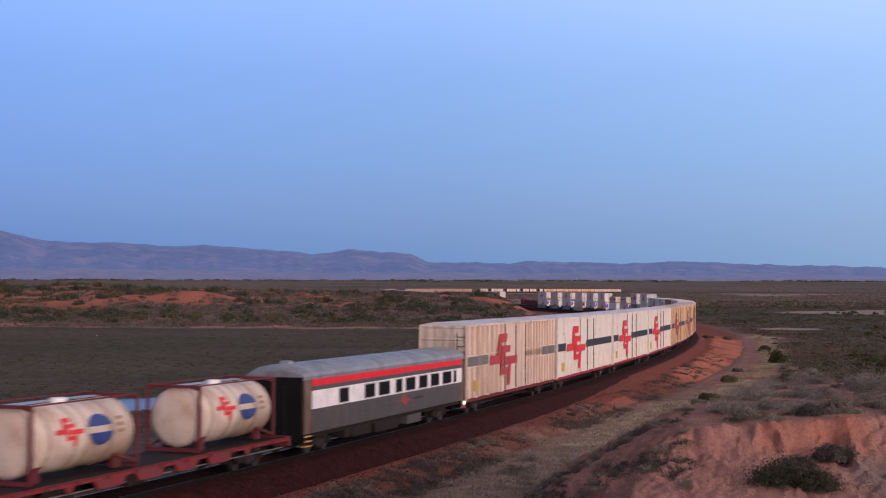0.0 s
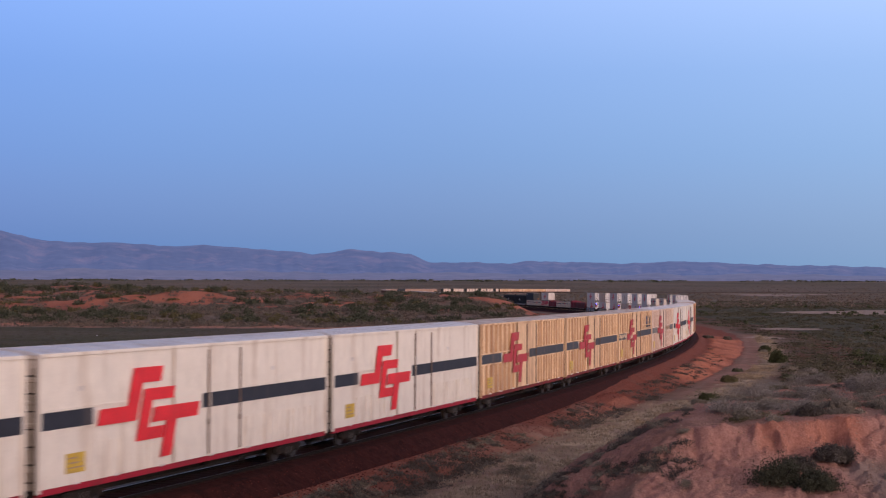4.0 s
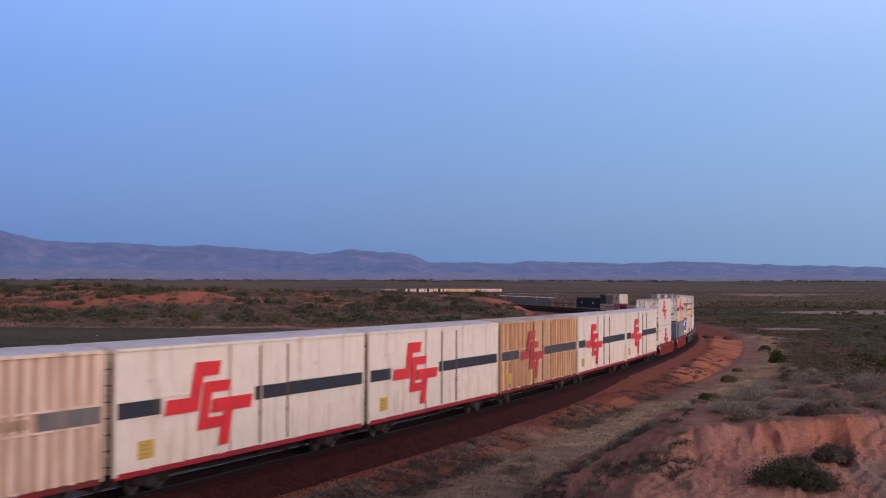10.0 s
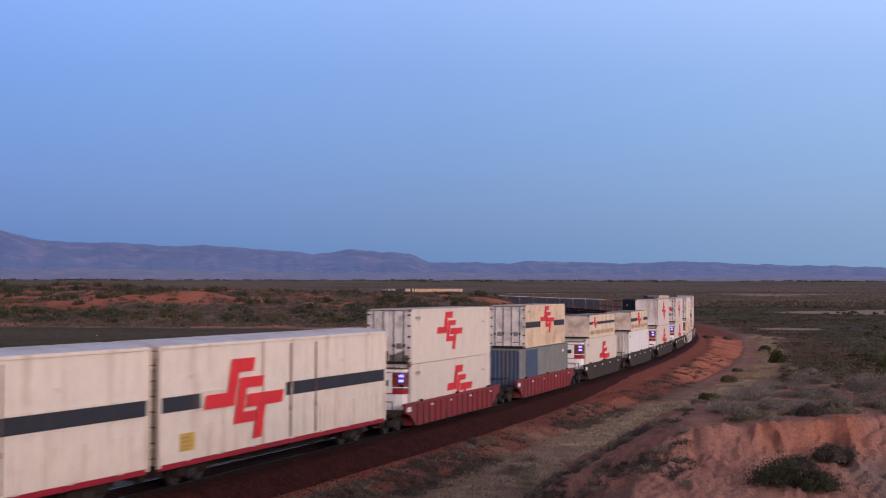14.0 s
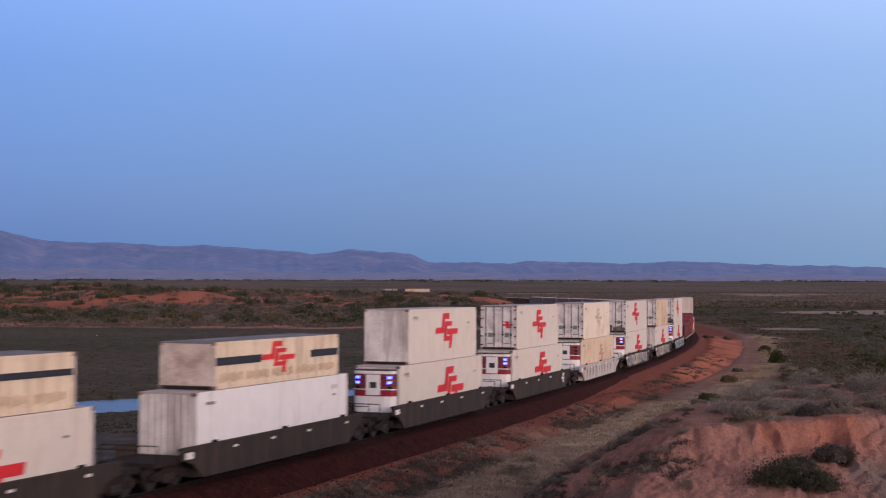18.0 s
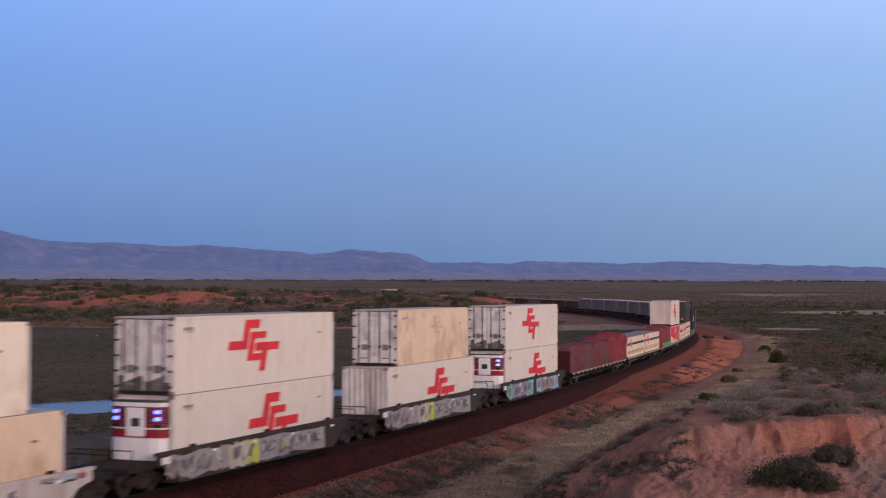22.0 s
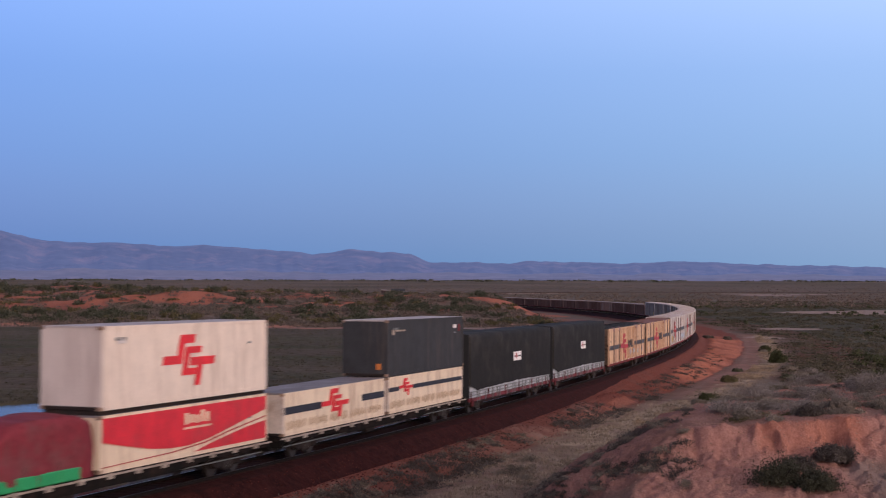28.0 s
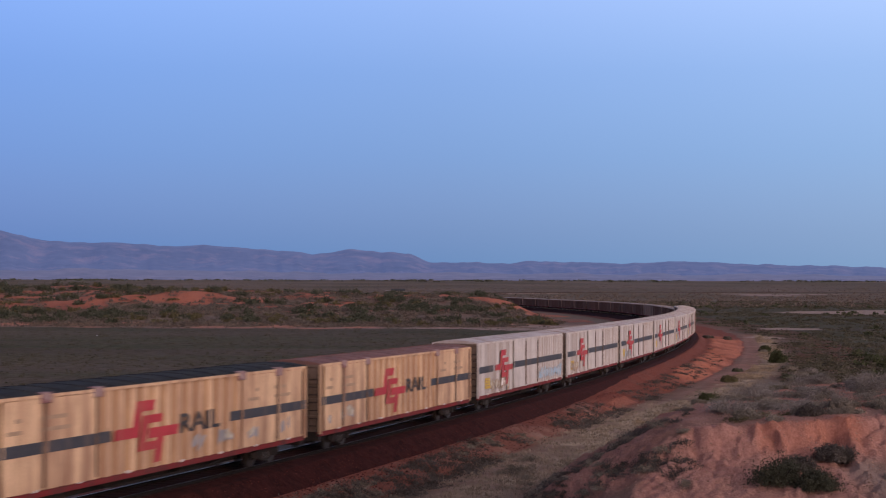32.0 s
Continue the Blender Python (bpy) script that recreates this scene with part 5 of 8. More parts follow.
def make_van(label, paint, logo=M["red"], sill=M["sill_red"], posts=(-2.5, 0.0, 2.5), lx=(-6.1, 0.3), roofm=None, height=EAVE, belt=(2.86, 3.42), lz=(1.32, 4.62),
             plac=True, belt_rear=None, ribs=(1.0, 1.0, 0.55), deep=0.09, flutes=False, belt_paint=None, inner=None):
    """A covered van. posts: the edges of its sliding doors; lx, lz: the emblem's extent; ribs: rib pitch ahead of, in and behind the doors."""
    v = empty("covered_van", label, "railway van", "vans of the train")
    h = VL / 2
    top = height
    dep = deep
    for s in (-1, 1):
        y = s * (VW - dep)
        lo, hi = posts[0], posts[-1]
        bm = bmesh.new()
        ribbed(bm, -h, lo, y, FLOOR, top, ribs[0], dep, s)
        ribbed(bm, lo, hi, y, FLOOR, top, ribs[1], 0.02 if len(posts) == 3 else dep, s)
        ribbed(bm, hi, h, y, FLOOR, top, ribs[2], dep, s)
        # inner: darker paint for the side turned from the glow, its shade in the colour
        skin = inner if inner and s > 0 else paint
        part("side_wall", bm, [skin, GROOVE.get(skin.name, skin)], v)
        # sliding doors hang outside the wall
        spans = ((posts[0], posts[1]), (posts[1], posts[2])) if len(posts) == 3 else ((-h + 0.3, posts[0]), (posts[0] + 0.02, posts[1]), (posts[2], posts[3]), (posts[3] + 0.02, h - 0.3))
        for a, b in spans:
            d = bmesh.new()
            ribbed(d, a + 0.02, b - 0.02, y + s * (dep + 0.03), FLOOR + 0.02, top - 0.10, 2.6, 0.02, s)
            box(d, a + 0.02, a + 0.10, y + s * dep - 0.03, y + s * (dep + 0.07), FLOOR + 0.02, top - 0.08)
            door = part("sliding_door", d, skin, v)
            r = tube(bmesh.new(), (b - 0.12, y + s * (dep + 0.085), FLOOR + 0.1), (b - 0.12, y + s * (dep + 0.085), top - 0.2), 0.035, 6)
            box(r, b - 0.2, b - 0.06, y + s * (dep + 0.055), y + s * (dep + 0.115), 2.2, 2.4)
            part("lock_rod", r, M["end_grey"], door)
        part("eave_rail", boxes((-h, h, min(y, y + s * (dep + 0.06)), max(y, y + s * (dep + 0.06)), top - 0.07, top + 0.03)), paint, v)
        part("sill", boxes((-h, h, min(y - s * 0.1, y + s * dep), max(y - s * 0.1, y + s * dep), FLOOR - 0.20, FLOOR - 0.004)), sill, v)
        if logo is not None and not (inner and s > 0):
            y1, y2 = y + s * (dep + 0.012), y + s * (dep + 0.060)
            x0, x1 = lx[0] - 0.25, (belt_rear if belt_rear is not None else lx[1] + 0.3)
            if len(posts) == 3:
                part("belt_stripe", boxes((-h + 0.05, x0, y1 - .006, y1 + .006, *belt)), belt_paint or M["stripe"], v)
                if x1 < posts[2]:
                    part("belt_stripe", boxes((x1, posts[2], y2 - .006, y2 + .006, *belt)), belt_paint or M["stripe"], v)
                part("belt_stripe", boxes((max(x1, posts[2]) + 0.01, h - 0.05, y1 - .006, y1 + .006, *belt)), belt_paint or M["stripe"], v)
                part("belt_end", boxes((x0 - 0.02, x0 + 0.14, y1 - .006, y1 + .006, *belt)), M["box_end"], v)
            else:
                part("belt_stripe", boxes((-h + 0.05, posts[1] - 0.02, y2 - .006, y2 + .006, *belt)), belt_paint or M["stripe"], v)
                part("belt_stripe", boxes((posts[1], x0, y1 - .006, y1 + .006, *belt)), belt_paint or M["stripe"], v)
                part("belt_stripe", boxes((x1, posts[2], y1 - .006, y1 + .006, *belt)), belt_paint or M["stripe"], v)
                part("belt_stripe", boxes((posts[2] + 0.01, h - 0.05, y2 - .006, y2 + .006, *belt)), belt_paint or M["stripe"], v)
            part("emblem", emblem(lx[0], lx[1] - lx[0], lz[0], lz[1] - lz[0], y + s * (dep + 0.075 if len(posts) == 3 else dep + 0.02)), logo, v)
        if logo is not None and height > 4.5:
            for zr in (belt[0] - 0.05, belt[1] + 0.05):
                part("belt_moulding", boxes((-h + 0.05, posts[0] - .01, min(y, y + s * (dep + .03)), max(y, y + s * (dep + .03)), zr - .035, zr + .035)), paint, v)
                part("belt_moulding", boxes((posts[-1] + .01, h - 0.05, min(y, y + s * (dep + .03)), max(y, y + s * (dep + .03)), zr - .035, zr + .035)), paint, v)
        if flutes:
            fl = bmesh.new()
            for a, b, pitch in ((-h + 2.9, posts[0] - 0.5, 0.62), (posts[-1] + 0.5, h - 0.4, 0.56)):
                for k in range(int((b - a) / pitch)):
                    xx = a + k * pitch
                    extrude_y(fl, [(xx, FLOOR + 0.10), (xx + 0.22, FLOOR + 0.10), (xx + 0.22, 2.25), (xx, 2.25)], min(y, y + s * (dep + 0.03)), max(y, y + s * (dep + 0.03)))
            tagged(part("fluting", fl, paint, v), kind="stuff")
            for xx in (-h + 2.2, -h + 5.6, posts[-1] + 2.8):
                part("rivet_plate", boxes((xx, xx + 0.26, min(y, y + s * (dep + .018)), max(y, y + s * (dep + .018)), 4.02, 4.18)), M["box_end"], v)
        if plac:
            pm = boxes((-h + 1.5, -h + 2.6, min(y + s * (dep + .004), y + s * (dep + .02)), max(y + s * (dep + .004), y + s * (dep + .02)), 1.35, 2.0))
            pl = part("placard", pm, M["yellow"], v)
            for kz in (1.5, 1.66, 1.82):
                part("marking_bar", boxes((-h + 1.62, -h + 2.48 - (kz - 1.5), min(y + s * (dep + .02), y + s * (dep + .026)), max(y + s * (dep + .02), y + s * (dep + .026)), kz, kz + 0.05)), M["faint"], pl)
        feet = bmesh.new()
        for xx in (-9, -6.5, -3.5, 0.2, 3.2, 6.2, 9.2):
            box(feet, xx, xx + 0.22, min(y, y + s * (dep + .05)), max(y, y + s * (dep + .05)), FLOOR - 0.02, FLOOR + 0.06)
        tagged(part("jacking_bracket", feet, M["box_end"], v), kind="stuff")
    # roof with a slight camber and raised lips
    rf = bmesh.new()
    prof = [(-VW - 0.02, top), (-VW - 0.02, top + 0.05), (-VW * 0.6, top + 0.15), (0, top + 0.20), (VW * 0.6, top + 0.15), (VW + 0.02, top + 0.05), (VW + 0.02, top)]
    extrude_x(rf, prof, -h - 0.02, h + 0.02)
    roof = part("roof", rf, roofm or M["roof"], v)
    rr = bmesh.new()
    for k in range(15):
        xx = -h + 0.8 + k * 1.45
        extrude_x(rr, [(y, z + 0.02) for y, z in prof], xx, xx + 0.06)
    part("roof_rib", rr, roofm or M["roof"], roof)
    for s in (-1, 1):
        e = bmesh.new()
        n_bands = max(3, round((top - FLOOR) / 0.72))
        outline = [(s * (h - 0.05), FLOOR)]
        for k in range(n_bands):
            z0 = FLOOR + k * (top - FLOOR) / n_bands
            z1 = z0 + (top - FLOOR) / n_bands
            outline += [(s * h, z0), (s * h, z1 - 0.16), (s * (h + 0.045), z1 - 0.12), (s * (h + 0.045), z1 - 0.04), (s * h, z1)]
        outline.append((s * (h - 0.05), top))
        extrude_y(e, outline, -VW + 0.05, VW - 0.05)
        end = part("end_wall", e, M["van_end"] if height > 4.5 else M["end_grey"], v)
        lad = bmesh.new()
        for k in range(7):
            z = 1.25 + k * (top - 1.9) / 6
            tube(lad, (s * (h + 0.12), -VW + 0.08, z), (s * (h + 0.12), -VW + 0.52, z), 0.022, 6)
        for yy in (-VW + 0.08, -VW + 0.52):
            tube(lad, (s * (h + 0.12), yy, 1.0), (s * (h + 0.12), yy, top - 0.4), 0.022, 6)
        part("ladder", lad, M["steel_dark"], end)
        for yy in (-VW, VW):
            part("corner_post", boxes((s * h - 0.06, s * h + 0.06, yy - 0.06, yy + 0.06, FLOOR - 0.1, top)), paint, v)
    uf = boxes((-h, h, -0.35, 0.35, 0.62, 0.96), (-h, h, -1.25, 1.25, 0.84, 0.97))
    box(uf, -h + 0.4, h - 0.4, -0.30, 0.30, 0.34, 0.62)
    box(uf, -h, -h + 0.35, -1.35, 1.35, 0.58, 0.9)
    box(uf, h - 0.35, h, -1.35, 1.35, 0.58, 0.9)
    part("underframe", uf, M["steel_dark"], v)
    tr = bmesh.new()
    for s in (-1, 1):
        tube(tr, (-5.2, s * 0.9, 0.82), (-3.6, s * 0.9, 0.48), 0.05, 6)
        tube(tr, (-3.6, s * 0.9, 0.48), (3.6, s * 0.9, 0.48), 0.05, 6)
        tube(tr, (3.6, s * 0.9, 0.48), (5.2, s * 0.9, 0.82), 0.05, 6)
    part("truss_rod", tr, M["steel_dark"], v)
    part("brake_reservoir", tube(bmesh.new(), (1.0, -0.8, 0.68), (2.4, -0.8, 0.68), 0.19, 10), M["steel_dark"], v)
    bogie(v, -7.9)
    bogie(v, 7.9)
    couplers(v, h)
    return v


def text_part(name, body, size, m, mat, parent, stretch_x=1.0):
    cu = bpy.data.curves.new(name, "FONT")
    cu.body, cu.size, cu.extrude, cu.offset = body, size, 0.006, 0.022
    tmp = new(name + "_tmp", cu)
    dg = bpy.context.evaluated_depsgraph_get()
    me = bpy.data.meshes.new_from_object(tmp.evaluated_get(dg))
    bpy.data.objects.remove(tmp)
    me.transform(m @ Matrix.Diagonal((stretch_x, 1, 1, 1)))
    me.materials.clear()
    me.materials.append(mat)
    ob = new(name, me)
    ob.parent = parent
    return ob


VAN_PITCH, VAN_U0 = 22.79, 80.1
V = {}
V["pink"] = make_van("faded pinkish-cream covered van with red emblem and grey belt", M["van_pink"], M["red_faded"], belt_rear=7.4, ribs=(1.0, 1.0, 0.8), belt_paint=M["stripe_faded"], roofm=M["roof_pale"])
V["white"] = make_van("clean white covered van with red emblem, dark belt and red sill", M["van_white"], M["red"], sill=M["crimson_sill"], posts=(-2.65, 0.05, 2.65), lx=(-7.7, -0.8),
                      ribs=(2.2, 1.0, 2.2), deep=0.024, flutes=True, belt_paint=M["stripe_dark"], roofm=M["roof_pale"])
V["orange"] = make_van("rusty cream-orange covered van with red emblem and dark belt", M["van_orange"], M["red_faded"], ribs=(1.0, 1.0, 0.75))
V["ochre"] = make_van("rust-stained ochre covered van with red emblem and dark belt", M["van_ochre"], M["red_faded"], ribs=(1.0, 1.0, 0.75))
ORDER = ["pink", "white", "white", "white", "orange", "orange", "orange", "pink", "white", "white", "ochre", "white", "white"]
used = set()


def put_van(kind, mid):
    if kind in used:
        ob = copy_thing(V[kind], Matrix.Identity(4))
    else:
        used.add(kind)
        ob = V[kind]
    return run(ob, mid, 7.9)


for n, kind in enumerate(ORDER):
    put_van(kind, VAN_U0 + VAN_PITCH * n + 11.0)


# ---- vans further back in the train ----
LOW = 4.0
V["rail"] = make_van("warm cream covered van with black lettering and red emblem", M["van_rail"], M["red_faded"], posts=(-8.4, -5.4, 5.0, 8.3), lx=(-4.3, 0.0), height=LOW,
                     belt=(2.16, 2.54), lz=(1.15, 3.42), belt_rear=4.05, plac=False, ribs=(2.6, 0.8, 2.6), roofm=M["roof_red"])
for s in (-1, 1):
    turn = Matrix.Translation((0.05 if s < 0 else 3.9, s * (VW + 0.012), 2.06)) @ Matrix.Rotation(radians(0 if s < 0 else 180), 4, "Z") @ Matrix.Rotation(radians(90), 4, "X")
    text_part("lettering", "RAIL", 0.98, turn, M["letter"], V["rail"], 1.62)
    for a, b, z in ((-10.4, -6.0, 2.85), (5.6, 9.9, 2.85), (-10.0, -7.2, 3.22), (6.2, 9.0, 3.22)):
        part("marking_bar", boxes((a, b, s * (VW + .045) - .004, s * (VW + .045) + .004, z, z + 0.13)), M["faint"], V["rail"])
for xx in (-8.4, -5.4, 5.0, 8.3):
    part("door_hood", boxes((xx - 0.28, xx + 0.28, -VW - 0.10, -VW + 0.20, LOW - 0.26, LOW + 0.10), bevel=0.03), M["hood"], V["rail"], "rusty sheet hood over the door track")
V["grey"] = make_van("dull greyish-white covered van with red emblem and dark belt", M["van_grey"], M["red_faded"], posts=(-2.9, 0.27, 3.5), lx=(-7.4, -3.3), height=4.15,
                     belt=(2.33, 2.73), lz=(1.4, 3.6), ribs=(1.6, 1.0, 0.7), deep=0.035, belt_rear=-2.95, inner=M["van_grey_shade"])
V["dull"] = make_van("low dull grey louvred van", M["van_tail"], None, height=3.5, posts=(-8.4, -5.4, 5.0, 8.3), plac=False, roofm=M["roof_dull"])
V["brown"] = make_van("low dusty brown louvred van", M["van_dusty"], None, height=3.5, posts=(-8.4, -5.4, 5.0, 8.3), plac=False, roofm=M["roof_dull"], inner=M["van_brown_shade"])
V["tail"] = make_van("low weathered orange-cream van near the end of the train", M["van_orange"], None, height=3.5, posts=(-8.4, -5.4, 5.0, 8.3), plac=False, roofm=M["roof_dull"], inner=M["van_brown_shade"])
V["last"] = make_van("low pale pinkish van at the end of the train", M["van_pink"], None, height=3.5, posts=(-8.4, -5.4, 5.0, 8.3), plac=False, roofm=M["roof_dull"], inner=M["van_brown_shade"])

for n, kind in enumerate(["rail", "rail", "grey", "grey", "grey", "grey", "grey", "grey", "grey", "grey", "grey"]):
    put_van(kind, 740.9 + 23.65 * n + 11.2)
BROWN_U0 = 740.9 + 23.65 * 11
n_brown = int((1445 - BROWN_U0) / 22.9)
for n in range(n_brown):
    put_van("dull" if n == 3 else "brown", BROWN_U0 + 22.9 * n + 11.2)
for n in range(6):
    put_van("tail" if n < 4 else "last", 1586 + 22.8 * n + 11.2)

# lettering and marks of single vans, on their outer side
vans = [o for o, *_ in RUNNING]
# the first of the lettered vans has a black sheeted roof
for o in vans[13].children_recursive:
    if o.name.startswith("roof"):
        o.data = o.data.copy()
        o.data.materials[0] = M["tarp_black"]


def marks(van, rows):
    for a, b, z0, z1, mat in rows:
        part("marking_bar", boxes((a, b, -VW - .045, -VW - .037, z0, z1)), mat, van)


# the third cream van carries a faded advertisement near its rear end
ad = [(6.95, 7.75, 4.40, 4.78, M["ad_ink"]), (6.95, 7.85, 3.95, 4.34, M["ad_ink"]), (8.0, 8.22, 3.95, 4.78, M["faint"]), (8.45, 9.2, 4.62, 4.78, M["faint"]), (8.45, 8.65, 3.95, 4.62, M["faint"]),
      (8.65, 9.2, 3.95, 4.25, M["faint"]), (9.45, 9.68, 3.98, 4.78, M["letter"]), (9.80, 10.0, 3.95, 4.55, M["letter"]), (10.12, 10.35, 3.98, 4.78, M["letter"]),
      (6.9, 10.4, 3.68, 3.84, M["letter"]), (6.9, 10.4, 3.50, 3.60, M["faint"])]
marks(vans[6], ad)
PEEL = material("peeling_cream_patch", (0.62, 0.46, 0.30), 0.8, dirt=(0.4, 0.25, 0.15), dirt_amount=0.4, dirt_scale=3)
scrawl(vans[6], -10.6, -6.3, 2.9, 3.4, -VW - .03, (PEEL,), 21, PEEL)
scrawl(vans[6], -4.2, -2.8, 2.8, 3.3, -VW - .10, (PEEL,), 22, PEEL)
for k in (0, 7):
    marks(vans[k], [(2.75 + 0.62 * j, 3.15 + 0.62 * j, 2.98, 3.30, M["faint"]) for j in range(7)])
GRAFF_BLUE = material("pale_blue_graffiti", (0.30, 0.44, 0.55), 0.7, dirt=(0.5, 0.45, 0.42), dirt_amount=0.5, dirt_scale=2.5)
GRAFF_PURPLE = material("purple_graffiti_paint", (0.22, 0.20, 0.30), 0.7, dirt=(0.35, 0.33, 0.38), dirt_amount=0.4, dirt_scale=2.5)
GRAFF_TEAL = material("teal_graffiti_paint", (0.22, 0.30, 0.30), 0.7, dirt=(0.30, 0.33, 0.33), dirt_amount=0.35, dirt_scale=2.5)
GRAFF_CREAM = material("pale_graffiti_paint", (0.55, 0.50, 0.40), 0.7, dirt=(0.3, 0.22, 0.15), dirt_amount=0.5, dirt_scale=2.5)
GRAFF_GREY = material("grey_graffiti_paint", (0.26, 0.25, 0.26), 0.7, dirt=(0.36, 0.30, 0.26), dirt_amount=0.5, dirt_scale=2.5)
GRAFF_SILVER = material("silver_graffiti_paint", (0.46, 0.45, 0.45), 0.6, dirt=(0.24, 0.22, 0.21), dirt_amount=0.35, dirt_scale=2.5)
GRAFF_LIME = material("lime_graffiti_paint", (0.52, 0.54, 0.07), 0.7, dirt=(0.35, 0.33, 0.15), dirt_amount=0.3, dirt_scale=2.5)
GRAFF_AQUA = material("aqua_graffiti_paint", (0.17, 0.43, 0.36), 0.7, dirt=(0.25, 0.30, 0.28), dirt_amount=0.3, dirt_scale=2.5)
GRAFF_SKY = material("sky_blue_graffiti_paint", (0.22, 0.46, 0.64), 0.7, dirt=(0.30, 0.36, 0.40), dirt_amount=0.3, dirt_scale=2.5)
GRAFF_VIOLET = material("violet_graffiti_paint", (0.235, 0.185, 0.33), 0.7, dirt=(0.36, 0.32, 0.42), dirt_amount=0.35, dirt_scale=2.5)
GRAFF_DARK = material("dark_graffiti_paint", (0.10, 0.085, 0.10), 0.7, dirt=(0.3, 0.25, 0.22), dirt_amount=0.4, dirt_scale=2.5)
SIDE = -VW - .040
scrawl(vans[15], 3.9, 10.6, 1.05, 2.05, SIDE, (GRAFF_BLUE, GRAFF_BLUE, GRAFF_CREAM), 4, GRAFF_BLUE)
scrawl(vans[15], -8.6, -4.0, 1.05, 1.95, SIDE, (GRAFF_CREAM, M["line_white"], GRAFF_CREAM), 5, M["faint"])
for x0, x1 in ((0.8, 2.1), (3.0, 4.4), (5.5, 7.4), (8.5, 10.3)):
    scrawl(vans[13], x0, x1, 1.25, 1.95, SIDE, (GRAFF_GREY, GRAFF_GREY, GRAFF_CREAM), int(x0 * 7), GRAFF_GREY)
scrawl(vans[14], -10.2, -6.6, 1.2, 1.9, SIDE, (GRAFF_GREY, GRAFF_CREAM), 31, GRAFF_GREY)
scrawl(vans[16], -9.6, -6.0, 1.2, 2.0, SIDE, (GRAFF_GREY, GRAFF_CREAM), 8, M["faint"])
for k in (17, 19, 20):
    scrawl(vans[k], -8.5, -4.5, 1.1, 1.9, SIDE, (GRAFF_GREY, GRAFF_CREAM, GRAFF_BLUE), k, GRAFF_GREY)


# ---- containers ----
M["pink_faded"] = material("faded_pink_emblem", (0.55, 0.26, 0.21), 0.7, dirt=(0.55, 0.40, 0.27), dirt_amount=0.3)
M["soot_film"] = material("sooty_door_stain", (0.16, 0.145, 0.14), 0.8, dirt=(0.05, 0.045, 0.045), dirt_amount=0.5, dirt_scale=2.5)
M["ghost"] = material("painted_over_emblem", (0.60, 0.47, 0.335), 0.7, dirt=(0.40, 0.27, 0.17), dirt_amount=0.3)
M["half_end"] = material("stained_cream_end", (0.60, 0.50, 0.42), 0.75, dirt=(0.30, 0.19, 0.13), dirt_amount=0.28, dirt_scale=1.2)
CW = 1.22


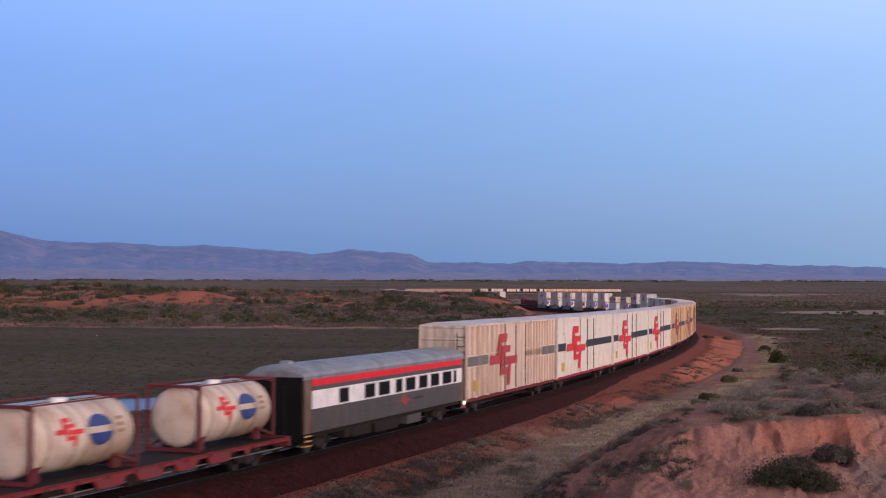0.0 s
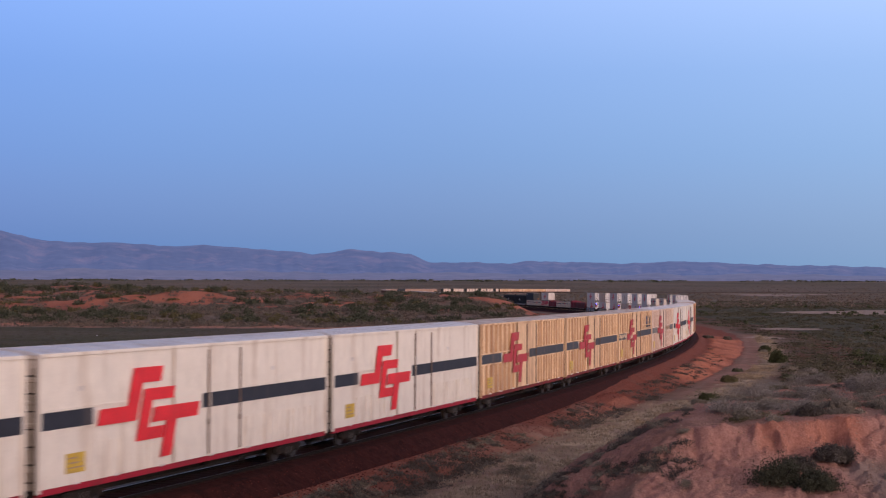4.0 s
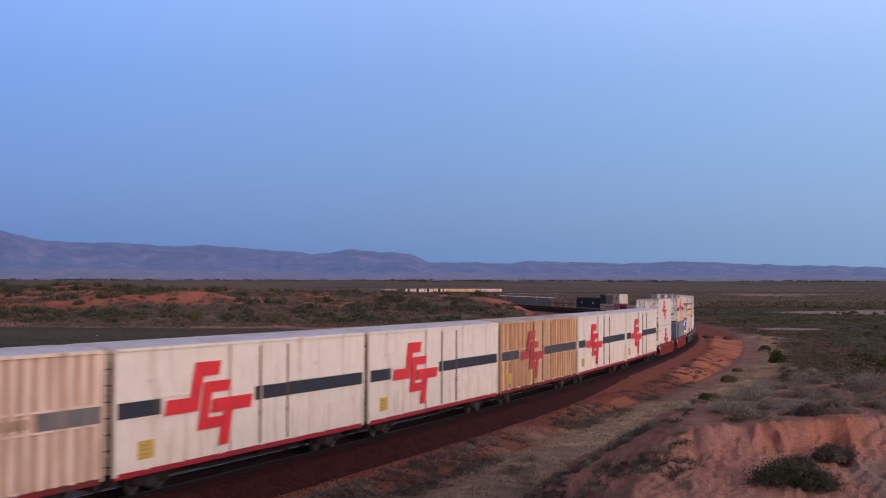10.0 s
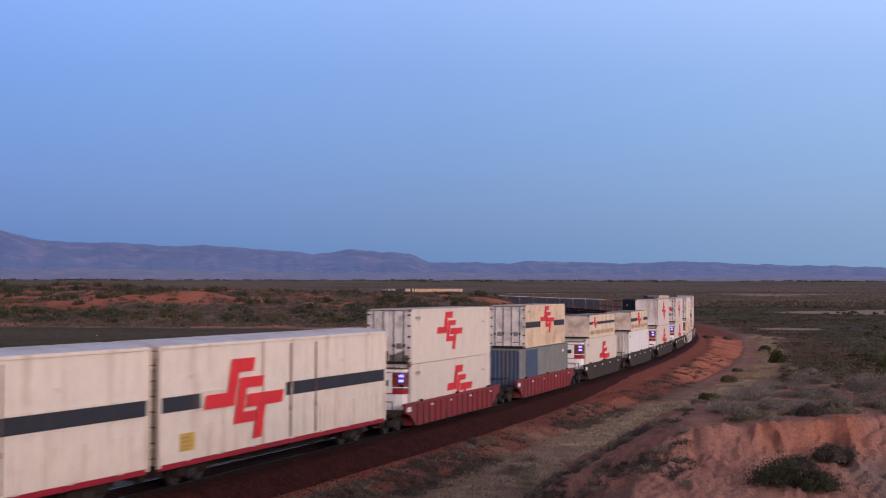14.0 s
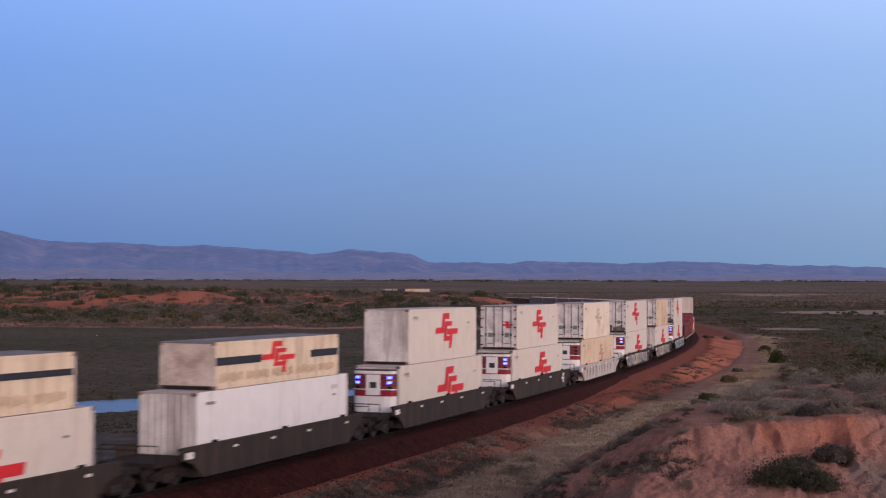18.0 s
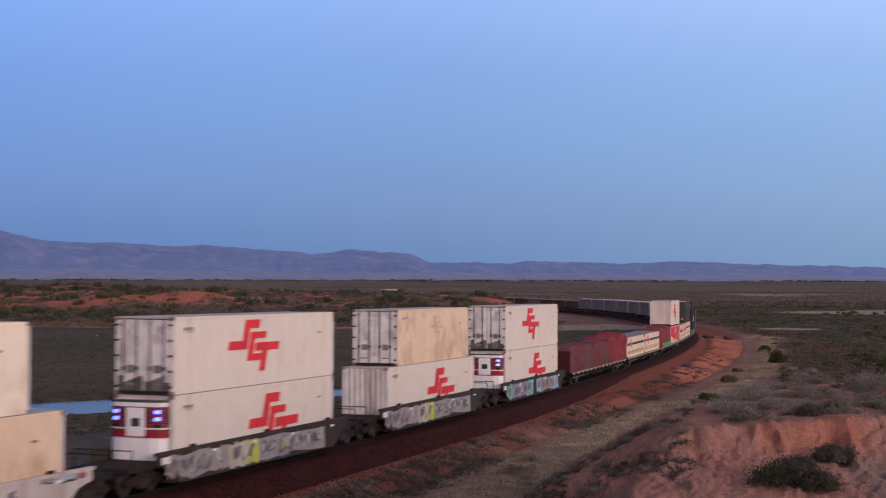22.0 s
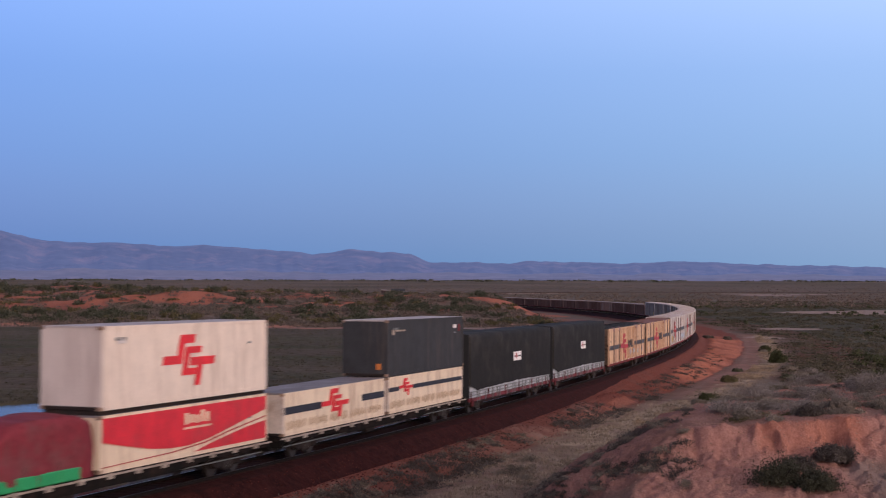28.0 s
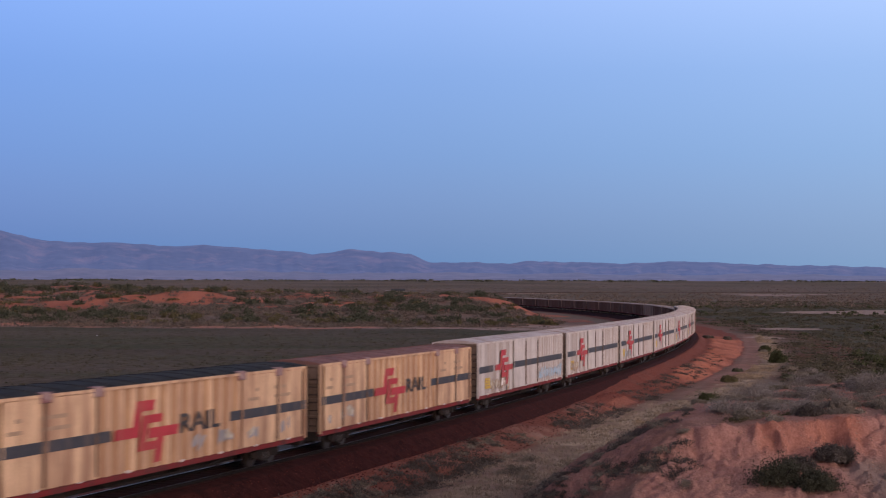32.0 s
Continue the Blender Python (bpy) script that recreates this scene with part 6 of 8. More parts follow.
def make_container(name, label, length, height, paint, end="ribs", rear="ribs", logo=None, ribs=None, stripe=None, endpaint=None, lettered=False, soot=False, inner=None, group="containers"):
    """A freight container standing on z = 0; its front end faces -x."""
    c = empty(name, label, "container", group)
    h = length / 2
    endpaint = endpaint or M["box_end"]
    for s in (-1, 1):
        bm = bmesh.new()
        y = s * (CW - 0.03)
        if ribs:
            ribbed(bm, -h + 0.1, h - 0.1, y - s * 0.03, 0.12, height - 0.08, ribs, 0.04, s)
        else:
            ribbed(bm, -h + 0.1, h - 0.1, y, 0.12, height - 0.08, 2.4, 0.004, s)
        # inner darkens the side away from the glow by paint
        part("side_wall", bm, inner if inner and s > 0 else paint, c)
        part("top_rail", boxes((-h, h, min(y, y + s * .03), max(y, y + s * .03), height - 0.10, height)), inner if inner and s > 0 else paint, c)
        part("bottom_rail", boxes((-h, h, min(y, y + s * .035), max(y, y + s * .035), 0.0, 0.16)), inner if inner and s > 0 else paint, c)
        yy = y + s * 0.034
        if logo:
            lx, lz, lw, lh, lm = logo
            part("emblem", emblem(lx if s < 0 else -lx - lw, lw, lz, lh, yy), lm, c)
        if stripe:
            for a, b, z0, z1 in stripe:
                part("belt_stripe", boxes((a, b, yy - .005, yy + .005, z0, z1)), M["stripe_dark"], c)
        if lettered:
            k = int(length / 0.36)
            fb = bmesh.new()
            for j in range(k):
                if j % 7 != 6:
                    xx = -h + 0.5 + j * (length - 1.0) / k
                    box(fb, xx, xx + 0.2, yy - .004, yy + .004, 0.24 + 0.04 * (j % 3), 0.58 + 0.05 * (j % 2))
            tagged(part("faded_lettering", fb, M["faint_letter"], c), kind="stuff")
        else:
            part("marking_bar", boxes((h - 1.9 if not logo or logo[1] < 0 else -h + 1.0, h - 1.3 if not logo or logo[1] < 0 else -h + 1.6, yy - .004, yy + .004, height - 0.62, height - 0.42)), M["box_end"], c)
            part("marking_bar", boxes((h - 1.75, h - 1.45, yy - .004, yy + .004, height - 0.92, height - 0.84)), M["box_grey"], c)
            for k in range(3):
                part("marking_bar", boxes((-h + 0.9 + k * 0.26, -h + 1.08 + k * 0.26, yy - .004, yy + .004, height - 0.52, height - 0.40)), M["box_grey"], c)
    part("roof", boxes((-h, h, -CW + 0.02, CW - 0.02, height - 0.06, height + 0.005)), M["roof_dull"] if height < 2 or inner else M["roof"] if not ribs else paint, c)
    part("floor_frame", boxes((-h, h, -CW + 0.06, CW - 0.06, 0.02, 0.14)), M["steel_dark"], c)
    for sx, kind in ((-1, end), (1, rear)):
        x = sx * (h - 0.02)
        for sy in (-1, 1):
            part("corner_post", boxes((min(x, x - sx * 0.14), max(x, x - sx * 0.14), sy * CW - 0.05 - sy * 0.04, sy * CW + 0.05 - sy * 0.04, 0, height), bevel=0.01), endpaint if kind != "same" else paint, c)
            for zc in (0.0, height - 0.13):
                part("corner_casting", boxes((min(x + sx * .03, x - sx * 0.15), max(x + sx * .03, x - sx * 0.15), min(sy * (CW + .012), sy * (CW - .14)), max(sy * (CW + .012), sy * (CW - .14)), zc, zc + 0.13)), M["casting"], c)
        if kind == "ribs":
            part("end_wall", ribbed_end(bmesh.new(), x - sx * 0.04, -CW + 0.08, CW - 0.08, 0.1, height - 0.05, 0.27, 0.035, sx), endpaint, c)
        elif kind == "doors":
            for a, b in ((-CW + 0.08, -0.01), (0.01, CW - 0.08)):
                d = part("door_leaf", boxes((min(x - sx * .05, x), max(x - sx * .05, x), a, b, 0.12, height - 0.1), bevel=0.012), M["box_door"] if endpaint is M["box_end"] else endpaint, c)
                for yk in (a + 0.28, b - 0.28):
                    rod = tube(bmesh.new(), (x + sx * 0.04, yk, 0.1), (x + sx * 0.04, yk, height - 0.08), 0.02, 6)
                    box(rod, min(x, x + sx * .06), max(x, x + sx * .06), yk - 0.06, yk + 0.06, 0.9, 1.05)
                    part("lock_rod", rod, M["wheel"], d)
                if soot:
                    for k in range(5):
                        yy0 = a + 0.03 + k * (b - a - 0.06) / 5
                        hh = 0.34 + 0.22 * ((k * 7 + (a > 0) * 3) % 4) / 3
                        part("soot_stain", boxes((min(x, x + sx * .004), max(x, x + sx * .004), yy0, yy0 + (b - a - 0.06) / 5 - 0.004, 0.13, 0.13 + hh)), M["soot_film"], d)
                edge = a if a < -0.1 else b
                for k in range(5):
                    z = 0.3 + k * (height - 0.6) / 4
                    part("hinge", boxes((min(x, x + sx * .05), max(x, x + sx * .05), edge - 0.07, edge + 0.07, z - 0.04, z + 0.04)), M["steel_dark"], d)
                part("marking_bar", boxes((min(x, x + sx * .006), max(x, x + sx * .006), (a + b) / 2 - 0.16, (a + b) / 2 + 0.16, 0.80, 1.10)), M["box_grey"], d)
                part("marking_bar", boxes((min(x, x + sx * .006), max(x, x + sx * .006), (a + b) / 2 - 0.2, (a + b) / 2 + 0.2, 0.36, 0.42)), M["box_grey"], d)
        else:
            part("end_wall", boxes((min(x - sx * .05, x), max(x - sx * .05, x), -CW + 0.06, CW - 0.06, 0.05, height - 0.04)), endpaint, c)
    return c


# ---- double-stack well wagons ----


def make_well(label, paint, ribbed_side=False, graffiti=None):
    w = empty("well_wagon", label, "well wagon", "well wagons")
    for s in (-1, 1):
        y = s * 1.38
        prof = [(-8.7, 1.38), (8.7, 1.38), (8.7, 0.98), (7.9, 0.80), (7.1, 0.20), (-7.1, 0.20), (-7.9, 0.80), (-8.7, 0.98)]
        side = part("side_sill", extrude_y(bmesh.new(), prof, y - 0.06, y + 0.06), paint, w)
        part("top_chord", boxes((-8.8, 8.8, y - 0.09, y + 0.09, 1.33, 1.44)), paint, side)
        if ribbed_side:
            for k in range(15):
                x = -6.9 + k * 0.985
                part("stiffener", boxes((x - 0.05, x + 0.05, min(y, y + s * 0.14), max(y, y + s * 0.14), 0.22, 1.34)), paint, side)
        for x in (-8.4, -4.6, -1.2, 2.4, 6.6):
            part("lashing_bracket", boxes((x, x + 0.30, min(y, y + s * .10), max(y, y + s * .10), 1.12, 1.21)), M["line_white"], side)
        for x in (-6.2, 0.1, 6.3):
            part("twist_lock", boxes((x, x + 0.3, y - 0.06, y + 0.05, 1.44, 1.54)), M["steel_dark"], w)
        if graffiti == "letters":
            rnd = random.Random(3)
            for k in range(9):
                x = -6.0 + k * 1.3
                q = [(x + c * rnd.uniform(0.7, 1.2), 0.80 + d * rnd.uniform(0.8, 1.15)) for c, d in ((-.22, -.36), (.02, -.34), (.05, -.08), (.26, -.02), (.22, .14), (.03, .12), (.20, .32), (-.14, .36), (-.26, .2), (-.1, .1), (-.12, -.1))]
                part("graffiti_letter", extrude_y(bmesh.new(), q, y + s * .062 - .003, y + s * .062 + .003), GRAFF_DARK, w)
            scrawl(w, -8.4, -6.6, 1.0, 1.32, y + s * .062, (M["red_faded"], GRAFF_BLUE), 2)
            scrawl(w, 6.0, 8.4, 1.0, 1.34, y + s * .062, (M["red_faded"], GRAFF_BLUE, GRAFF_GREY), 6)
        elif graffiti == "marks":
            part("emblem", emblem(6.1, 0.9, 0.5, 0.75, y + s * .065), M["line_white"], w)
        elif graffiti:
            for n, (a, b, fills, rim, wide) in enumerate(graffiti):
                rnd = random.Random(40 + n)
                edge = np.linspace(a - 0.1, b + 0.1, 7)
                patch = [(float(x), 1.28 + rnd.uniform(-.10, .04)) for x in edge] + [(float(x) + 0.1, 0.32 + rnd.uniform(-.08, .12)) for x in edge[::-1]]
                patch = [(min(max(x, -7.0), 6.9), z) for x, z in patch] if a > -8 else [(max(x, -8.3 + 1.3 * (z < 0.9)), z) for x, z in patch]
                off = y + s * (.063 + .0015 * n)
                part("graffiti_ground", extrude_y(bmesh.new(), patch, off - .0015, off + .0015), rim, w)
                scrawl(w, a, b, 0.26, 1.32, y + s * .076, fills, 11 + n, rim, wide)
                scrawl(w, a + 0.2, b - 0.2, 0.40, 1.18, y + s * .086, (fills[-1], GRAFF_DARK), 17 + n, GRAFF_DARK, (0.22, 0.45))
    part("well_floor", boxes((-7.3, 7.3, -1.32, 1.32, 0.22, 0.34)), M["steel_dark"], w)
    for s in (-1, 1):
        e = boxes((min(s * 7.5, s * 10.35), max(s * 7.5, s * 10.35), -1.2, 1.2, 0.86, 1.04))
        box(e, min(s * 8.3, s * 10.35), max(s * 8.3, s * 10.35), -0.5, 0.5, 0.6, 0.9)
        part("end_platform", e, M["steel_dark"], w)
        part("bulkhead", boxes((min(s * 7.3, s * 7.42), max(s * 7.3, s * 7.42), -1.32, 1.32, 0.22, 1.0)), paint, w)
        rail = bmesh.new()
        tube(rail, (s * 10.1, -1.2, 1.04), (s * 10.1, -1.2, 1.65), 0.025, 6)
        tube(rail, (s * 10.1, 1.2, 1.04), (s * 10.1, 1.2, 1.65), 0.025, 6)
        tube(rail, (s * 10.1, -1.2, 1.65), (s * 10.1, 1.2, 1.65), 0.025, 6)
        part("hand_rail", rail, M["steel_dark"], w)
        bogie(w, s * 9.05)
    part("data_panel", boxes((-8.5, -7.9, -1.47, -1.45, 1.0, 1.25)), M["line_white"], w)
    couplers(w, 10.35, 0.85)
    return w


def make_genset(label, lit=True):
    """The rounded generator housing on a well's end platform: front towards -x."""
    g = empty("generator_unit", label, "generator", "generator units")

    def slab(z0, z1, grow=0.0):
        q = [(0.0, -1.2 - grow), (-0.62, -1.2 - grow), (-0.98, -1.0 - grow), (-1.2 - grow, -0.62), (-1.2 - grow, 0.62), (-0.98, 1.0 + grow), (-0.62, 1.2 + grow), (0.0, 1.2 + grow)]
        bm = bmesh.new()
        a = [bm.verts.new((x, y, z0)) for x, y in q]
        b = [bm.verts.new((x, y, z1)) for x, y in q]
        n = len(q)
        for k in range(n):
            bm.faces.new((a[k], a[(k + 1) % n], b[(k + 1) % n], b[k]))
        bm.faces.new(a)
        bm.faces.new(b)
        return bm

    part("lower_body", slab(0.0, 0.86), M["box_clean"], g, "white lower housing")
    part("red_band", slab(0.86, 1.08, 0.012), M["crimson_sill"], g)
    up = part("upper_body", slab(1.08, 2.10, -0.01), M["dark_red"], g, "maroon louvred housing")
    for z in (1.22, 1.42, 1.62, 1.82):
        part("louvre", slab(z, z + 0.03, 0.01), M["steel_dark"], up)
    part("rail_band", slab(1.20, 1.25, 0.05), M["line_white"], g)
    part("roof_band", slab(2.06, 2.22, 0.02), M["line_white"], g)
    part("roof", slab(2.22, 2.30, 0.03), M["stripe"], g)
    d = part("front_door", boxes((-1.27, -1.19, -0.42, 0.42, 0.92, 2.02), bevel=0.015), M["box_clean"], g)
    part("vent_panel", boxes((-1.285, -1.27, -0.20, 0.20, 1.30, 1.62)), M["letter"], d)
    for s in (-1, 1):
        for k, z in enumerate((1.80, 1.53, 1.26)):
            m = M["lamp_blue"] if lit and k < 2 else M["glass"]
            L = bmesh.new()
            a, b = Vector((-1.09, s * 0.81, 0)), Vector((-0.94, s * 1.03, 0))
            nrm = Vector((-0.82, s * 0.57, 0)) * 0.05
            vs = []
            for p, q in ((a, 0), (b, 0), (b, 1), (a, 1)):
                vs.append(L.verts.new(p + nrm + Vector((0, 0, z + 0.13 * q))))
            f = L.faces.new(vs)
            ex = bmesh.ops.extrude_face_region(L, geom=[f])
            bmesh.ops.translate(L, verts=[v for v in ex["geom"] if isinstance(v, bmesh.types.BMVert)], vec=-nrm * 1.6)
            part("lamp", L, m, g, "glowing blue lamp" if lit and k < 2 else "")
    pipe = tube(bmesh.new(), (-0.1, -1.26, 1.5), (-0.1, -1.26, 2.26), 0.03, 6)
    part("pipe", pipe, M["chrome"], g)
    for ob in g.children_recursive:
        ob.data.transform(Matrix.Diagonal((0.38, 0.94, 0.96, 1)))
    return g


C = dict(
    low_logo=make_container("container", "white lower container with red emblem in its well", 14.8, 2.88, M["box_white"], "ribs", logo=(-1.1, 0.06, 4.7, 2.42, M["red"])),
    low_beige=make_container("container", "beige lower container with faded emblem in its well", 14.8, 2.88, M["box_beige"], "ribs", logo=(0.4, 0.7, 2.3, 1.6, M["pink_faded"])),
    low_plain=make_container("container", "plain clean white lower container in its well", 14.8, 2.88, M["box_clean"], "ribs"),
    up48=make_container("container", "white high-cube container with red emblem, stacked on top", 14.8, 2.9, M["box_white"], "doors", soot=True, logo=(-2.95, 0.55, 4.6, 2.15, M["red"])),
    up40=make_container("container", "cream-white container with red emblem, stacked on top", 12.19, 2.9, M["box_white"], "plain", logo=(-1.45, 0.62, 3.9, 2.0, M["red"])),
    up40d=make_container("container", "white container with grimy doors and red emblem, stacked on top", 12.19, 2.9, M["box_white"], "doors", logo=(-1.6, 0.55, 3.9, 2.0, M["red"])),
    up_beige=make_container("container", "beige container with faded lettering, stacked on top", 12.19, 2.9, M["box_beige"], "doors", logo=(-0.8, 1.3, 2.2, 1.2, M["ghost"])),
    up_pale=make_container("container", "pale cream container with a painted-over emblem, stacked on top", 12.19, 2.9, M["box_pale"], "doors", logo=(-0.8, 0.9, 2.9, 1.5, M["ghost"])),
    up_stripe=make_container("container", "cream container with dark belt and red emblem, stacked on top", 12.19, 2.9, M["box_beige"], "doors",
                             logo=(-1.6, 0.9, 4.2, 1.9, M["red"]), stripe=((-5.9, -1.7, 1.35, 1.75), (2.5, 5.9, 1.35, 1.75))),
    half=make_container("half_height_container", "low cream container with dark belt, red emblem and faded lettering", 12.19, 1.86, M["box_cream"], "plain", endpaint=M["half_end"],
                        logo=(-4.4, 0.80, 2.0, 0.90, M["red"]), stripe=((-6.08, -4.45, 1.10, 1.32), (-2.35, 6.08, 1.10, 1.32)), lettered=True, group="half-height containers"),
    half_mid=make_container("half_height_container", "low cream container with central red emblem and dark belt", 12.19, 1.86, M["box_cream"], "plain", endpaint=M["half_end"],
                            logo=(-1.9, 0.40, 3.2, 1.34, M["red"]), stripe=((-6.08, -1.95, 0.92, 1.24), (3.0, 6.08, 0.92, 1.24)), lettered=True, group="half-height containers"),
    grey_blue=make_container("container", "grey ribbed lower container in a red well", 14.8, 2.86, M["box_grey"], "ribs", ribs=0.35, endpaint=M["box_blue"]),
    charcoal=make_container("container", "charcoal-grey container standing on a low container", 12.4, 2.86, M["box_dark"], "plain", endpaint=M["box_dark"]),
    # inner sides and ends painted dark to stand for their unlit faces
    twenty=make_container("container", "short cream container on a flat wagon", 6.06, 2.6, M["van_pink"], "ribs", endpaint=M["box_dark"], inner=M["box_dark"]),
)
for s in (-1, 1):
    for a, b in ((-5.4, -2.2),):
        part("blue_panel", boxes((a, b, s * (CW + .012) - .004, s * (CW + .012) + .004, 0.14, 2.76)), M["box_blue"], C["grey_blue"])
part("orange_label", boxes((-6.215, -6.20, -0.9, -0.62, 0.35, 0.65)), M["orange"], C["charcoal"])
part("marking_bar", boxes((-5.5, -5.15, -CW - .012, -CW - .006, 2.1, 2.36)), M["pocket"], C["charcoal"])
part("marking_bar", boxes((-5.0, -3.6, -CW - .012, -CW - .006, 2.26, 2.34)), M["pocket"], C["charcoal"])
part("marking_bar", boxes((5.2, 5.5, -CW - .012, -CW - .006, 2.05, 2.45)), M["sill_red"], C["charcoal"])
for a, b, z0, z1 in ((-0.95, -0.30, 1.55, 1.68), (-0.72, -0.52, 1.40, 1.85), (-0.62, -0.40, 1.74, 1.85), (-0.85, -0.62, 1.40, 1.50)):
    part("door_mark", boxes((-6.09, -6.078, a, b, z0, z1)), M["red"], C["up40d"])
W = dict(
    red=make_well("red ribbed double-stack well wagon", M["well_red"], True),
    grey=make_well("grey-brown double-stack well wagon with white clips", M["well_grey"], False, None),
    grey_marked=make_well("grey-brown double-stack well wagon with a white emblem", M["well_grey"], False, "marks"),
    letters=make_well("pale grey well wagon with dark graffiti letters", M["van_grey"], False, "letters"),
    tagged_grey=make_well("grey well wagon covered in colourful graffiti", M["well_grey"], False, (
        (-8.2, -4.4, (GRAFF_SILVER, GRAFF_SILVER, GRAFF_GREY), GRAFF_GREY, (0.9, 1.3)), (-4.3, -3.4, (GRAFF_LIME, GRAFF_SILVER), GRAFF_GREY, (0.5, 0.8)),
        (-3.2, -1.6, (GRAFF_GREY, GRAFF_SILVER), GRAFF_CREAM, (0.7, 1.0)), (-1.8, -0.8, (GRAFF_LIME, GRAFF_LIME), GRAFF_LIME, (0.6, 0.9)),
        (-0.6, 5.8, (GRAFF_SILVER, GRAFF_GREY, GRAFF_TEAL, GRAFF_SILVER), GRAFF_GREY, (0.9, 1.4)), (1.2, 2.0, (M["red_faded"], GRAFF_LIME), GRAFF_PURPLE, (0.4, 0.6)))),
    tagged_teal=make_well("grey well wagon with grey, blue and purple graffiti", M["well_grey"], False, (
        (-7.8, -6.2, (GRAFF_AQUA, GRAFF_AQUA), GRAFF_AQUA, (0.9, 1.4)), (-6.4, -2.4, (GRAFF_VIOLET, GRAFF_VIOLET, GRAFF_PURPLE, GRAFF_SILVER), GRAFF_VIOLET, (1.0, 1.5)),
        (-2.6, -1.0, (GRAFF_AQUA, GRAFF_TEAL), GRAFF_AQUA, (0.8, 1.2)), (0.2, 1.4, (GRAFF_SKY, GRAFF_SILVER), GRAFF_SKY, (0.7, 1.1)),
        (1.2, 5.4, (GRAFF_SILVER, GRAFF_SILVER, GRAFF_GREY), GRAFF_GREY, (0.8, 1.2)), (5.2, 6.4, (GRAFF_SKY, GRAFF_BLUE), GRAFF_SKY, (0.8, 1.2)))),
)
G = dict(lit=make_genset("white and maroon generator unit with lit blue lamps"), dark=make_genset("white and maroon generator unit, lamps off", False))


def place_one(store, key, mid, half, dx=0.0, dz=0.0):
    tag = (id(store), key)
    if tag in used:
        ob = copy_thing(store[key], Matrix.Identity(4))
    else:
        used.add(tag)
        ob = store[key]
    return run(ob, mid, half, dx, dz)


# well, lower box, upper box, shift of the upper box, generator
WELLS = (("red", "low_logo", "up48", 0.0, "lit"), ("red", "grey_blue", "up_stripe", 0.3, None), ("grey", "low_logo", "half", 0.2, "lit"), ("grey", "low_plain", "half_mid", 0.2, None),
         ("grey", "low_logo", "up40", 0.0, "lit"), ("grey_marked", "low_logo", "up40d", -0.25, "lit"), ("letters", "low_beige", "up_pale", -0.6, "dark"),
         ("tagged_grey", "low_logo", "up48", 0.0, "lit"), ("tagged_grey", "low_logo", "up_beige", 0.1, None), ("tagged_teal", "low_logo", "up48", 0.0, "lit"))
for n, (well, low, upper, dx, gen) in enumerate(WELLS):
    mid = 379.95 + 21.63 * n + 7.4
    place_one(W, well, mid, 9.05)
    place_one(C, low, mid, 9.05, 0, 0.54)
    place_one(C, upper, mid, 9.05, dx, 3.45)
    if gen:
        place_one(G, gen, mid, 9.05, -7.46, 1.06)

# ---- flat wagons ----


def make_flat(label, length, paint, deck=1.02, posts=M["pocket"], open_sill=False):
    f = empty("flat_wagon", label, "flat wagon", "flat wagons")
    h = length / 2
    part("deck", boxes((-h, h, -1.3, 1.3, deck - 0.10, deck)), M["steel_dark"], f)
    for s in (-1, 1):
        y = s * 1.3
        if open_sill:
            part("side_sill", boxes((-h, h, y - 0.05, y + 0.05, deck - 0.16, deck)), paint, f)
            for x0, x1 in ((-4.9, -2.9), (-2.3, -0.3), (0.4, 2.2), (2.9, 4.9)):
                part("sill_web", extrude_y(bmesh.new(), [(x0, deck - .16), (x1, deck - .16), (x1 - .25, deck - .46), (x0 + .25, deck - .46)], y - 0.04, y + 0.04), paint, f)
            for x0 in (-6.6, 6.0):
                part("sill_brace", extrude_y(bmesh.new(), [(x0, deck - .16), (x0 + .5, deck - .16), (x0 + .35, deck - .40), (x0 + .15, deck - .40)], y - 0.04, y + 0.04), paint, f)
        else:
            part("side_sill", extrude_y(bmesh.new(), [(-h, deck), (h, deck), (h, deck - 0.20), (h * 0.55, deck - 0.24), (h * 0.4, deck - 0.40), (-h * 0.4, deck - 0.40), (-h * 0.55, deck - 0.24), (-h, deck - 0.20)],
                                        y - 0.05, y + 0.05), paint, f)
        part("deck_edge", boxes((-h, h, min(y + s * .05, y + s * .075), max(y + s * .05, y + s * .075), deck - 0.055, deck + 0.015)), posts, f)
        for k in range(int(length / 1.8)):
            x = -h + 0.5 + k * 1.8
            part("stake_pocket", boxes((x, x + 0.34, min(y, y + s * .09), max(y, y + s * .09), deck - 0.16, deck + 0.03)), posts, f)
    part("centre_sill", boxes((-h, h, -0.25, 0.25, 0.34, deck - 0.1)), M["steel_dark"], f)
    for k in range(7):
        xb = -h * 0.36 + k * h * 0.12
        part("cross_beam", boxes((xb, xb + 0.12, -1.24, 1.24, deck - 0.34, deck - 0.1)), M["steel_dark"], f)
    part("brake_pipe", tube(bmesh.new(), (-h + 0.3, -1.1, 0.60), (h - 0.3, -1.1, 0.60), 0.03, 6), M["box_grey"], f)
    part("brake_reservoir", tube(bmesh.new(), (0.6, -0.9, 0.62), (2.2, -0.9, 0.62), 0.18, 10), M["chrome"], f)
    part("tool_box", boxes((-2.6, -1.4, -1.2, -0.7, 0.42, 0.85), bevel=0.02), M["steel_dark"], f)
    for s in (-1, 1):
        part("head_stock", boxes((min(s * h, s * (h - .2)), max(s * h, s * (h - .2)), -1.35, 1.35, deck - 0.4, deck + 0.02)), paint, f)
        bogie(f, s * (h - 3.2))
    couplers(f, h, 0.8)
    return f


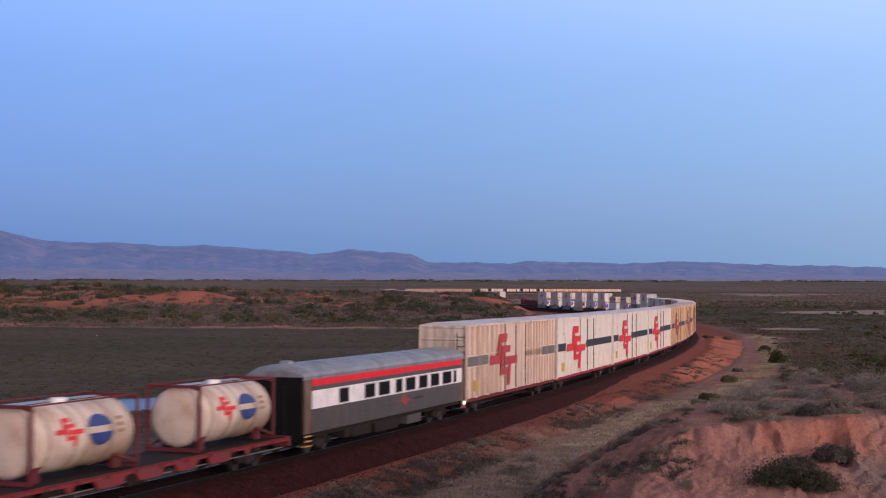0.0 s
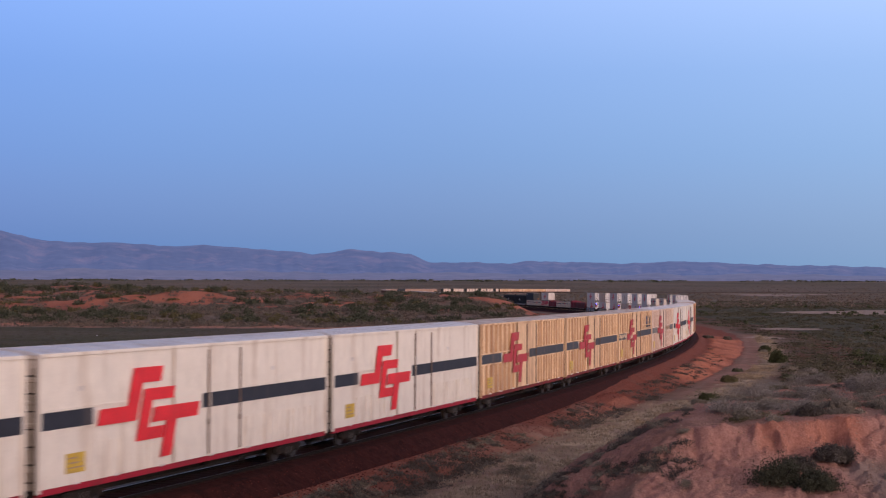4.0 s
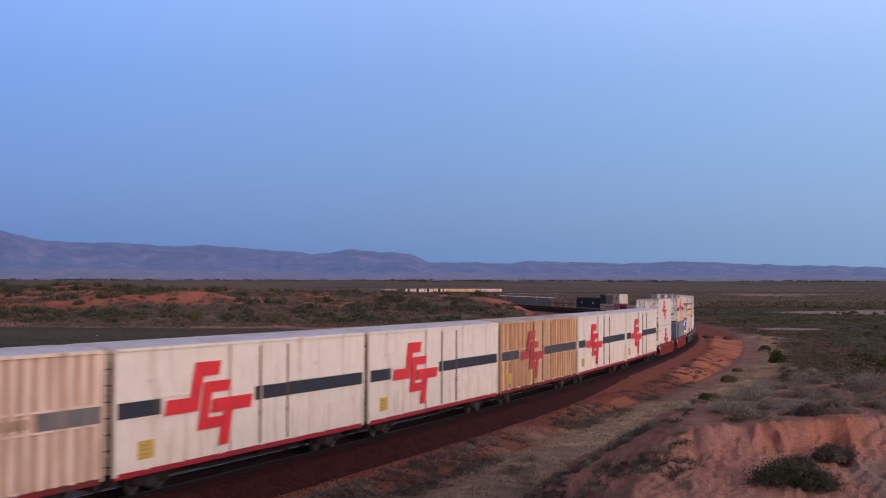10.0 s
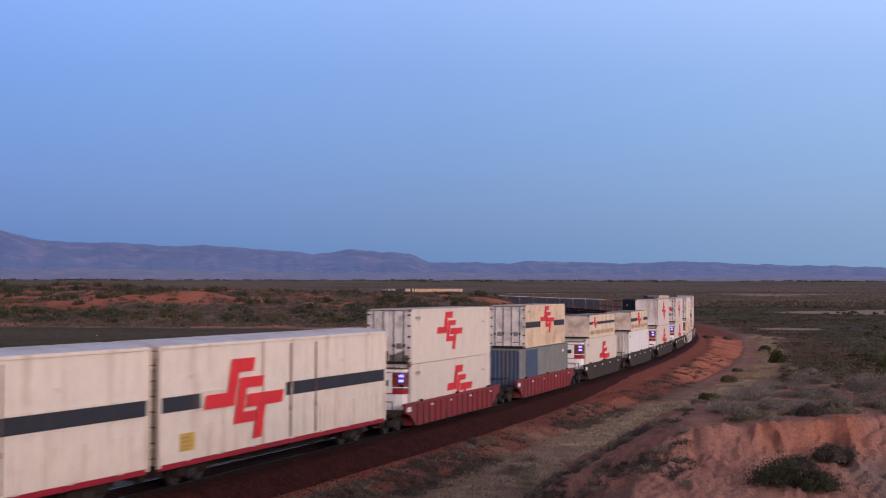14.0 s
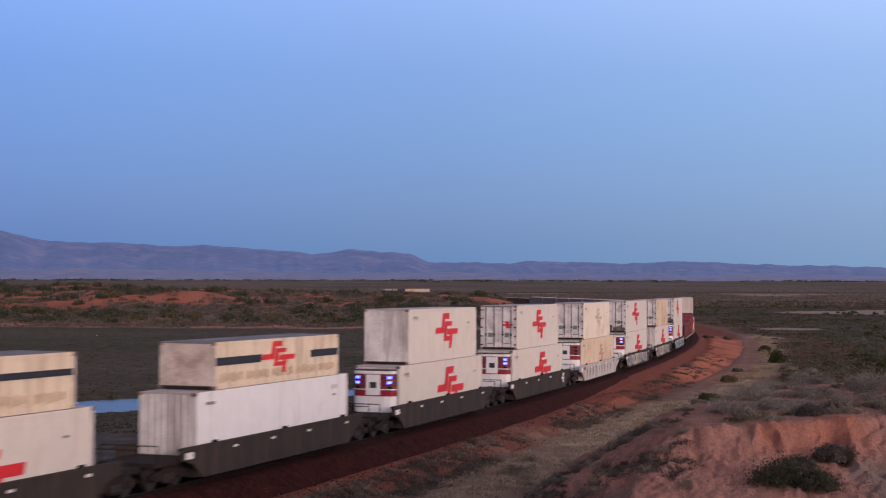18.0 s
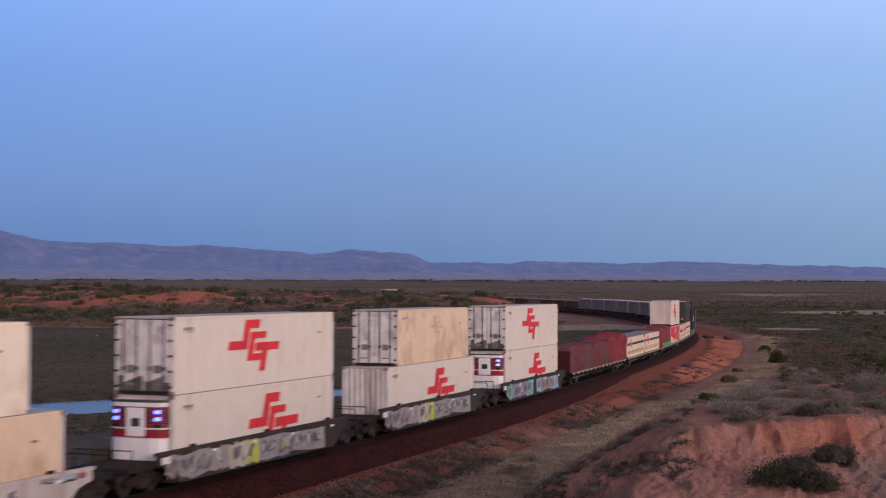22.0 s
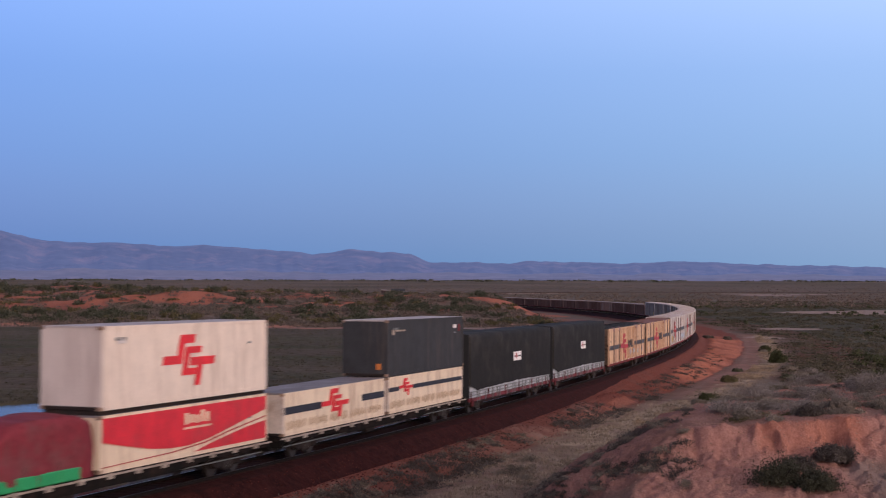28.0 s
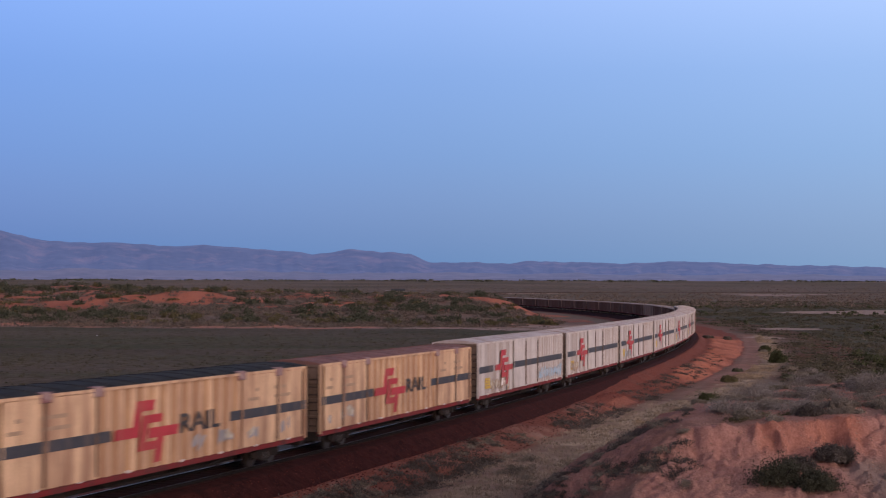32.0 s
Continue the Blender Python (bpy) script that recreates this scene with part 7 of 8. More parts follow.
def make_tarp(label, length, humps, mat, width=1.28, seed=1, sag=0.08, base=0.0):
    """A tarpaulin stretched over a load: humps gives its height along it."""
    rnd = random.Random(seed)
    t = empty("tarpaulin_load", label, "tarpaulin load", "sheeted loads")
    nx, ny = 84, 34
    xs = np.linspace(-length / 2, length / 2, nx)
    fine_x = np.interp(xs, [length * (a - 0.5) for a, _ in humps], [b for _, b in humps])
    hx = np.convolve(np.pad(fine_x, 2, mode="edge"), (0.12, 0.23, 0.30, 0.23, 0.12), "valid")
    tall = max(b for _, b in humps)
    bm = bmesh.new()
    rows = []
    for i, x in enumerate(xs):
        row = []
        H = hx[i]
        low = (tall - H) / tall
        for j in range(ny):
            q = j / (ny - 1) * 2 - 1
            # outline: up one side, round the shoulder, over the top, down the other
            s = abs(q)
            if s < 0.42:
                wy, zz = width * 0.86 * s / 0.42, H * (1.0 + 0.03 * (1 - s / 0.42))
            elif s < 0.56:
                a = (s - 0.42) / 0.14 * math.pi / 2
                wy, zz = width * (0.86 + 0.11 * math.sin(a)), H * (1.0 - 0.13 * (1 - math.cos(a)))
            else:
                wy, zz = width * (0.97 + 0.04 * (s - 0.56) / 0.44), H * 0.87 * (1 - (s - 0.56) / 0.44)
            crease = 0.5 - abs(noise.noise((x * 0.75 + zz * 0.8 + seed * 7, zz * 0.35 - x * 0.2, seed)))
            crease2 = 0.5 - abs(noise.noise((x * 1.7 - zz * 1.3 + seed * 3, zz * 0.8, 3 + seed)))
            n = sag * (3.0 * crease + 1.4 * crease2 + 1.2 * noise.noise((x * 0.6, q * 2.5, seed)) - 1.6)
            wy -= 0.22 * low * width * (0.3 + 0.7 * (1 - abs(2 * s - 1.1)))
            end = min(1.0, (i + 0.15) / 1.6, (nx - 1 - i + 0.15) / 1.6)
            yy = math.copysign(wy, q) + math.copysign(n, q) * min(1, s * 1.6) * min(1, zz * 3 + 0.15)
            row.append(bm.verts.new((x + (1 - end) * 0.1 + 0.10 * noise.noise((zz * 1.5, q * 2, seed + i * 0.06)) * (zz > 0.2), yy * (0.94 + 0.06 * end), base + max(0.0, zz * (0.92 + 0.08 * end) + n * (s < 0.56)))))
        rows.append(row)
    for i in range(nx - 1):
        for j in range(ny - 1):
            bm.faces.new((rows[i][j], rows[i][j + 1], rows[i + 1][j + 1], rows[i + 1][j]))
    bm.faces.new(rows[0])
    bm.faces.new(rows[-1])
    part("sheet", bm, mat, t, smooth=True)
    rp = bmesh.new()
    for k in range(int(length / 1.9)):
        x = -length / 2 + 0.9 + k * 1.9
        H = float(np.interp(x, xs, hx))
        for s in (-1, 1):
            tube(rp, (x, s * (width + 0.03), base + 0.02), (x + rnd.uniform(-.2, .2), s * (width + 0.02), base + min(0.7, H * 0.4)), 0.012, 4)
    tagged(part("tie_ropes", rp, M["steel_dark"], t), kind="stuff")
    return t


M["frame_bright"] = material("scuffed_red_wagon_paint", (0.23, 0.020, 0.026), 0.65, dirt=(0.12, 0.045, 0.04), dirt_amount=0.4, dirt_scale=1.5)
M["sill_black"] = material("sooty_black_sill", (0.012, 0.011, 0.010), 0.95, dirt=(0.035, 0.022, 0.018), dirt_amount=0.3, dirt_scale=2, spec=0.05)
FL = dict(dark=make_flat("dark flat wagon with cream stake pockets", 25.4, M["sill_black"]), red=make_flat("red skeletal flat wagon for tanks", 20.4, M["frame_bright"], 1.05, M["sill_red"], True))
F_MID = (606.4, 632.7, 658.9, 685.3)
for m_ in F_MID:
    place_one(FL, "dark", m_, 9.5)
# first flat: three sheeted loads
def sheeted(label, length, humps, mat, seed, dx, front=None, flat=F_MID[0], dz=1.03):
    t = make_tarp(label, length, humps, mat, seed=seed, sag=0.085)
    if front:
        h0 = humps[0][1]
        # added slab in darker red, painting the shaded front of the load
        part("front_flap", boxes((-length / 2 - 0.05, -length / 2 + 0.03, -1.2, 1.2, 0.02, h0 * 0.9), bevel=0.02), front, t, "end of the sheet, its shade painted dark maroon")
    return run(t, flat, 9.5, dx, dz)


sheeted("dusty red tarpaulin over a long low load", 9.6, ((0, 1.86), (.06, 2.04), (.40, 2.02), (.50, 1.70), (.60, 1.92), (.88, 1.98), (1, 1.45)), M["tarp_dusty"], 3, -7.9, M["tarp_shaded"])
sheeted("red tarpaulin with a sagging top over freight", 7.6, ((0, 1.35), (.10, 1.90), (.25, 2.02), (.7, 1.88), (.94, 1.95), (1, 1.85)), M["tarp_dusty"], 5, 0.5)
sheeted("red tarpaulin over a square load", 4.8, ((0, 1.95), (.12, 2.22), (.5, 2.24), (.80, 2.00), (1, 0.7)), M["tarp_red"], 8, 6.75, M["tarp_shaded"])
sheeted("red tarpaulin over a tall round load", 4.1, ((0, 0.7), (.16, 1.85), (.38, 2.42), (.72, 2.52), (.9, 2.34), (1, 1.8)), M["tarp_red"], 9, 11.0, M["tarp_shaded"])
# second flat: two low containers
place_one(C, "half", F_MID[1], 9.5, -6.3, 1.06)
place_one(C, "half", F_MID[1], 9.5, 6.4, 1.06)
# third flat: sheeted load, then a curtain-sided box with a white container on it
run(make_tarp("maroon tarpaulin tied with green straps", 12.4, ((0, 1.75), (.06, 1.98), (.44, 2.02), (.54, 1.35), (.63, 2.08), (.95, 2.15), (1, 1.95)), M["tarp_red"], seed=12, sag=0.06), F_MID[2], 9.5, -6.6, 1.06)
STRAP = empty("green_cargo_wrap", "bright green wrapped cargo showing below the tarpaulin", "cargo")
for k in range(8):
    part("bundle", boxes((-4.6 + k * 1.18, -3.44 + k * 1.18, -1.34, -1.22, 0.0, 0.42), bevel=0.04), M["green"], STRAP)
run(STRAP, F_MID[2], 9.5, -6.0, 1.06)


def make_curtain_box():
    c = make_container("curtain_sided_container", "red and cream curtain-sided container, faded pattern", 12.6, 1.98, M["box_cream"], "plain", endpaint=M["box_cream"])
    for s in (-1, 1):
        yy = s * (CW + 0.008)
        top = [(-6.1, 1.88), (6.15, 1.88), (6.15, 1.34), (4.5, 1.08), (3.0, 0.82), (1.2, 0.54), (-0.3, 0.42), (-1.6, 0.44), (-3.0, 0.56), (-4.6, 0.80), (-6.1, 1.06)]
        part("curtain", extrude_y(bmesh.new(), top, yy - .006, yy + .006), M["curtain_red"], c, "bright red vinyl curtain")
        low = [(6.15, 0.88), (6.15, 0.14), (0.2, 0.14), (1.4, 0.34), (3.0, 0.56), (4.5, 0.74)]
        part("curtain", extrude_y(bmesh.new(), low, yy - .006, yy + .006), M["curtain_red"], c, "bright red vinyl curtain")
        rim = [(6.15, 1.08), (6.15, 1.03), (3.2, 0.70), (1.0, 0.40), (-1.4, 0.26), (-6.1, 0.18), (-6.1, 0.21), (-1.4, 0.30), (1.0, 0.45), (3.2, 0.75)]
        part("swoosh", extrude_y(bmesh.new(), rim, yy - .008, yy + .008), M["red_faded"], c)
        for bx, bz0, bz1 in ((-0.55, 1.22, 1.66), (-0.15, 1.26, 1.58), (0.25, 1.22, 1.54), (0.65, 1.24, 1.70), (1.05, 1.22, 1.60)):
            part("marking_bar", boxes((bx, bx + 0.30, yy - .012, yy + .012, bz0, bz1), bevel=0.01), M["box_beige"], c)
        part("marking_bar", boxes((-0.6, 1.5, yy - .012, yy + .012, 1.04, 1.12)), M["box_beige"], c)
    return c


run(make_curtain_box(), F_MID[2], 9.5, 6.35, 1.06)
M["box_ivory"] = material("ivory_container_paint", (0.72, 0.60, 0.49), 0.6, dirt=(0.45, 0.34, 0.26), dirt_amount=0.25, streak=True, vary=0.1)
M["box_ivory_end"] = material("ivory_end_paint", (0.58, 0.50, 0.44), 0.65, dirt=(0.40, 0.32, 0.27), dirt_amount=0.3, streak=True, vary=0.1)
part_top = make_container("container", "white container with red emblem standing on a curtain-sided box", 12.5, 2.9, M["box_ivory"], "plain", endpaint=M["box_ivory_end"], logo=(-2.15, 0.52, 3.9, 1.95, M["red"]))
run(part_top, F_MID[2], 9.5, 6.35, 3.21)
part("spacer_beam", boxes((-6.2, 6.2, -1.1, 1.1, -0.16, 0.0)), M["steel_dark"], part_top)
# fourth flat: two low containers, a charcoal one on the rear
place_one(C, "half_mid", F_MID[3], 9.5, -6.2, 1.06)
place_one(C, "half", F_MID[3], 9.5, 6.35, 1.06)
place_one(C, "charcoal", F_MID[3], 9.5, 6.35, 2.97)


M["sheeted_sill"] = material("grimy_maroon_sill", (0.22, 0.013, 0.025), 0.7, dirt=(0.028, 0.012, 0.012), dirt_amount=0.6, dirt_scale=1.3)


def make_sheeted_wagon():
    w = empty("sheeted_open_wagon", "open wagon under a taut black tarpaulin, pale lining below", "open wagon", "sheeted wagons")
    h = 10.0
    part("underframe", boxes((-h, h, -1.25, 1.25, 0.62, 0.86), (-h + 0.3, h - 0.3, -0.3, 0.3, 0.34, 0.62)), M["steel_dark"], w)
    for s in (-1, 1):
        part("side_sill", boxes((-h, h, s * 1.34 - .06, s * 1.34 + .06, 0.76, 0.96)), M["sheeted_sill"], w)
        bm = bmesh.new()
        xs = np.linspace(-h + 0.1, h - 0.1, 60)
        lo = [bm.verts.new((x, s * (1.36 + 0.03 * noise.noise((x * 1.7, s, 1))), 0.98)) for x in xs]
        hi = [bm.verts.new((x, s * (1.34 + 0.05 * noise.noise((x * 1.3, s, 5))), 1.72)) for x in xs]
        for k in range(59):
            bm.faces.new((lo[k], lo[k + 1], hi[k + 1], hi[k]))
        part("lining", bm, M["lining"], w, "crumpled pale lining sheet")
        for k in range(22):
            xk = -h + 0.5 + k * 0.9 + 0.22 * math.sin(k * 2.7 + s)
            part("stanchion", boxes((xk, xk + 0.07, min(s * 1.38, s * 1.43), max(s * 1.38, s * 1.43), 0.72, 1.36)), M["box_grey"] if k % 4 else M["sill_dark"], w)
        for zz in (1.10, 1.30):
            part("lashing_rail", boxes((-h + 0.1, h - 0.1, min(s * 1.37, s * 1.41), max(s * 1.37, s * 1.41), zz, zz + 0.05)), M["box_grey"], w)
        part("label_panel", boxes((-0.1, 1.8, s * 1.42 - .006, s * 1.42 + .006, 2.78, 3.36)), M["line_white"], w)
        part("label_mark", emblem(0.2, 0.75, 2.87, 0.40, s * 1.43), M["red_faded"], w)
        part("label_bar", boxes((0.05, 1.7, s * 1.428 - .003, s * 1.428 + .003, 3.02, 3.10)), M["letter"], w)
        part("end_frame", boxes((min(s * h, s * (h - .2)), max(s * h, s * (h - .2)), -1.36, 1.36, 0.6, 4.75)), M["black"], w)
        bogie(w, s * 7.2)
    # sheet: hangs to an uneven hem
    bm = bmesh.new()
    nx, rows = 64, []
    for i in range(nx):
        x = -h + 0.02 + i * (2 * h - 0.04) / (nx - 1)
        dip = 0.10 * noise.noise((x * 0.35, 2, 0))
        rag = 1.43 + 0.06 * noise.noise((x * 0.9, 0, 3)) + 0.05 * math.cos(x * 0.28) + 0.22 * max(0.0, -8.4 - x)
        row = []
        for y, z in ((-1.40, rag), (-1.40, 2.4), (-1.40, 3.6), (-1.39, 4.50), (-1.30, 4.72), (-0.6, 4.79 + dip), (0, 4.81 + dip), (0.6, 4.79 + dip), (1.30, 4.72), (1.39, 4.50), (1.40, 3.6), (1.40, 2.4), (1.40, rag)):
            n = 0.045 * noise.noise((x * 0.9, z * 0.9, y))
            row.append(bm.verts.new((x, y + math.copysign(n, y) if y else 0, z + n * 0.6)))
        rows.append(row)
    for i in range(nx - 1):
        for j in range(12):
            bm.faces.new((rows[i][j], rows[i][j + 1], rows[i + 1][j + 1], rows[i + 1][j]))
    bm.faces.new(rows[0])
    bm.faces.new(rows[-1])
    part("tarpaulin", bm, M["tarp_black"], w, smooth=True)
    for x in (-9.6, 9.6):
        part("brake_lever", boxes((x - 0.2, x + 0.2, -1.5, -1.42, 0.5, 0.9), bevel=0.02), M["sill_dark"], w)
    couplers(w, h, 0.85)
    return w


SW = {"a": make_sheeted_wagon()}
place_one(SW, "a", 708.5, 7.2)
place_one(SW, "a", 729.4, 7.2)

# far part of the train: short containers on flats
for n in range(5):
    m_ = 1466 + 26.3 * n
    place_one(FL, "dark", m_, 9.5)
    for k in range(4):
        if (n * 4 + k) % 5 != 3:
            place_one(C, "twenty", m_, 9.5, -9.4 + 6.25 * k, 1.05)

# ---- the crew coach ----


def make_coach():
    c = empty("crew_coach", "silver-roofed grey, white and red crew coach", "passenger coach")
    h, hf, w = 11.8, 10.9, 1.42
    for s in (-1, 1):
        y = s * w
        a, b = min(y, y - s * .06), max(y, y - s * .06)
        fluted = [(y - s * .05, 1.01)]
        for k in range(14):
            z = 1.01 + k * 0.075
            fluted += [(y + s * (0.014 if k % 2 else 0), z), (y + s * (0.014 if k % 2 else 0), z + 0.075)]
        fluted.append((y - s * .05, 2.06))
        part("lower_side", extrude_x(bmesh.new(), fluted, -hf + 0.9, h - 0.55), M["coach_grey"], c, "fluted grey lower side")
        part("window_band", boxes((-hf + 0.9, h - 0.55, a, b, 2.06, 2.88)), M["coach_white"], c, "white window band")
        part("upper_side", boxes((-hf + 0.9, h - 0.55, a, b, 2.88, 3.08)), M["coach_grey"], c)
        part("letter_board", boxes((-hf + 0.9, h - 0.55, a - .003, b + .003, 3.08, 3.39)), M["coach_red"], c, "bright red band under the roof")
        part("cant_rail", boxes((-hf, h, a, b, 3.39, 3.56)), M["coach_roof"], c)
        for x0, x1 in ((-hf, -hf + 0.9), (h - 0.55, h)):
            part("vestibule_side", boxes((x0, x1, a + s * -.03, b + s * -.03, 1.0, 3.50)), M["end_grey"], c)
        # windows: one narrow, then the row of the saloon
        for x, wd in ((-6.39, 1.08), (-3.11, 1.27), (-1.16, 1.45), (0.93, 0.88), (2.65, 1.39), (4.61, 1.24), (6.54, 1.3), (8.57, 1.44), (10.0, 0.37)):
            win = part("window", boxes((x - wd / 2 - .06, x + wd / 2 + .06, min(y, y + s * .02), max(y, y + s * .02), 2.11, 2.83)), M["chrome"], c)
            part("pane", boxes((x - wd / 2, x + wd / 2, min(y + s * .012, y + s * .028), max(y + s * .012, y + s * .028), 2.16, 2.78)), M["glass"], win)
        for k, z in enumerate((0.42, 0.64, 0.86)):
            part("step", boxes((-hf + 0.1, -hf + 0.85, min(y, y - s * .25), max(y, y - s * .25), z, z + 0.05)), M["step"], c, "worn yellow step")
        part("emblem", emblem(1.0, 1.5, 1.35, 0.62, y + s * .02), M["red_faded"], c)
        part("marking_bar", boxes((3.0, 4.6, y + s * .014 - .004, y + s * .014 + .004, 1.62, 1.74)), M["letter"], c)
    rf = bmesh.new()
    prof = [(-1.47, 3.53), (-1.40, 3.70), (-1.05, 3.90), (-0.5, 4.02), (0, 4.05), (0.5, 4.02), (1.05, 3.90), (1.40, 3.70), (1.47, 3.53)]
    extrude_x(rf, prof, -hf + 0.5, h - 0.3)
    for sx in (-1, 1):
        a = [rf.verts.new(((-hf + 0.5) if sx < 0 else h - 0.3, y, z)) for y, z in prof]
        b = [rf.verts.new(((-hf - 0.05) if sx < 0 else h + 0.05, y * 0.95, 3.5 + (z - 3.5) * 0.55)) for y, z in prof]
        for k in range(len(prof) - 1):
            rf.faces.new((a[k], a[k + 1], b[k + 1], b[k]))
        rf.faces.new(b)
    roof = part("roof", rf, M["coach_roof"], c, smooth=False)
    part("roof_vent", boxes((-9.9, -9.5, -0.25, 0.25, 3.95, 4.18), bevel=0.03), M["coach_roof"], roof)
    for k in range(9):
        xx = -hf + 1.4 + k * 2.3
        part("roof_seam", extrude_x(bmesh.new(), [(q, w_ + 0.012) for q, w_ in prof], xx, xx + 0.05), M["coach_roof"], roof)
    for s in (-1, 1):
        x = h if s > 0 else -hf
        part("end_wall", boxes((min(x, x - s * .06), max(x, x - s * .06), -1.4, 1.4, 0.60, 3.55)), M["soot"], c)
        g = boxes((min(x, x + s * .45), max(x, x + s * .45), -0.62, 0.62, 0.95, 3.1))
        part("gangway", g, M["soot"], c, "black rubber gangway bellows")
        bogie(c, s * 8.3)
    part("underfloor", boxes((-hf + 0.2, h - 0.4, -1.25, 1.25, 0.78, 1.02), (-h - 0.02, h - 0.4, -0.4, 0.4, 0.36, 0.78)), M["steel_dark"], c)
    for x0, x1, z0, m in ((-5.0, -2.6, 0.35, M["steel_dark"]), (-2.0, 1.2, 0.3, M["steel_dark"]), (2.6, 4.7, 0.34, M["coach_grey"]), (-5.9, -5.3, 0.4, M["steel_dark"])):
        part("equipment_box", boxes((x0, x1, -1.3, -0.5, z0, 0.8), bevel=0.03), m, c)
    part("tank_end", tube(bmesh.new(), (-5.8, -0.9, 0.6), (-5.2, -1.32, 0.6), 0.2, 10), M["steel_dark"], c)
    lamp = part("marker_bracket", boxes((h - 0.6, h - 0.1, -1.52, -1.40, 0.55, 1.0)), M["chrome"], c)
    part("marker_lamp", tube(bmesh.new(), (h - 0.38, -1.52, 0.85), (h - 0.38, -1.57, 0.85), 0.08, 12), M["lamp_warm"], lamp, "lit white marker lamp")
    part("tail_lamp", tube(bmesh.new(), (h - 0.38, -1.52, 0.62), (h - 0.38, -1.57, 0.62), 0.10, 12), M["coach_red"], lamp)
    couplers(c, h, 0.85)
    return c


COACH_MID = 68.0
run(make_coach(), COACH_MID, 8.3)

# ---- the tank wagon ahead of the coach ----


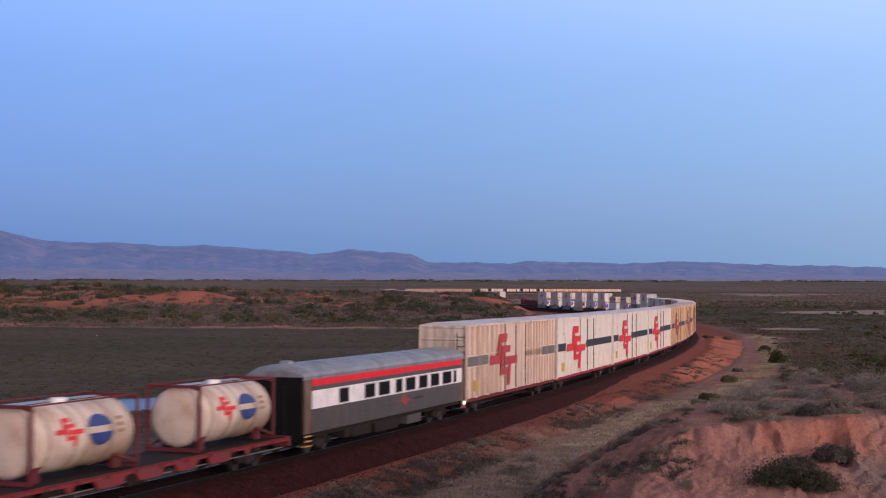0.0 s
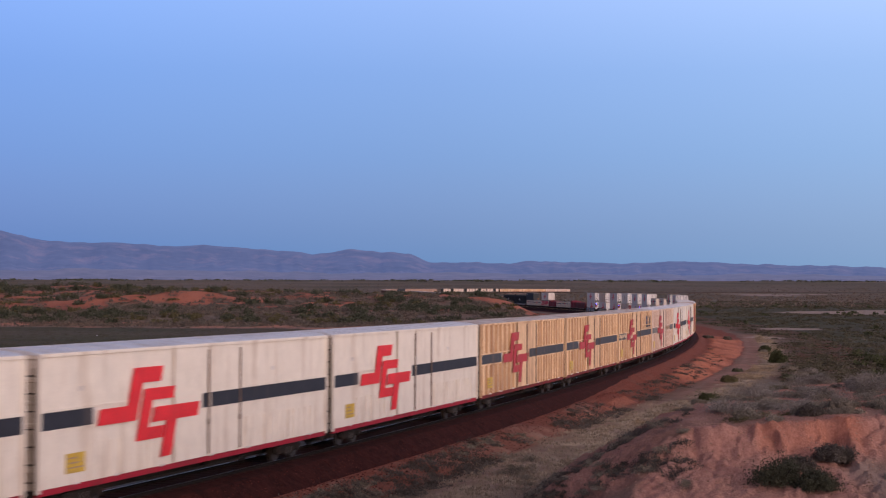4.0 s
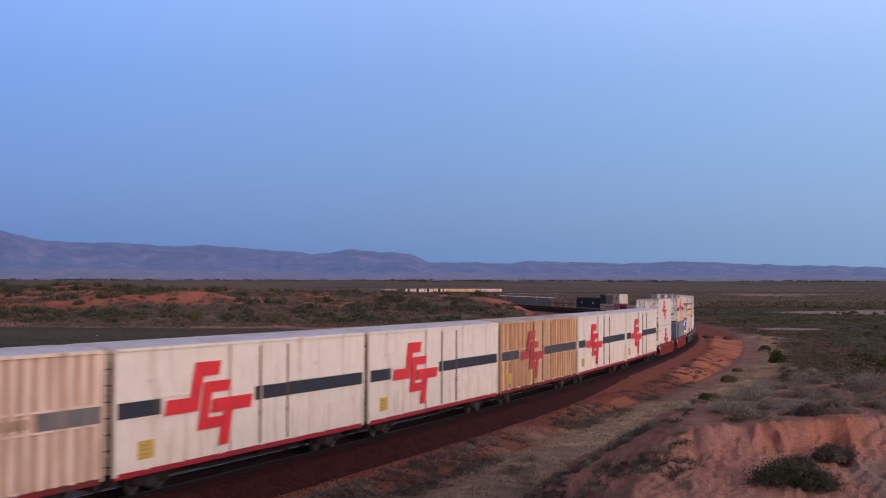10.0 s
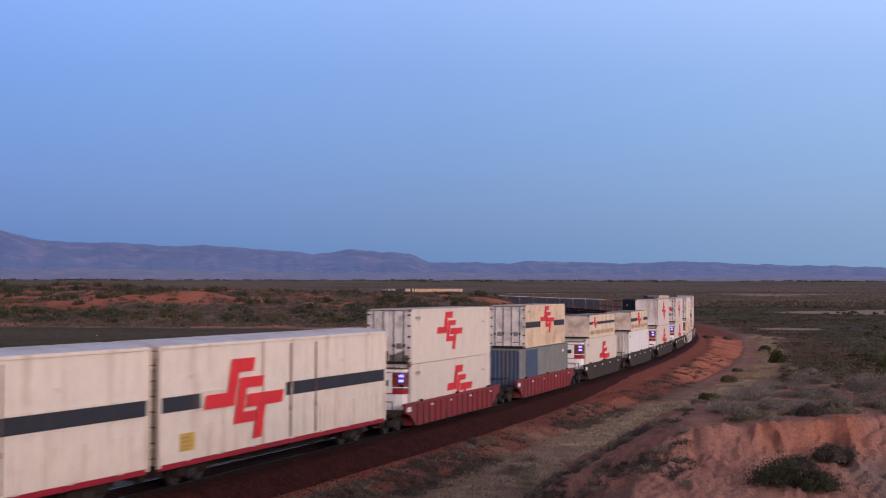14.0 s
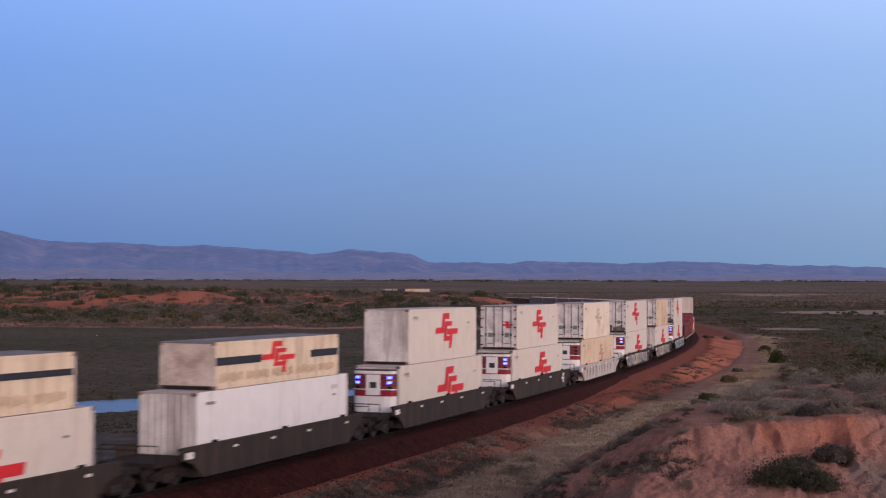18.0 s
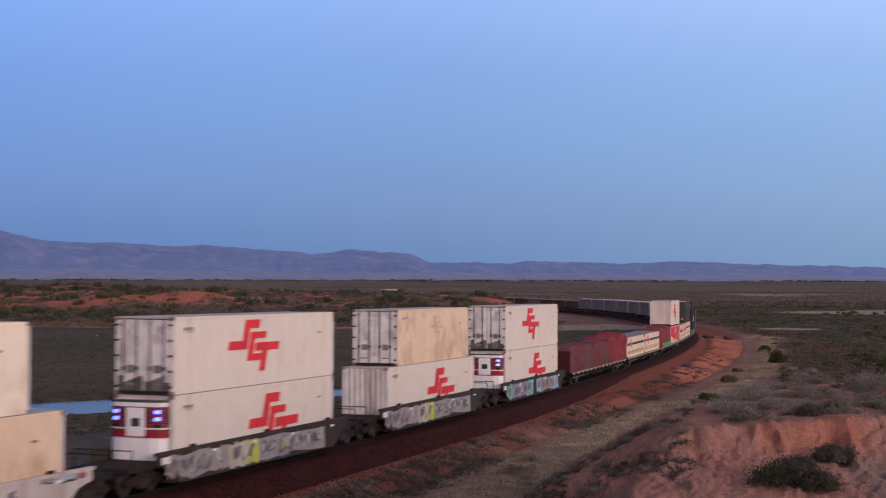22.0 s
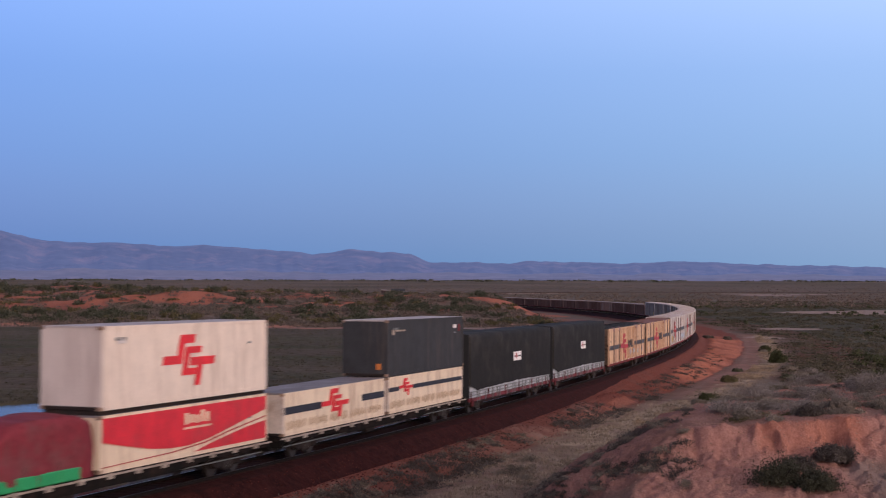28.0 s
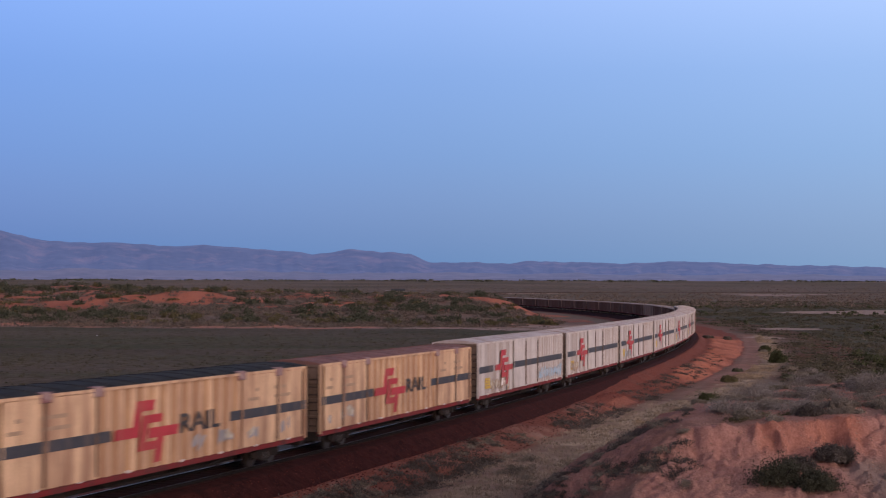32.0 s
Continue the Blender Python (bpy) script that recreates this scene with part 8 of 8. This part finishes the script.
def make_tank(label):
    t = empty("tank_container", label, "tank container", "tank containers")
    h, r, zc = 3.03, 1.14, 1.30
    bm = bmesh.new()
    rings = []
    for x, k in ((-2.98, 0.0), (-2.96, 0.5), (-2.91, 0.80), (-2.84, 0.95), (-2.74, 1.0), (2.74, 1.0), (2.84, 0.95), (2.91, 0.80), (2.96, 0.5), (2.98, 0.0)):
        if k == 0:
            rings.append([bm.verts.new((x, 0, zc))])
        else:
            rings.append([bm.verts.new((x, r * k * math.cos(a), zc + r * k * math.sin(a))) for a in np.linspace(0, 2 * math.pi, 40, endpoint=False)])
    for a, b in zip(rings, rings[1:]):
        n = max(len(a), len(b))
        for i in range(n):
            if len(a) == 1:
                bm.faces.new((a[0], b[i], b[(i + 1) % n]))
            elif len(b) == 1:
                bm.faces.new((a[i], a[(i + 1) % n], b[0]))
            else:
                bm.faces.new((a[i], a[(i + 1) % n], b[(i + 1) % n], b[i]))
    part("shell", bm, M["tank"], t, "cream insulated tank shell", smooth=True)
    for x in (-2.66, -1.95, -0.55, 0.1, 1.45, 2.6):
        part("strap_ring", tube(bmesh.new(), (x - 0.06, 0, zc), (x + 0.06, 0, zc), r + 0.022, 40, caps=True), M["tank_ring"], t)
    for sx in (-1, 1):
        for sy in (-1, 1):
            x, y = sx * (h - 0.07), sy * 1.15
            part("corner_post", boxes((x - .05, x + .05, y - .05, y + .05, 0, 2.58)), M["frame_red"], t)
            part("corner_gusset", tube(bmesh.new(), (x, y, 0.15), (sx * 1.9, sy * 0.78, 0.55), 0.06, 6), M["frame_red"], t)
            part("end_brace", tube(bmesh.new(), (x, y, 2.4), (x, sy * 0.45, 2.55), 0.05, 6), M["frame_red"], t)
        part("end_beam", boxes((sx * (h - .07) - .06, sx * (h - .07) + .06, -1.15, 1.15, 2.46, 2.58)), M["frame_red"], t)
        part("end_beam", boxes((sx * (h - .07) - .06, sx * (h - .07) + .06, -1.15, 1.15, 0.0, 0.14)), M["frame_red"], t)
    for sy in (-1, 1):
        part("top_rail", boxes((-h, h, sy * 1.13 - .025, sy * 1.13 + .025, 2.53, 2.58)), M["frame_red"], t)
        for xk in (-2.45, 2.05):
            part("saddle", boxes((xk, xk + 0.4, sy * 0.72 - .10, sy * 0.72 + .10, 0.0, 0.52)), M["frame_red"], t)
    part("manhole", tube(bmesh.new(), (0, 0, zc + r), (0, 0, zc + r + 0.16), 0.28, 16), M["box_clean"], t)
    part("walkway", boxes((-2.6, 2.6, 0.2, 0.62, zc + r + 0.02, zc + r + 0.06)), M["chrome"], t)
    # painted signs follow the shell
    for s in (-1, 1):
        def wrap(outline, mat, name, lift=0.012):
            b2 = bmesh.new()
            for poly in outline:
                b2.faces.new([b2.verts.new((x, s * (r + lift) * math.cos(a), zc + (r + lift) * math.sin(a))) for x, a in poly])
            part(name, b2, mat, t)
        wrap([[(0.82 + 0.70 * math.cos(q), 0.20 + 0.46 * math.sin(q)) for q in np.linspace(0.17, math.pi - 0.17, 14)]], M["blue_spot"], "roundel", 0.030)
        wrap([[(0.82 + 0.70 * math.cos(q), 0.16 + 0.46 * math.sin(q)) for q in np.linspace(math.pi + 0.17, 2 * math.pi - 0.17, 14)]], M["blue_spot"], "roundel", 0.030)
        bars = []
        for a, b, c, d in EMBLEM:
            for k in range(4):
                c0, c1 = c + (d - c) * k / 4, c + (d - c) * (k + 1) / 4
                bars.append([(-1.75 + 1.5 * p + 0.2 * q, -0.2 + 0.85 * q) for p, q in ((a, c0), (b, c0), (b, c1), (a, c1))])
        wrap(bars, M["red"], "emblem", 0.030)
        wrap([[(1.75, q), (2.2, q), (2.2, q + .1), (1.75, q + .1)] for q in (0.0, 0.2, 0.4)], M["faint"], "marking_bar", 0.030)
    for ob in t.children_recursive:
        ob.data.transform(Matrix.Diagonal((1.07, 1, 1, 1)))
    return t


TW_MID = 45.7
place_one(FL, "red", TW_MID, 7.0)
TK = {"a": make_tank("cream tank container in a dark red frame")}
place_one(TK, "a", TW_MID, 7.0, -5.1, 1.10)
place_one(TK, "a", TW_MID, 7.0, 5.75, 1.10)


# ---- everything that runs ----
def motions():
    for ob, mid, half, place in RUNNING:
        walk(ob, [(float(t), running_pose(mid - SPEED * t, half) @ place) for t in range(0, 33)])



motions()
